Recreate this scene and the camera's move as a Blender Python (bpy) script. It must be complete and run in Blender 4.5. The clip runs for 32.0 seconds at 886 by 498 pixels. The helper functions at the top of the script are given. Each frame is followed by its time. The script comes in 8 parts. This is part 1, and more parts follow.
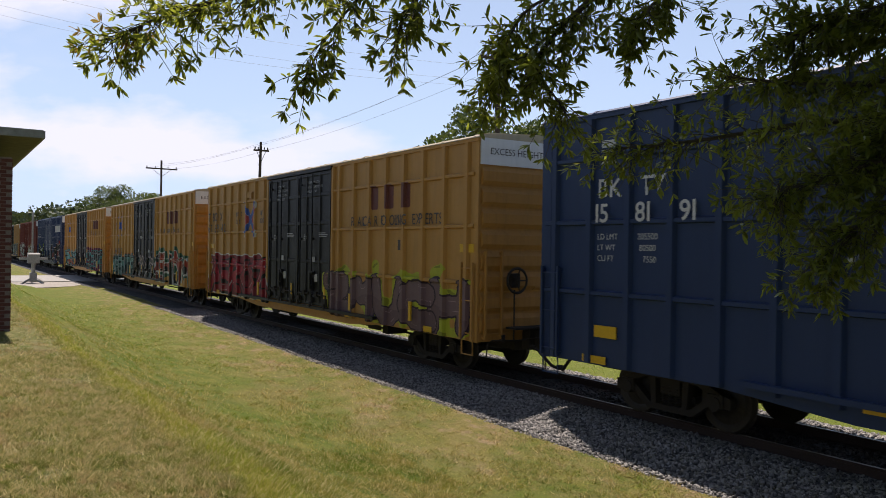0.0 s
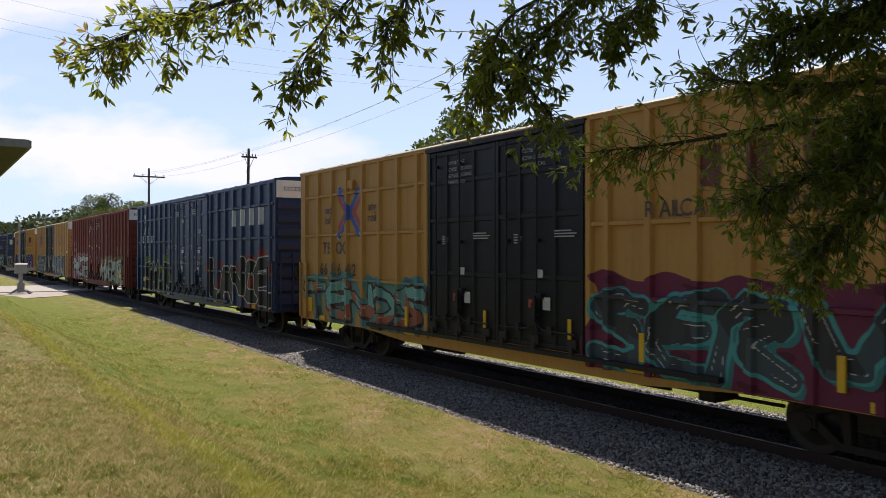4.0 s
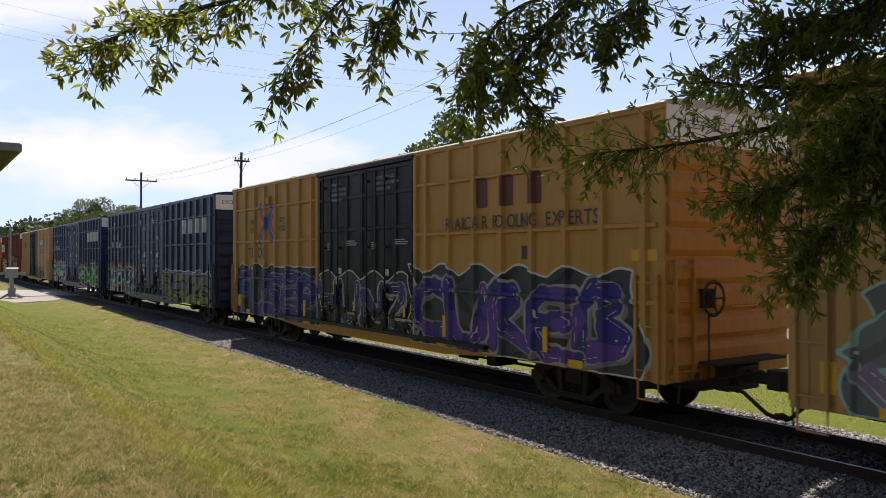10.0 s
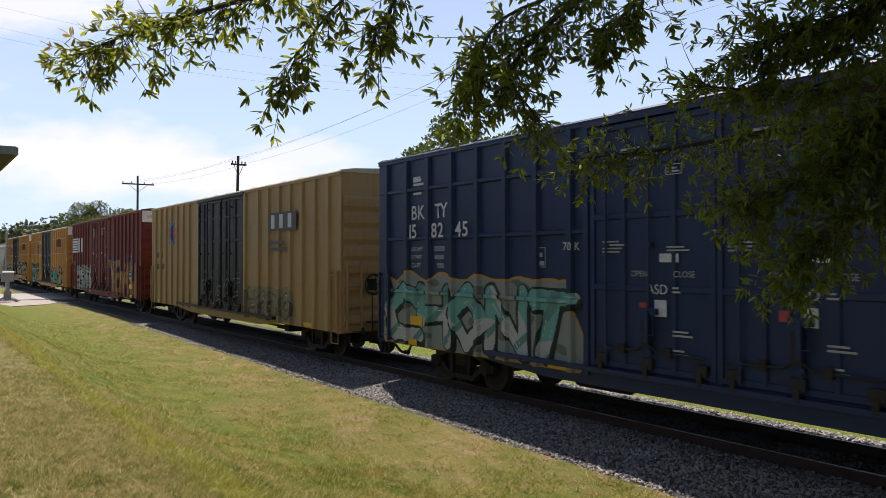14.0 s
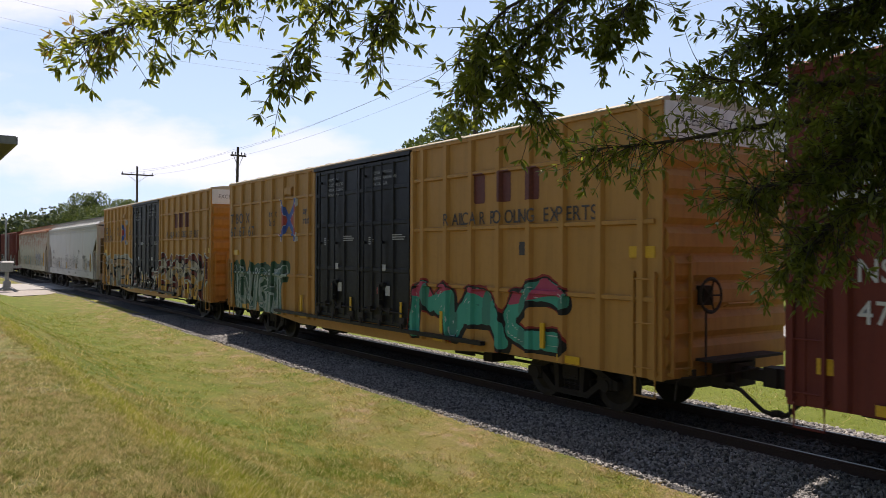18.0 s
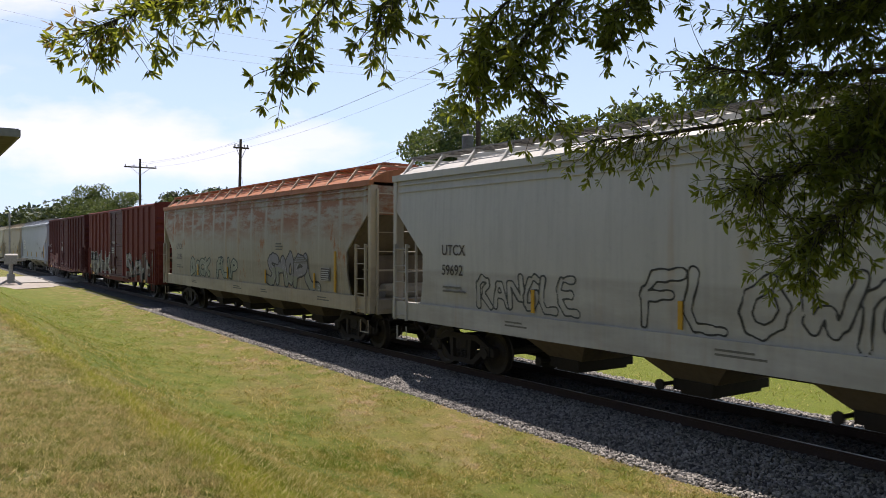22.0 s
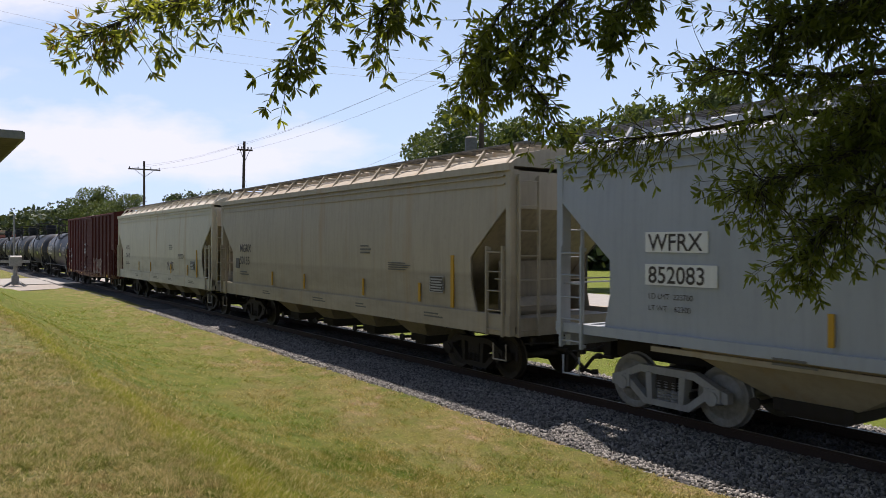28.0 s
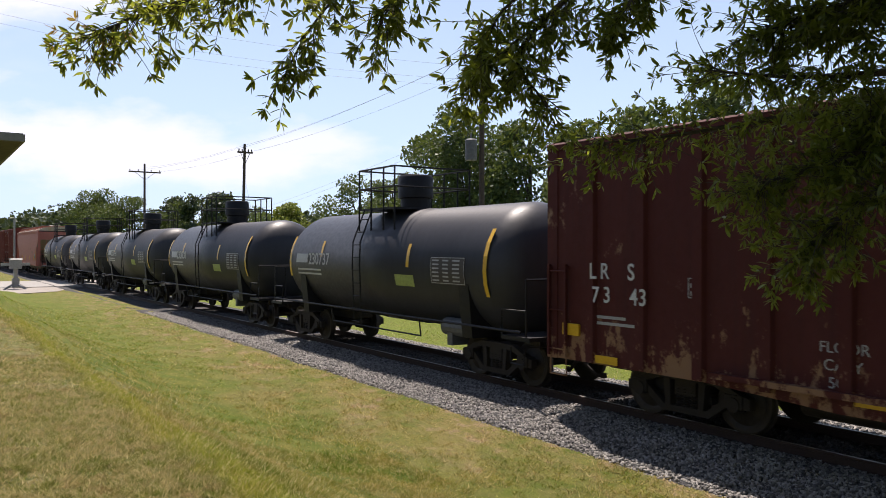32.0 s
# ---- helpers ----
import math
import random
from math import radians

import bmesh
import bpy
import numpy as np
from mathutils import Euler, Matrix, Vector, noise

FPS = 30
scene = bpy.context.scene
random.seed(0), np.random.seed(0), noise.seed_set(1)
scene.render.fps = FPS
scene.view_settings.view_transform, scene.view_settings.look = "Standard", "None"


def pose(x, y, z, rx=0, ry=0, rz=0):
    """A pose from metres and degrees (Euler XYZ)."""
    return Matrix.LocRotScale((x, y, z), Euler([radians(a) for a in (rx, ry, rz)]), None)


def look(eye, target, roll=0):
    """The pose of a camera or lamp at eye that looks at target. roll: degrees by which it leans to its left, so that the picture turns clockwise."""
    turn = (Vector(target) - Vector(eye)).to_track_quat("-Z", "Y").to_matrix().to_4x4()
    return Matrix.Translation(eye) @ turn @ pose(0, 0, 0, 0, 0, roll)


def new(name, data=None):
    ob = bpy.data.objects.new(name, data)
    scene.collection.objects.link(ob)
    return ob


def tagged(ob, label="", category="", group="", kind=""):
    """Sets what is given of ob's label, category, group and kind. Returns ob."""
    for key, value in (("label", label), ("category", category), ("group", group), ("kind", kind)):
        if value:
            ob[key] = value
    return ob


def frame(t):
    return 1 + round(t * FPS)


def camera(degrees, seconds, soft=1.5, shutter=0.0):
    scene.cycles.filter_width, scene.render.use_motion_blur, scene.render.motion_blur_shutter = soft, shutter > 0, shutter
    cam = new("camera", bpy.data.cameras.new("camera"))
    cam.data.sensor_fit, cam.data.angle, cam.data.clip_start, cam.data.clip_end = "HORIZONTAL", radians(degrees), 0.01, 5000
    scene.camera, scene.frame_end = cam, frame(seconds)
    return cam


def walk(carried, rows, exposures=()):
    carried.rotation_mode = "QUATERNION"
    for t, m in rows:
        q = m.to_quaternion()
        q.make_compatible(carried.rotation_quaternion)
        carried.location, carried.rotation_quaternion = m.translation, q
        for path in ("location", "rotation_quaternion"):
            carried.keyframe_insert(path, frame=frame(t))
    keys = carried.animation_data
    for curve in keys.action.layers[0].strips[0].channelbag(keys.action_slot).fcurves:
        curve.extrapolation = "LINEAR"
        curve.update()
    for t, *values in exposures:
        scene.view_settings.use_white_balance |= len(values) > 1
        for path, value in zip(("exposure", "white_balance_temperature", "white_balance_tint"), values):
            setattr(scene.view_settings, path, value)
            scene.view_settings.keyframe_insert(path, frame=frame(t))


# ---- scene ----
# ---- camera and its walk ----
cam = camera(59.2, 32.0, soft=0.75, shutter=0.08)
walk(cam, [
    (0, pose(0.001, -11.034, 2.770, 89.912, -0.850, 56.909)), (0.5, pose(0.009, -11.029, 2.768, 89.768, -0.764, 56.676)),
    (1, pose(0.015, -11.032, 2.764, 89.694, -0.655, 56.663)), (1.5, pose(0.009, -11.027, 2.765, 89.710, -0.414, 56.525)),
    (2, pose(0.012, -11.033, 2.767, 89.828, -0.451, 56.355)), (2.5, pose(0.024, -11.044, 2.762, 89.890, -0.299, 56.247)),
    (3, pose(0.023, -11.045, 2.768, 89.995, -0.198, 56.207)), (3.5, pose(0.025, -11.042, 2.772, 90.123, -0.057, 56.186)),
    (5.5, pose(0.037, -11.048, 2.768, 90.572, -0.067, 56.133)), (6, pose(0.026, -11.040, 2.768, 90.862, 0.074, 56.143)),
    (6.5, pose(0.026, -11.041, 2.768, 91.129, 0.326, 56.123)), (7, pose(0.022, -11.038, 2.771, 91.261, 0.470, 56.080)),
    (7.5, pose(0.010, -11.023, 2.770, 91.175, 0.540, 56.018)), (8, pose(0.010, -11.029, 2.769, 91.004, 0.438, 55.906)),
    (8.5, pose(0.016, -11.031, 2.766, 90.824, 0.246, 55.842)), (9, pose(0.014, -11.027, 2.768, 90.686, 0.197, 55.834)),
    (9.5, pose(0.011, -11.026, 2.766, 90.564, 0.107, 55.777)), (10, pose(0.010, -11.020, 2.766, 90.500, 0.058, 55.675)),
    (10.5, pose(0.013, -11.027, 2.766, 90.450, 0.037, 55.600)), (11, pose(0.009, -11.026, 2.765, 90.329, 0.066, 55.531)),
    (11.5, pose(0.007, -11.022, 2.766, 90.266, 0.031, 55.491)), (12, pose(0.015, -11.022, 2.765, 90.398, 0.026, 55.391)),
    (12.5, pose(0.013, -11.020, 2.765, 90.557, -0.054, 55.402)), (13, pose(0.009, -11.022, 2.767, 90.729, -0.010, 55.366)),
    (13.5, pose(0.003, -11.022, 2.766, 90.790, -0.005, 55.407)), (14, pose(0.023, -11.026, 2.762, 90.775, 0.035, 55.442)),
    (14.5, pose(0.009, -11.026, 2.767, 90.743, 0.068, 55.455)), (16.5, pose(0.007, -11.027, 2.762, 90.519, 0.026, 55.661)),
    (17, pose(0.019, -11.039, 2.755, 90.501, -0.089, 55.553)), (17.5, pose(0.001, -11.032, 2.762, 90.260, -0.242, 55.437)),
    (18, pose(0.003, -11.026, 2.758, 90.206, -0.247, 55.400)), (18.5, pose(0.004, -11.028, 2.755, 90.108, -0.273, 55.356)),
    (19, pose(-0.001, -11.027, 2.755, 89.986, -0.212, 55.323)), (19.5, pose(-0.005, -11.022, 2.758, 89.789, -0.160, 55.264)),
    (20, pose(0.001, -11.026, 2.747, 89.651, -0.281, 55.234)), (20.5, pose(-0.006, -11.033, 2.748, 89.531, -0.301, 55.268)),
    (21, pose(0.001, -11.033, 2.748, 89.457, -0.410, 55.373)), (21.5, pose(0.000, -11.025, 2.746, 89.470, -0.264, 55.491)),
    (22, pose(-0.011, -11.023, 2.756, 89.620, -0.146, 55.615)), (22.5, pose(0.005, -11.026, 2.757, 89.751, -0.106, 55.588)),
    (23, pose(0.000, -11.020, 2.760, 89.792, 0.000, 55.626)), (23.5, pose(0.012, -11.028, 2.760, 89.810, -0.073, 55.579)),
    (24, pose(0.008, -11.023, 2.761, 89.818, 0.026, 55.560)), (24.5, pose(-0.005, -11.022, 2.763, 89.843, -0.048, 55.671)),
    (25, pose(-0.001, -11.027, 2.760, 90.023, -0.250, 55.772)), (25.5, pose(-0.000, -11.019, 2.758, 90.096, -0.147, 55.832)),
    (27.5, pose(0.002, -11.022, 2.753, 89.862, -0.214, 55.927)), (28, pose(0.002, -11.021, 2.751, 89.764, -0.151, 55.871)),
    (28.5, pose(-0.010, -11.012, 2.747, 89.664, 0.091, 55.861)), (29, pose(-0.009, -11.014, 2.753, 89.700, 0.075, 55.858)),
    (29.5, pose(-0.010, -11.019, 2.756, 89.690, 0.096, 55.821)), (30, pose(0.004, -11.029, 2.750, 89.778, -0.012, 55.789)),
    (30.5, pose(-0.000, -11.026, 2.753, 89.876, -0.126, 55.886)), (31, pose(0.003, -11.025, 2.748, 89.992, -0.335, 55.876)),
    (31.5, pose(-0.006, -11.017, 2.747, 90.048, -0.286, 55.931)), (32, pose(-0.004, -11.011, 2.748, 89.937, -0.098, 55.904)),
], exposures=[(0.0, 0.38, 6730, 19), (3.0, 0.48, 6730, 19), (6.0, 0.46, 6730, 19), (13.0, 0.50, 6730, 19), (18.0, 0.51, 6730, 19), (20.5, 0.60, 6730, 19), (23.0, 0.46, 6650, 19), (25.0, 0.36, 6610, 19), (30.5, 0.41, 6610, 19), (32.0, 0.56, 6730, 19)])

# ---- world, sun and sky ----
SUN_DIR = Vector((-0.43, 0.165, 1.0)).normalized()
world = bpy.data.worlds.new("sky")
scene.world = world
world.use_nodes = True
wn, wl = world.node_tree.nodes, world.node_tree.links
wn.clear()
w_out = wn.new("ShaderNodeOutputWorld")
w_bg = wn.new("ShaderNodeBackground")
w_sky = wn.new("ShaderNodeTexSky")
w_sky.sky_type = "NISHITA"
w_sky.sun_disc = False
w_sky.sun_elevation = math.asin(SUN_DIR.z)
w_sky.sun_rotation = math.atan2(SUN_DIR.x, SUN_DIR.y)
w_sky.air_density, w_sky.dust_density, w_sky.ozone_density = 1.0, 0.7, 1.0
w_bg.inputs["Strength"].default_value = 0.078
# thin summer clouds on a flat layer overhead
w_tc = wn.new("ShaderNodeTexCoord")
w_sep = wn.new("ShaderNodeSeparateXYZ")
wl.new(w_tc.outputs["Generated"], w_sep.inputs[0])
w_h = wn.new("ShaderNodeMath")
w_h.operation = "ADD"
w_h.inputs[1].default_value = 0.10
wl.new(w_sep.outputs["Z"], w_h.inputs[0])
w_hm = wn.new("ShaderNodeMath")
w_hm.operation = "MAXIMUM"
w_hm.inputs[1].default_value = 0.05
wl.new(w_h.outputs[0], w_hm.inputs[0])
w_div = wn.new("ShaderNodeVectorMath")
w_div.operation = "DIVIDE"
w_com = wn.new("ShaderNodeCombineXYZ")
for k in range(3):
    wl.new(w_hm.outputs[0], w_com.inputs[k])
wl.new(w_tc.outputs["Generated"], w_div.inputs[0])
wl.new(w_com.outputs[0], w_div.inputs[1])
w_map = wn.new("ShaderNodeMapping")
w_map.inputs["Location"].default_value = (0.6, 0.9, 0.0)
w_map.inputs["Rotation"].default_value = (0, 0, radians(35))
w_map.inputs["Scale"].default_value = (0.55, 0.8, 0.0)
wl.new(w_div.outputs[0], w_map.inputs[0])
w_noise = wn.new("ShaderNodeTexNoise")
w_noise.inputs["Scale"].default_value = 1.0
w_noise.inputs["Detail"].default_value = 8.0
w_noise.inputs["Roughness"].default_value = 0.52
w_noise.inputs["Distortion"].default_value = 0.25
wl.new(w_map.outputs[0], w_noise.inputs["Vector"])
w_ramp = wn.new("ShaderNodeValToRGB")
w_ramp.color_ramp.elements[0].position = 0.56
w_ramp.color_ramp.elements[0].color = (0.05, 0.05, 0.05, 1)
w_ramp.color_ramp.elements[1].position = 0.74
w_ramp.color_ramp.elements[1].color = (0.55, 0.55, 0.55, 1)
# clouds thin out overhead and gather towards the horizon
w_low = wn.new("ShaderNodeMapRange")
w_low.inputs[1].default_value, w_low.inputs[2].default_value = 0.12, 0.45
w_low.inputs[3].default_value, w_low.inputs[4].default_value = 0.0, 0.16
wl.new(w_sep.outputs["Z"], w_low.inputs[0])
w_sub = wn.new("ShaderNodeMath")
w_sub.operation = "SUBTRACT"
wl.new(w_noise.outputs["Fac"], w_sub.inputs[0])
wl.new(w_low.outputs[0], w_sub.inputs[1])
wl.new(w_sub.outputs[0], w_ramp.inputs[0])
def sky_math(op, a, b=None, c=None):
    n = wn.new("ShaderNodeMath")
    n.operation = op
    for k, v in enumerate((a, b, c)):
        if v is None:
            continue
        if isinstance(v, (int, float)):
            n.inputs[k].default_value = v
        else:
            wl.new(v, n.inputs[k])
    return n.outputs[0]


# the long cloud bank low in the west-north-west, its thin tail and a smaller cloud above it
w_fwd = sky_math("ADD", sky_math("MULTIPLY", w_sep.outputs["X"], -0.8258), sky_math("MULTIPLY", w_sep.outputs["Y"], 0.5640))
w_rgt = sky_math("ADD", sky_math("MULTIPLY", w_sep.outputs["X"], 0.5640), sky_math("MULTIPLY", w_sep.outputs["Y"], 0.8258))
w_safe = sky_math("MAXIMUM", w_fwd, 0.2)
w_u, w_v = sky_math("DIVIDE", w_rgt, w_safe), sky_math("DIVIDE", w_sep.outputs["Z"], w_safe)
w_uv = wn.new("ShaderNodeCombineXYZ")
wl.new(w_u, w_uv.inputs[0])
wl.new(sky_math("MULTIPLY", w_v, 2.2), w_uv.inputs[1])
w_puff = wn.new("ShaderNodeTexNoise")
w_puff.inputs["Scale"].default_value = 7.0
w_puff.inputs["Detail"].default_value = 9.0
w_puff.inputs["Roughness"].default_value = 0.55
wl.new(w_uv.outputs[0], w_puff.inputs["Vector"])
w_ragged = sky_math("MULTIPLY", sky_math("SUBTRACT", w_puff.outputs["Fac"], 0.5), 2.6)
w_bank = None
for u0, v0, au, av, much in ((-0.50, 0.132, 0.25, 0.050, 0.96), (-0.27, 0.110, 0.18, 0.034, 0.9), (-0.19, 0.131, 0.12, 0.022, 0.75), (-0.56, 0.335, 0.20, 0.055, 0.85), (-0.95, 0.17, 0.30, 0.10, 0.9)):
    du, dv = sky_math("DIVIDE", sky_math("SUBTRACT", w_u, u0), au), sky_math("DIVIDE", sky_math("SUBTRACT", w_v, v0), av)
    dist = sky_math("SQRT", sky_math("ADD", sky_math("MULTIPLY", du, du), sky_math("MULTIPLY", dv, dv)))
    edge_ = wn.new("ShaderNodeMapRange")
    edge_.inputs[1].default_value, edge_.inputs[2].default_value = 1.25, 0.45
    edge_.inputs[3].default_value, edge_.inputs[4].default_value = 0.0, much
    wl.new(sky_math("SUBTRACT", dist, w_ragged), edge_.inputs[0])
    w_bank = edge_.outputs[0] if w_bank is None else sky_math("MAXIMUM", w_bank, edge_.outputs[0])
w_ahead = wn.new("ShaderNodeMapRange")
w_ahead.inputs[1].default_value, w_ahead.inputs[2].default_value = 0.2, 0.4
wl.new(w_fwd, w_ahead.inputs[0])
# summer haze that whitens the lower sky, most of all on the sun's side
w_haze = wn.new("ShaderNodeMapRange")
w_haze.inputs[1].default_value, w_haze.inputs[2].default_value = 0.70, 0.03
w_haze.inputs[3].default_value, w_haze.inputs[4].default_value = 0.0, 0.80
wl.new(w_sep.outputs["Z"], w_haze.inputs[0])
w_side = wn.new("ShaderNodeMapRange")
w_side.inputs[1].default_value, w_side.inputs[2].default_value = -0.3, 0.75
w_side.inputs[3].default_value, w_side.inputs[4].default_value = 0.12, 1.0
wl.new(w_fwd, w_side.inputs[0])
w_veil = sky_math("MULTIPLY", w_haze.outputs[0], w_side.outputs[0])
w_hazy = wn.new("ShaderNodeMix")
w_hazy.data_type = "RGBA"
wl.new(w_veil, w_hazy.inputs[0])
wl.new(w_sky.outputs[0], w_hazy.inputs[6])
w_hazy.inputs[7].default_value = (6.2, 8.6, 12.0, 1)
w_cover = sky_math("MAXIMUM", sky_math("MULTIPLY", w_ramp.outputs[0], 0.6), sky_math("MULTIPLY", w_bank, w_ahead.outputs[0]))
w_mix = wn.new("ShaderNodeMix")
w_mix.data_type = "RGBA"
wl.new(w_cover, w_mix.inputs[0])
wl.new(w_hazy.outputs[2], w_mix.inputs[6])
w_mix.inputs[7].default_value = (8.8, 9.3, 10.4, 1)
wl.new(w_mix.outputs[2], w_bg.inputs["Color"])
wl.new(w_bg.outputs[0], w_out.inputs[0])

sun = new("sun", bpy.data.lights.new("sun", "SUN"))
sun.data.energy = 5.0
sun.data.angle = radians(0.55)
sun.data.color = (1.0, 0.95, 0.86)
sun.matrix_world = look(SUN_DIR * 60, (0, 0, 0))


# ---- materials ----
def hexc(r, g, b):
    """Linear colour from 0..255 values."""
    def lin(c):
        c /= 255.0
        return c / 12.92 if c <= 0.04045 else ((c + 0.055) / 1.055) ** 2.4
    return (lin(r), lin(g), lin(b), 1.0)


def shader(name):
    m = bpy.data.materials.new(name)
    m.use_nodes = True
    nt = m.node_tree
    return m, nt, nt.nodes["Principled BSDF"]


def tex_noise(nt, vec, scale, detail=4.0, rough=0.55):
    n = nt.nodes.new("ShaderNodeTexNoise")
    n.inputs["Scale"].default_value = scale
    n.inputs["Detail"].default_value = detail
    n.inputs["Roughness"].default_value = rough
    if vec is not None:
        nt.links.new(vec, n.inputs["Vector"])
    return n.outputs["Fac"]


def ramp(nt, fac, lo, hi):
    r = nt.nodes.new("ShaderNodeMapRange")
    r.inputs[1].default_value, r.inputs[2].default_value = lo, hi
    r.clamp = True
    nt.links.new(fac, r.inputs[0])
    return r.outputs[0]


def mixc(nt, fac, a, b, mode="MIX"):
    n = nt.nodes.new("ShaderNodeMix")
    n.data_type, n.blend_type = "RGBA", mode
    for sock, v in ((n.inputs[0], fac), (n.inputs[6], a), (n.inputs[7], b)):
        if isinstance(v, (tuple, float, int)):
            sock.default_value = v
        else:
            nt.links.new(v, sock)
    return n.outputs[2]


def mul(nt, a, b):
    n = nt.nodes.new("ShaderNodeMath")
    n.operation = "MULTIPLY"
    for sock, v in ((n.inputs[0], a), (n.inputs[1], b)):
        if isinstance(v, (float, int)):
            sock.default_value = v
        else:
            nt.links.new(v, sock)
    return n.outputs[0]


def stretch(nt, sx, sy, sz, coord="Object"):
    tc = nt.nodes.new("ShaderNodeTexCoord")
    mp = nt.nodes.new("ShaderNodeMapping")
    mp.inputs["Scale"].default_value = (sx, sy, sz)
    nt.links.new(tc.outputs[coord], mp.inputs[0])
    return mp.outputs[0]


def bump(nt, bsdf, fac, strength, dist):
    b = nt.nodes.new("ShaderNodeBump")
    b.inputs["Strength"].default_value, b.inputs["Distance"].default_value = strength, dist
    nt.links.new(fac, b.inputs["Height"])
    nt.links.new(b.outputs[0], bsdf.inputs["Normal"])


def weathered(name, col, rough=0.55, metal=0.0, grime=0.35, rust=0.0, rust_col=(0.16, 0.055, 0.02, 1), dents=0.25, pale=0.12):
    """Painted steel: chalky fading, vertical dirt streaks, rust blooms, slightly dented sheet."""
    m, nt, b = shader(name)
    obj = stretch(nt, 1, 1, 1)
    big = tex_noise(nt, obj, 0.7, 5)
    fine = tex_noise(nt, obj, 9.0, 6, 0.65)
    streak = tex_noise(nt, stretch(nt, 5.0, 5.0, 0.35), 1.6, 5, 0.6)
    c = mixc(nt, mul(nt, ramp(nt, big, 0.35, 0.75), pale * 2.0), col, tuple(min(1, x * 1.35 + 0.012) for x in col[:3]) + (1,))
    dirt = tuple(x * 0.4 + 0.006 for x in col[:3]) + (1,)
    c = mixc(nt, mul(nt, ramp(nt, streak, 0.45, 0.78), grime), c, dirt)
    c = mixc(nt, mul(nt, ramp(nt, fine, 0.55, 0.8), grime * 0.6), c, dirt)
    if rust > 0:
        rn = tex_noise(nt, stretch(nt, 0.9, 0.9, 0.6), 1.7, 9, 0.72)
        c = mixc(nt, ramp(nt, rn, 0.72 - 0.25 * rust, 0.78 - 0.2 * rust), c, rust_col)
    nt.links.new(c, b.inputs["Base Color"])
    rr = nt.nodes.new("ShaderNodeMapRange")
    rr.inputs[3].default_value, rr.inputs[4].default_value = max(0.1, rough - 0.12), min(1, rough + 0.2)
    nt.links.new(fine, rr.inputs[0])
    nt.links.new(rr.outputs[0], b.inputs["Roughness"])
    b.inputs["Metallic"].default_value = metal
    b.inputs["Specular IOR Level"].default_value = 0.25
    dn = tex_noise(nt, obj, 1.9, 3)
    bump(nt, b, dn, dents, 0.02)
    return m


def plain(name, col, rough=0.6, metal=0.0, grain=14.0, amount=0.25, bumps=0.15):
    m, nt, b = shader(name)
    obj = stretch(nt, 1, 1, 1)
    n1, n2 = tex_noise(nt, obj, grain, 6), tex_noise(nt, obj, grain * 0.12, 4)
    dark = tuple(x * (1 - amount) for x in col[:3]) + (1,)
    lite = tuple(min(1, x * (1 + amount)) for x in col[:3]) + (1,)
    c = mixc(nt, ramp(nt, n1, 0.3, 0.7), dark, lite)
    c = mixc(nt, mul(nt, ramp(nt, n2, 0.4, 0.7), 0.45), c, dark)
    nt.links.new(c, b.inputs["Base Color"])
    b.inputs["Roughness"].default_value, b.inputs["Metallic"].default_value = rough, metal
    bump(nt, b, n1, bumps, 0.01)
    return m


def leafy(name, dark, lite, rough=0.45, trans=0.35, spec=0.4, through_col=(0.30, 0.36, 0.05, 1), glow=0.5):
    """Foliage: per leaf and per clump variation, light passing through thin blades."""
    m, nt, b = shader(name)
    geo = nt.nodes.new("ShaderNodeNewGeometry")
    c = mixc(nt, geo.outputs["Random Per Island"], dark, lite)
    pos = tex_noise(nt, stretch(nt, 1, 1, 1), 0.8, 3)
    c = mixc(nt, mul(nt, ramp(nt, pos, 0.35, 0.7), 0.5), c, tuple(x * 0.6 for x in dark[:3]) + (1,))
    nt.links.new(c, b.inputs["Base Color"])
    b.inputs["Roughness"].default_value = rough
    b.inputs["Specular IOR Level"].default_value = spec
    tr = nt.nodes.new("ShaderNodeBsdfTranslucent")
    tc = mixc(nt, glow, c, through_col)
    nt.links.new(tc, tr.inputs["Color"])
    ms = nt.nodes.new("ShaderNodeMixShader")
    ms.inputs[0].default_value = trans
    nt.links.new(b.outputs[0], ms.inputs[1])
    nt.links.new(tr.outputs[0], ms.inputs[2])
    nt.links.new(ms.outputs[0], nt.nodes["Material Output"].inputs[0])
    return m


YELLOW = weathered("freight_yellow", (0.41, 0.212, 0.056, 1), grime=0.3)
YELLOW_OLD = weathered("freight_yellow_faded", (0.36, 0.225, 0.095, 1), grime=0.4, rust=0.15)
YELLOW_MID = weathered("freight_yellow_dusty", (0.37, 0.213, 0.080, 1), grime=0.35)
# end-wall copy of the yellow: how light falls there is put into its tone
YELLOW_END = weathered("freight_yellow_end", (0.39, 0.190, 0.045, 1), grime=0.4)
BLUE = weathered("freight_blue", (0.018, 0.036, 0.095, 1), rough=0.42, grime=0.2, pale=0.1)
BLUE_DEEP = weathered("freight_blue_dark", (0.015, 0.028, 0.074, 1), rough=0.42, grime=0.2, pale=0.1)
BROWN = weathered("freight_brown", (0.142, 0.031, 0.022, 1), rough=0.66, grime=0.35)
RED_OLD = weathered("freight_oxide_red", (0.132, 0.029, 0.021, 1), rough=0.72, grime=0.4, rust=0.25)
DOOR_BROWN = weathered("door_dark_brown", (0.068, 0.019, 0.015, 1), grime=0.4, rust=0.15)
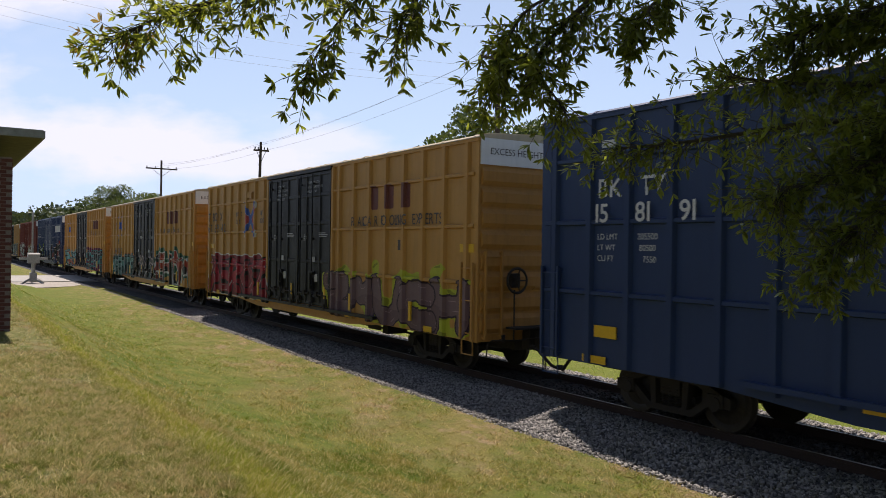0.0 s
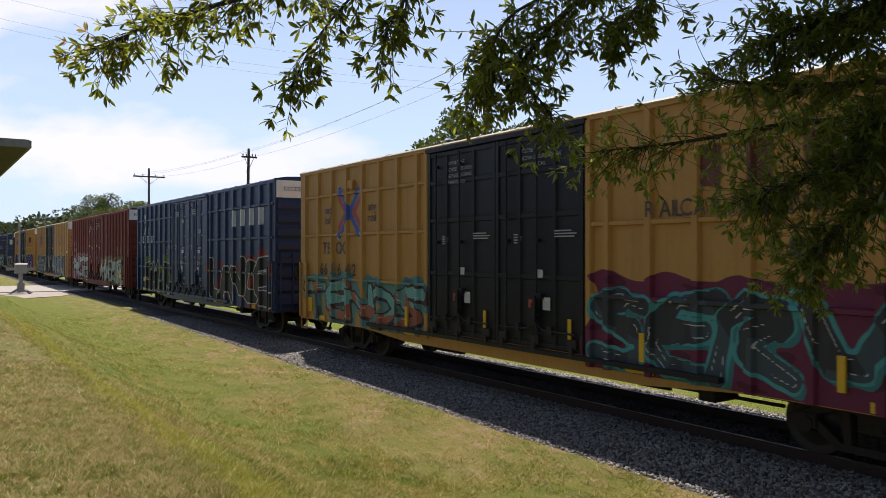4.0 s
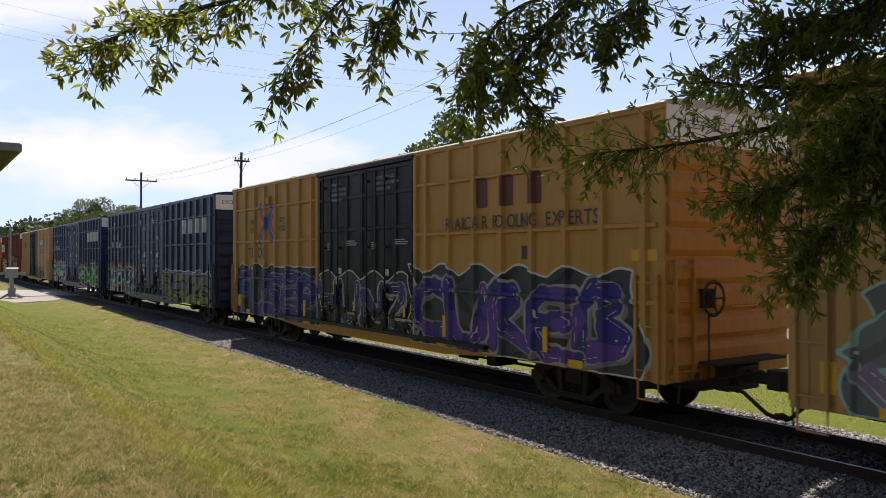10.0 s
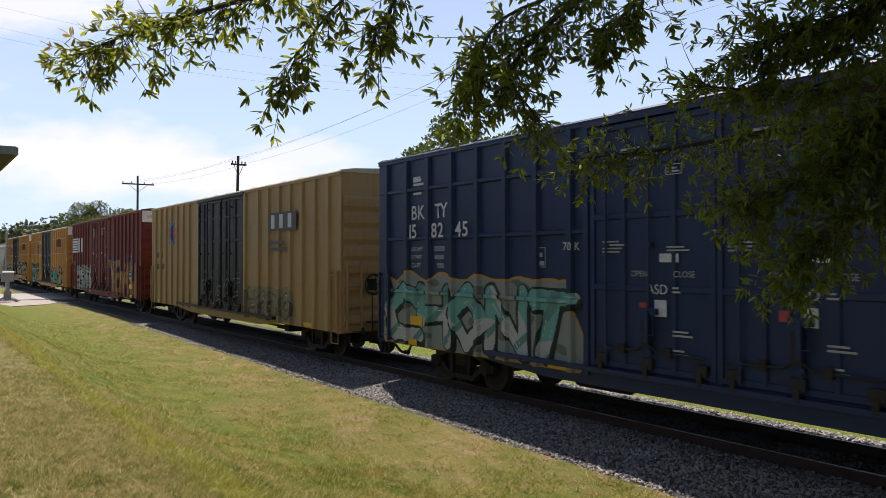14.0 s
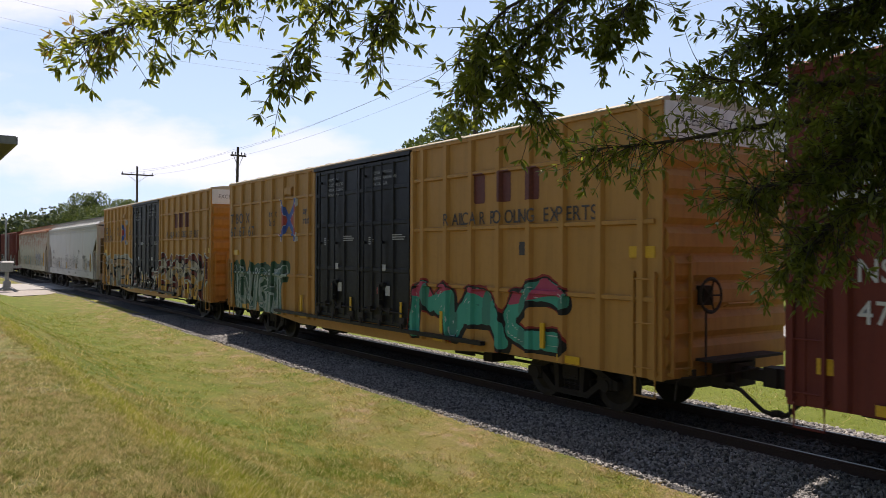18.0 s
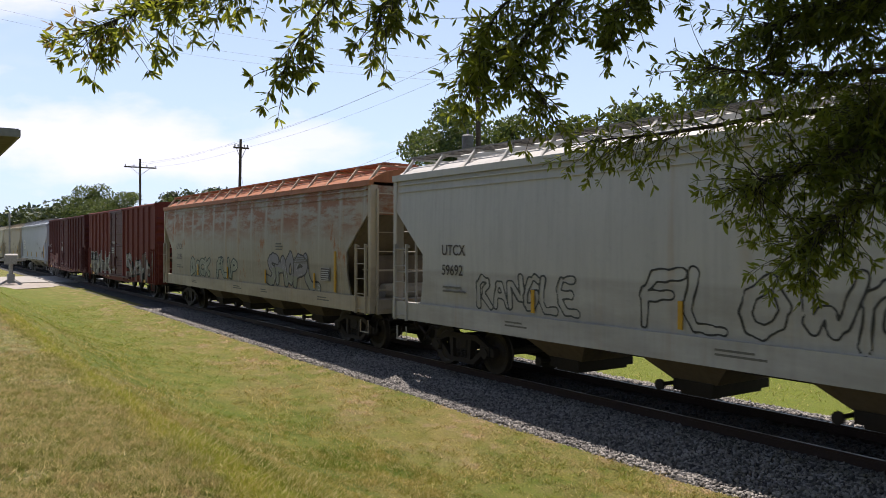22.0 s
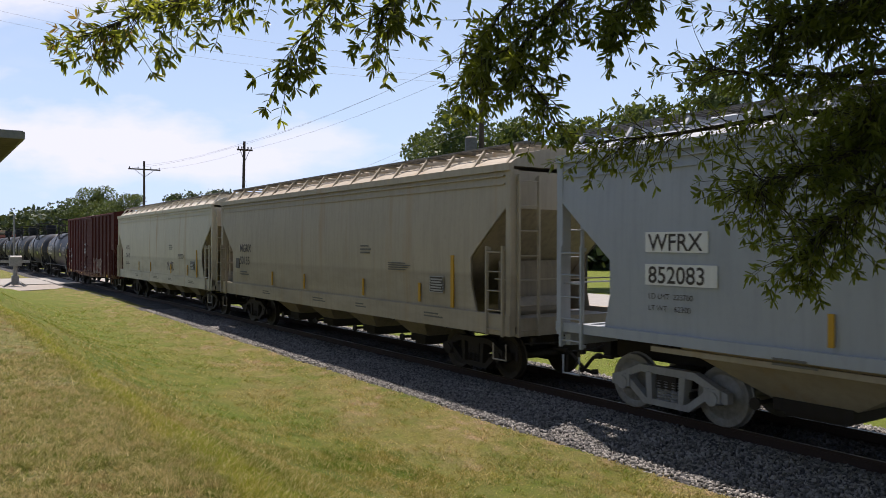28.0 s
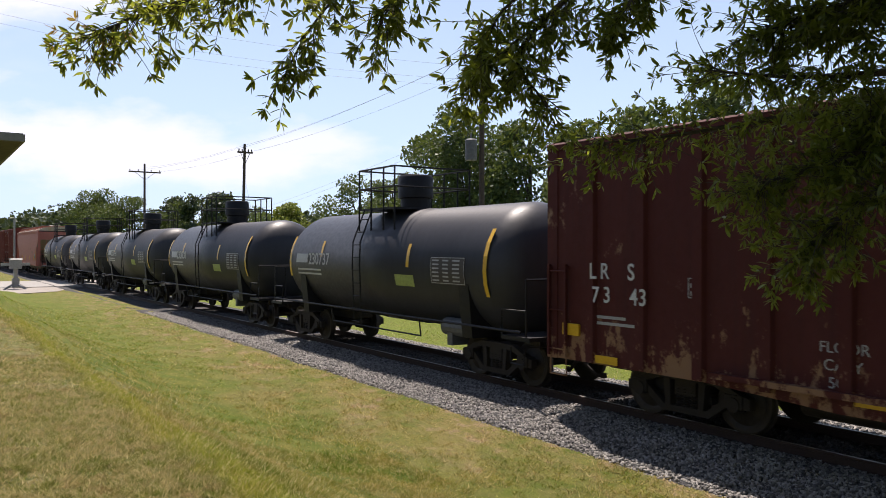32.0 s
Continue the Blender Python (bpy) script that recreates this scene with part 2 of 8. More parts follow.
RED_FLAKE = weathered("freight_red_flaking", (0.066, 0.0122, 0.0102, 1), rough=0.72, grime=0.4, rust=0.32, rust_col=(0.27, 0.17, 0.11, 1))
RED_DARK = weathered("freight_dark_red", (0.060, 0.013, 0.011, 1), rough=0.72, grime=0.4, rust=0.40, rust_col=(0.20, 0.105, 0.09, 1))
# paint flaking off in tall scabs along the lower flank
for _mat, _col in ((RED_FLAKE, (0.27, 0.155, 0.085, 1)), (RED_DARK, (0.24, 0.125, 0.105, 1))):
    _nt = _mat.node_tree
    _b = _nt.nodes["Principled BSDF"]
    _base = _b.inputs["Base Color"].links[0].from_socket
    _geo = _nt.nodes.new("ShaderNodeNewGeometry")
    _sp = _nt.nodes.new("ShaderNodeSeparateXYZ")
    _nt.links.new(_geo.outputs["Position"], _sp.inputs[0])
    _sum = _nt.nodes.new("ShaderNodeMath")
    _sum.operation = "MULTIPLY_ADD"
    _nt.links.new(_sp.outputs["Z"], _sum.inputs[0])
    _sum.inputs[1].default_value = -0.16
    _nt.links.new(tex_noise(_nt, stretch(_nt, 1.6, 1.6, 0.8), 1.8, 9, 0.72), _sum.inputs[2])
    _nt.links.new(mixc(_nt, mul(_nt, ramp(_nt, _sum.outputs[0], 0.335, 0.375), 0.8), _base, _col), _b.inputs["Base Color"])
BLACK = weathered("door_black", (0.011, 0.011, 0.013, 1), rough=0.5, grime=0.2, pale=0.06)
TANK_BLACK = weathered("tank_black", (0.033, 0.034, 0.040, 1), rough=0.40, grime=0.25, pale=0.25, dents=0.08)
TANK_GREY = weathered("tank_faded_black", (0.050, 0.050, 0.054, 1), rough=0.45, grime=0.3, pale=0.2, dents=0.08)
GREY_HOP = weathered("hopper_grey", (0.40, 0.395, 0.37, 1), grime=0.25, dents=0.1)
TAN_HOP = weathered("hopper_tan", (0.385, 0.335, 0.255, 1), grime=0.3, dents=0.1)
CREAM_HOP = weathered("hopper_cream", (0.52, 0.485, 0.40, 1), grime=0.25, dents=0.1)
PALE_HOP = weathered("hopper_pale_blue", (0.34, 0.365, 0.40, 1), grime=0.2, dents=0.1)
RUST_HOP = weathered("hopper_rusty", (0.315, 0.285, 0.225, 1), grime=0.3, rust=0.55, rust_col=(0.30, 0.12, 0.045, 1), dents=0.1)
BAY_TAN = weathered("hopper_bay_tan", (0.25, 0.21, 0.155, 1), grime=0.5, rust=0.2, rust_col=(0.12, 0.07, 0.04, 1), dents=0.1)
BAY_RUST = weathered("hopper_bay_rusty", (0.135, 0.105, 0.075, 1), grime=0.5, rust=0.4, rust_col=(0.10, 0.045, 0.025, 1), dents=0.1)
# old flanks: rain-washed rust runs, and lower-side shade painted as a grey band
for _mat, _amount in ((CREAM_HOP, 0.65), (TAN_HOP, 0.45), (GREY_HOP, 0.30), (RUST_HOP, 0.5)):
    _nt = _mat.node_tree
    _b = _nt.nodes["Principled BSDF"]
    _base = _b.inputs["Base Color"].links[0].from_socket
    _run = ramp(_nt, tex_noise(_nt, stretch(_nt, 1.5, 1.5, 0.10), 1.3, 6, 0.6), 0.56, 0.70)
    _c = mixc(_nt, mul(_nt, _run, _amount), _base, (0.36, 0.215, 0.085, 1))
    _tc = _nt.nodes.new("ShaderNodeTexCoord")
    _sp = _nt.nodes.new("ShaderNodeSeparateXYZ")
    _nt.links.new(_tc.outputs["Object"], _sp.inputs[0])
    # shade of the tucked-in lower side, broken up by noise
    _low_shade = mul(_nt, ramp(_nt, _sp.outputs["Z"], 2.22, 2.14), ramp(_nt, tex_noise(_nt, stretch(_nt, 0.5, 1, 2.0), 1.2, 6, 0.6), 0.25, 0.65))
    _nt.links.new(mixc(_nt, mul(_nt, _low_shade, 0.4), _c, (0.15, 0.13, 0.105, 1)), _b.inputs["Base Color"])
_nt = RUST_HOP.node_tree
_b = _nt.nodes["Principled BSDF"]
_base = _b.inputs["Base Color"].links[0].from_socket
_tc = _nt.nodes.new("ShaderNodeTexCoord")
_sp = _nt.nodes.new("ShaderNodeSeparateXYZ")
_nt.links.new(_tc.outputs["Object"], _sp.inputs[0])
_wv = _nt.nodes.new("ShaderNodeMath")
_wv.operation = "PINGPONG"
_wv.inputs[1].default_value = 0.65
_nt.links.new(_sp.outputs["X"], _wv.inputs[0])
_bloom = mul(_nt, mul(_nt, ramp(_nt, _sp.outputs["Z"], 2.75, 3.45), ramp(_nt, _wv.outputs[0], 0.03, 0.16)), ramp(_nt, tex_noise(_nt, stretch(_nt, 0.6, 1, 2.4), 1.6, 8, 0.70), 0.40, 0.56))
_c = mixc(_nt, mul(_nt, ramp(_nt, _wv.outputs[0], 0.035, 0.0), 0.45), _base, (0.40, 0.37, 0.30, 1))
_nt.links.new(mixc(_nt, mul(_nt, _bloom, 0.9), _c, (0.235, 0.088, 0.035, 1)), _b.inputs["Base Color"])
RUST_ROOF = weathered("roof_rust", (0.32, 0.12, 0.05, 1), grime=0.5, rust=0.5)
PALE_RED_HOP = weathered("hopper_faded_red", (0.38, 0.14, 0.11, 1), grime=0.3)
ROOF_TAN = weathered("roof_galvanised_tan", (0.42, 0.36, 0.25, 1), rough=0.5, grime=0.35)
# galvanised boards, darkened so the colour carries their underside shadow
BOARD_GREY = weathered("running_board_galvanised_shaded", (0.17, 0.16, 0.145, 1), rough=0.55, metal=0.2, grime=0.4)
ROOF_GREY = weathered("roof_galvanised", (0.38, 0.38, 0.38, 1), rough=0.4, metal=0.3, grime=0.35)
WHITE_PAINT = weathered("white_panel", (0.70, 0.70, 0.68, 1), grime=0.2)
FADED_YELLOW = weathered("reflector_worn", (0.50, 0.28, 0.03, 1), grime=0.5)
IRON = weathered("cast_iron", (0.032, 0.026, 0.022, 1), rough=0.7, metal=0.2, grime=0.4, rust=0.2, dents=0.3)
IRON_GREY = weathered("cast_iron_grey", (0.30, 0.30, 0.30, 1), rough=0.6, grime=0.4, dents=0.2)
WHEEL = plain("wheel_steel", (0.040, 0.032, 0.026, 1), 0.6, 0.5)
RAIL_RUST = plain("rail_rust", (0.042, 0.022, 0.015, 1), 0.8, 0.1, 30)
RAIL_TOP = plain("rail_polished", (0.30, 0.28, 0.26, 1), 0.45, 0.9, 40, 0.1)
TIE = plain("creosoted_timber", (0.062, 0.048, 0.038, 1), 0.85, 0, 18, 0.4, 0.5)
LETTER = plain("white_lettering", (0.52, 0.52, 0.52, 1), 0.6, 0, 20, 0.18, 0)
LETTER_DIM = plain("worn_white_lettering", (0.34, 0.34, 0.33, 1), 0.6, 0, 20, 0.2, 0)
LETTER_DARK = plain("black_lettering", (0.045, 0.035, 0.03, 1), 0.6, 0, 20, 0.2, 0)
LETTER_MAROON = plain("maroon_lettering", (0.12, 0.03, 0.02, 1), 0.6, 0, 20, 0.2, 0)
YELLOW_STRIP = plain("reflector_yellow", (0.62, 0.36, 0.02, 1), 0.35, 0, 30, 0.12, 0)
SIGN_RED = plain("logo_red", (0.36, 0.05, 0.035, 1), 0.6, 0, 20, 0.2, 0)
SIGN_BLUE = plain("logo_blue", (0.03, 0.08, 0.30, 1), 0.6, 0, 20, 0.2, 0)
POLE_WOOD = plain("pole_timber", (0.060, 0.045, 0.035, 1), 0.85, 0, 12, 0.35, 0.3)
POLE_STEEL = plain("galvanised_grey", (0.115, 0.12, 0.125, 1), 0.6, 0.2, 12)
WIRE = plain("cable_black", (0.10, 0.10, 0.11, 1), 0.6)
BARK = plain("oak_bark", (0.060, 0.050, 0.040, 1), 0.9, 0, 25, 0.45, 0.6)
_m, _nt, _b = shader("ballast_stone")
_geo = _nt.nodes.new("ShaderNodeNewGeometry")
_c = mixc(_nt, _geo.outputs["Random Per Island"], (0.024, 0.024, 0.026, 1), (0.350, 0.33, 0.300, 1))
_nt.links.new(mixc(_nt, mul(_nt, tex_noise(_nt, stretch(_nt, 1, 1, 1), 45, 5), 0.35), _c, (0.10, 0.09, 0.08, 1)), _b.inputs["Base Color"])
_b.inputs["Roughness"].default_value = 0.85
STONE = _m
LEAF = leafy("oak_leaf", (0.020, 0.042, 0.010, 1), (0.150, 0.200, 0.036, 1), 0.34, 0.46, 0.5, (0.52, 0.56, 0.05, 1), 0.6)
LEAF_DRY = leafy("oak_leaf_dry", (0.20, 0.11, 0.03, 1), (0.42, 0.30, 0.06, 1), 0.5, 0.4, 0.3, (0.6, 0.42, 0.06, 1), 0.5)
TREE_LEAF = leafy("tree_leaf", (0.040, 0.072, 0.028, 1), (0.105, 0.150, 0.052, 1), 0.55, 0.25, 0.3)
TREE_LEAF_DEEP = leafy("tree_leaf_deep", (0.025, 0.055, 0.020, 1), (0.075, 0.12, 0.035, 1), 0.55, 0.2, 0.3)
TREE_LEAF_LIME = leafy("tree_leaf_lime", (0.12, 0.16, 0.03, 1), (0.26, 0.28, 0.06, 1), 0.55, 0.3, 0.3)
# needles lean blue-grey: distance haze is put into their colour
PINE_LEAF = leafy("pine_needles", (0.036, 0.060, 0.038, 1), (0.085, 0.115, 0.062, 1), 0.6, 0.1, 0.3)


# ---- mesh building ----
class Mesh:
    def __init__(self):
        self.v, self.f, self.s = [], [], False

    def add(self, verts, faces):
        o = len(self.v)
        self.v.extend(verts)
        self.f.extend([tuple(i + o for i in f) for f in faces])
        return self

    def box(self, x0, x1, y0, y1, z0, z1, c=0.0):
        """A block; c chamfers its four upright long edges along z (or leaves it sharp)."""
        v = [(x0, y0, z0), (x1, y0, z0), (x1, y1, z0), (x0, y1, z0), (x0, y0, z1), (x1, y0, z1), (x1, y1, z1), (x0, y1, z1)]
        return self.add(v, [(0, 3, 2, 1), (4, 5, 6, 7), (0, 1, 5, 4), (1, 2, 6, 5), (2, 3, 7, 6), (3, 0, 4, 7)])

    def prism(self, pts, axis, a, b):
        """Extrudes a closed outline along an axis. The outline is given in the two other axes, in x, y, z order."""
        n = len(pts)
        def at(p, k):
            return (k, p[0], p[1]) if axis == 0 else (p[0], k, p[1]) if axis == 1 else (p[0], p[1], k)
        v = [at(p, a) for p in pts] + [at(p, b) for p in pts]
        f = [(i, (i + 1) % n, n + (i + 1) % n, n + i) for i in range(n)]
        f += [tuple(range(n - 1, -1, -1)), tuple(range(n, 2 * n))]
        return self.add(v, f)

    def tube(self, pts, r, n=6, ends=True, r2=None):
        """A round bar along a line of points, tapering from r to r2."""
        pts = [Vector(p) for p in pts]
        rings = []
        for i, p in enumerate(pts):
            d = (pts[min(i + 1, len(pts) - 1)] - pts[max(i - 1, 0)]).normalized()
            a = d.cross(Vector((0, 0, 1)) if abs(d.z) < 0.9 else Vector((1, 0, 0))).normalized()
            b = d.cross(a)
            rr = r if r2 is None else r + (r2 - r) * i / (len(pts) - 1)
            rings.append([tuple(p + rr * (math.cos(2 * math.pi * k / n) * a + math.sin(2 * math.pi * k / n) * b)) for k in range(n)])
        v = [q for ring in rings for q in ring]
        f = [(i * n + k, i * n + (k + 1) % n, (i + 1) * n + (k + 1) % n, (i + 1) * n + k) for i in range(len(pts) - 1) for k in range(n)]
        if ends:
            f += [tuple(range(n - 1, -1, -1)), tuple(range(len(v) - n, len(v)))]
        return self.add(v, f)

    def lathe(self, prof, centre, axis=1, n=24, close=True):
        """Turns (along, radius) pairs round an axis through centre."""
        v, f = [], []
        for a, r in prof:
            for k in range(n):
                c, s = r * math.cos(2 * math.pi * k / n), r * math.sin(2 * math.pi * k / n)
                p = (a, c, s) if axis == 0 else (c, a, s) if axis == 1 else (c, s, a)
                v.append((p[0] + centre[0], p[1] + centre[1], p[2] + centre[2]))
        for i in range(len(prof) - 1):
            f += [(i * n + k, i * n + (k + 1) % n, (i + 1) * n + (k + 1) % n, (i + 1) * n + k) for k in range(n)]
        if close:
            f += [tuple(range(n - 1, -1, -1)), tuple(range(len(v) - n, len(v)))]
        return self.add(v, f)

    def data(self, name, mat, smooth=False):
        me = bpy.data.meshes.new(name)
        me.from_pydata(self.v, [], self.f)
        if smooth:
            me.shade_smooth()
            me.set_sharp_from_angle(angle=radians(40))
        me.materials.append(mat)
        return me


def recalc(me):
    bm = bmesh.new()
    bm.from_mesh(me)
    bmesh.ops.recalc_face_normals(bm, faces=bm.faces)
    bm.to_mesh(me)
    bm.free()
    return me


def part(name, mesh, material, parent, label="", smooth=False, at=None):
    """Links a mesh as one part under a thing or under another part."""
    me = mesh if isinstance(mesh, bpy.types.Mesh) else recalc(mesh.data(name, material, smooth))
    ob = new(name, me)
    ob.parent = parent
    if at is not None:
        ob.matrix_basis = at
    return tagged(ob, label) if label else ob


def thing(name, label, category, group="", kind="", at=None):
    ob = new(name)
    if at is not None:
        ob.matrix_basis = at
    return tagged(ob, label, category, group, kind)


def raw_mesh(name, verts, tris, mat, sides=3):
    """A mesh from numpy arrays."""
    me = bpy.data.meshes.new(name)
    me.vertices.add(len(verts))
    me.vertices.foreach_set("co", np.asarray(verts, np.float32).ravel())
    nf = len(tris)
    me.loops.add(nf * sides)
    me.loops.foreach_set("vertex_index", np.asarray(tris, np.int32).ravel())
    me.polygons.add(nf)
    me.polygons.foreach_set("loop_start", np.arange(0, nf * sides, sides, dtype=np.int32))
    me.update(calc_edges=True)
    me.materials.append(mat)
    return me


TEXTS = {}


def words(text, size, mat, parent, x, y, z, flip=0, name="lettering", spacing=1.0, squeeze=1.0, bold=0.0):
    """Painted lettering on a wall that faces -y (or, with flip = 90, +x)."""
    key = (text, mat.name, spacing, squeeze, bold)
    if key not in TEXTS:
        cu = bpy.data.curves.new("lettering", "FONT")
        cu.body, cu.size, cu.space_character, cu.offset = text, 1.0, spacing, bold
        tmp = bpy.data.objects.new("lettering", cu)
        me = bpy.data.meshes.new_from_object(tmp)
        me.transform(Matrix.Diagonal((squeeze, 1, 1, 1)))
        me.materials.clear()
        me.materials.append(mat)
        bpy.data.objects.remove(tmp)
        TEXTS[key] = me
    ob = new(name, TEXTS[key])
    ob.parent = parent
    ob.matrix_basis = pose(x, y, z, 90, 0, flip) @ Matrix.Scale(size, 4)
    return tagged(ob, kind="stuff")


GLYPHS = {}


def letters_over(text, size, mat, parent, x, z, relief, squeeze=1.0, bold=0.012, gap=0.10, wall=-1.6):
    """Painted letters one by one, each lying on the ribs or the sheet beneath it."""
    for ch in text:
        if ch == " ":
            x += 0.42 * size * squeeze
            continue
        key = (ch, mat.name, bold)
        if key not in GLYPHS:
            cu = bpy.data.curves.new("letter", "FONT")
            cu.body, cu.size, cu.offset = ch, 1.0, bold
            tmp = bpy.data.objects.new("letter", cu)
            me = bpy.data.meshes.new_from_object(tmp)
            me.materials.clear()
            me.materials.append(mat)
            bpy.data.objects.remove(tmp)
            xs_ = [v.co.x for v in me.vertices]
            GLYPHS[key] = (me, min(xs_), max(xs_))
        me, a, b = GLYPHS[key]
        k = size * squeeze
        w = (b - a) * k
        rise = max(relief(x + w * f, z + size * g) for f in (0.0, 0.25, 0.5, 0.75, 1.0) for g in (0.0, 0.35, 0.7))
        part("letter", me, mat, parent, at=pose(x - a * k, wall - rise - 0.016, z, 90, 0, 0) @ Matrix.Diagonal((k, size, size, 1)))
        x += w + gap * size


# ---- ground ----
# the bank's profile across the lawn, rounded off
BANK_Y = np.linspace(-70, 3, 7301)
BANK_Z = np.mean([np.interp(BANK_Y + o, [-60, -20, -11, -9.4, -8.5, -8.1, -7.6, -7.0, -6.2, -5.2, -4.0, -2.65, -2.2], [1.35, 1.25, 1.08, 1.00, 0.93, 0.70, 0.38, 0.07, -0.22, -0.42, -0.46, -0.36, -0.36]) for o in np.linspace(-0.26, 0.26, 61)], axis=0)


def ground_z(x, y):
    """The lawn: a bank beside the camera, a shallow swale, the foot of the ballast, level ground beyond the track."""
    x, y = np.asarray(x, float), np.asarray(y, float)
    rise = np.clip((-8.0 - x) / 38.0, 0, 1) * 0.30
    y_ = y + 0.35 + 0.16 * np.sin(x * 0.40 + 0.8)
    near = np.interp(y_, BANK_Y, BANK_Z)
    near = np.where(y > -3.4, np.interp(y, [-3.4, -2.65, -2.2], [-0.44, -0.36, -0.36]), near)
    far = np.interp(y, [2.2, 2.8, 8, 12.5, 40, 400], [-0.40, -0.42, -0.50, -0.45, -0.45, 0.0])
    z = np.where(y < 0, near, far)
    dip = np.where((y > -8.2) & (y < 2.0), rise, 0.0)
    level = np.clip((-50.0 - x) / 12.0, 0, 1)
    z = z + dip
    z = z * (1 - level) + np.where(y < -2, -0.14, -0.25) * level
    z = z + np.where(y < -3.2, 0.008 * np.sin(4.1 * x + 2.3 * y) * np.sin(3.3 * y - 1.9 * x), 0.0)
    return z + 0.012 * np.sin(x * 1.1 + y * 0.9) * np.sin(y * 1.3 - x * 0.4)


def turf_colour(nt, coord="Object"):
    """Coarse straw-mixed turf on the bank's top, lush grass along its crest (a sunlit line painted in) and in the
    swale, dry worn turf towards the ballast.
    """
    obj = stretch(nt, 1, 1, 1, coord)
    big = tex_noise(nt, obj, 0.30, 5, 0.6)
    mid = tex_noise(nt, stretch(nt, 0.7, 1.3, 1, coord), 1.7, 7, 0.68)
    spot = tex_noise(nt, stretch(nt, 1, 1.5, 1, coord), 1.3, 8, 0.72)
    clump = tex_noise(nt, obj, 6.5, 6, 0.7)
    sp = nt.nodes.new("ShaderNodeSeparateXYZ")
    nt.links.new(obj, sp.inputs[0])
    sway = nt.nodes.new("ShaderNodeMath")
    sway.operation = "MULTIPLY_ADD"
    nt.links.new(mid, sway.inputs[0])
    sway.inputs[1].default_value = 1.1
    nt.links.new(sp.outputs["Y"], sway.inputs[2])
    y = sway.outputs[0]
    c = mixc(nt, ramp(nt, mid, 0.40, 0.62), (0.090, 0.138, 0.009, 1), (0.225, 0.205, 0.042, 1))
    c = mixc(nt, mul(nt, ramp(nt, big, 0.50, 0.64), 0.6), c, (0.250, 0.190, 0.068, 1))
    c = mixc(nt, mul(nt, ramp(nt, tex_noise(nt, obj, 0.55, 4, 0.6), 0.54, 0.66), 0.6), c, (0.105, 0.165, 0.010, 1))
    c = mixc(nt, mul(nt, ramp(nt, sp.outputs["X"], -14.0, -30.0), 0.55), c, (0.135, 0.190, 0.014, 1))
    # drier towards the ballast, with bare pinkish earth showing
    dry = mul(nt, ramp(nt, y, -5.4, -2.6), ramp(nt, spot, 0.40, 0.58))
    c = mixc(nt, mul(nt, dry, 0.75), c, (0.300, 0.225, 0.095, 1))
    bare = mul(nt, ramp(nt, y, -4.6, -3.0), ramp(nt, spot, 0.565, 0.61))
    c = mixc(nt, mul(nt, bare, 0.8), c, (0.36, 0.25, 0.155, 1))
    # the bank's top
    top = ramp(nt, y, -8.40, -8.80)
    t = mixc(nt, ramp(nt, clump, 0.40, 0.60), (0.115, 0.145, 0.020, 1), (0.310, 0.265, 0.125, 1))
    t = mixc(nt, mul(nt, ramp(nt, spot, 0.52, 0.62), 0.6), t, (0.255, 0.165, 0.085, 1))
    c = mixc(nt, top, c, t)
    # crest strip: lusher grass, brightened to paint in the sun on its edge
    crest = mul(nt, ramp(nt, y, -8.62, -8.42), ramp(nt, y, -8.10, -8.28))
    c = mixc(nt, mul(nt, crest, 0.55), c, (0.265, 0.290, 0.030, 1))
    # lusher beyond the track
    c = mixc(nt, mul(nt, ramp(nt, y, 1.0, 3.5), 0.8), c, (0.155, 0.215, 0.018, 1))
    return c, obj


def lawn_material():
    m, nt, b = shader("lawn")
    c, obj = turf_colour(nt)
    fine = tex_noise(nt, obj, 42, 5, 0.7)
    c = mixc(nt, mul(nt, ramp(nt, fine, 0.38, 0.60), 0.8), c, (0.055, 0.058, 0.018, 1))
    nt.links.new(c, b.inputs["Base Color"])
    b.inputs["Roughness"].default_value = 0.9
    b.inputs["Specular IOR Level"].default_value = 0.15
    bump(nt, b, fine, 0.9, 0.04)
    return m


def blade_material():
    m, nt, b = shader("grass_blade")
    c, _ = turf_colour(nt)
    geo = nt.nodes.new("ShaderNodeNewGeometry")
    rnd = geo.outputs["Random Per Island"]
    c = mixc(nt, mul(nt, ramp(nt, rnd, 0.45, 0.15), 0.5), c, (0.065, 0.095, 0.010, 1))
    c = mixc(nt, mul(nt, ramp(nt, rnd, 0.66, 0.76), 0.65), c, (0.45, 0.39, 0.20, 1))
    c = mixc(nt, 1.0, c, (1.36, 1.29, 1.24, 1), "MULTIPLY")
    nt.links.new(c, b.inputs["Base Color"])
    b.inputs["Roughness"].default_value = 0.6
    b.inputs["Specular IOR Level"].default_value = 0.2
    tr_ = nt.nodes.new("ShaderNodeBsdfTranslucent")
    nt.links.new(c, tr_.inputs["Color"])
    ms = nt.nodes.new("ShaderNodeMixShader")
    ms.inputs[0].default_value = 0.5
    nt.links.new(b.outputs[0], ms.inputs[1])
    nt.links.new(tr_.outputs[0], ms.inputs[2])
    nt.links.new(ms.outputs[0], nt.nodes["Material Output"].inputs[0])
    return m


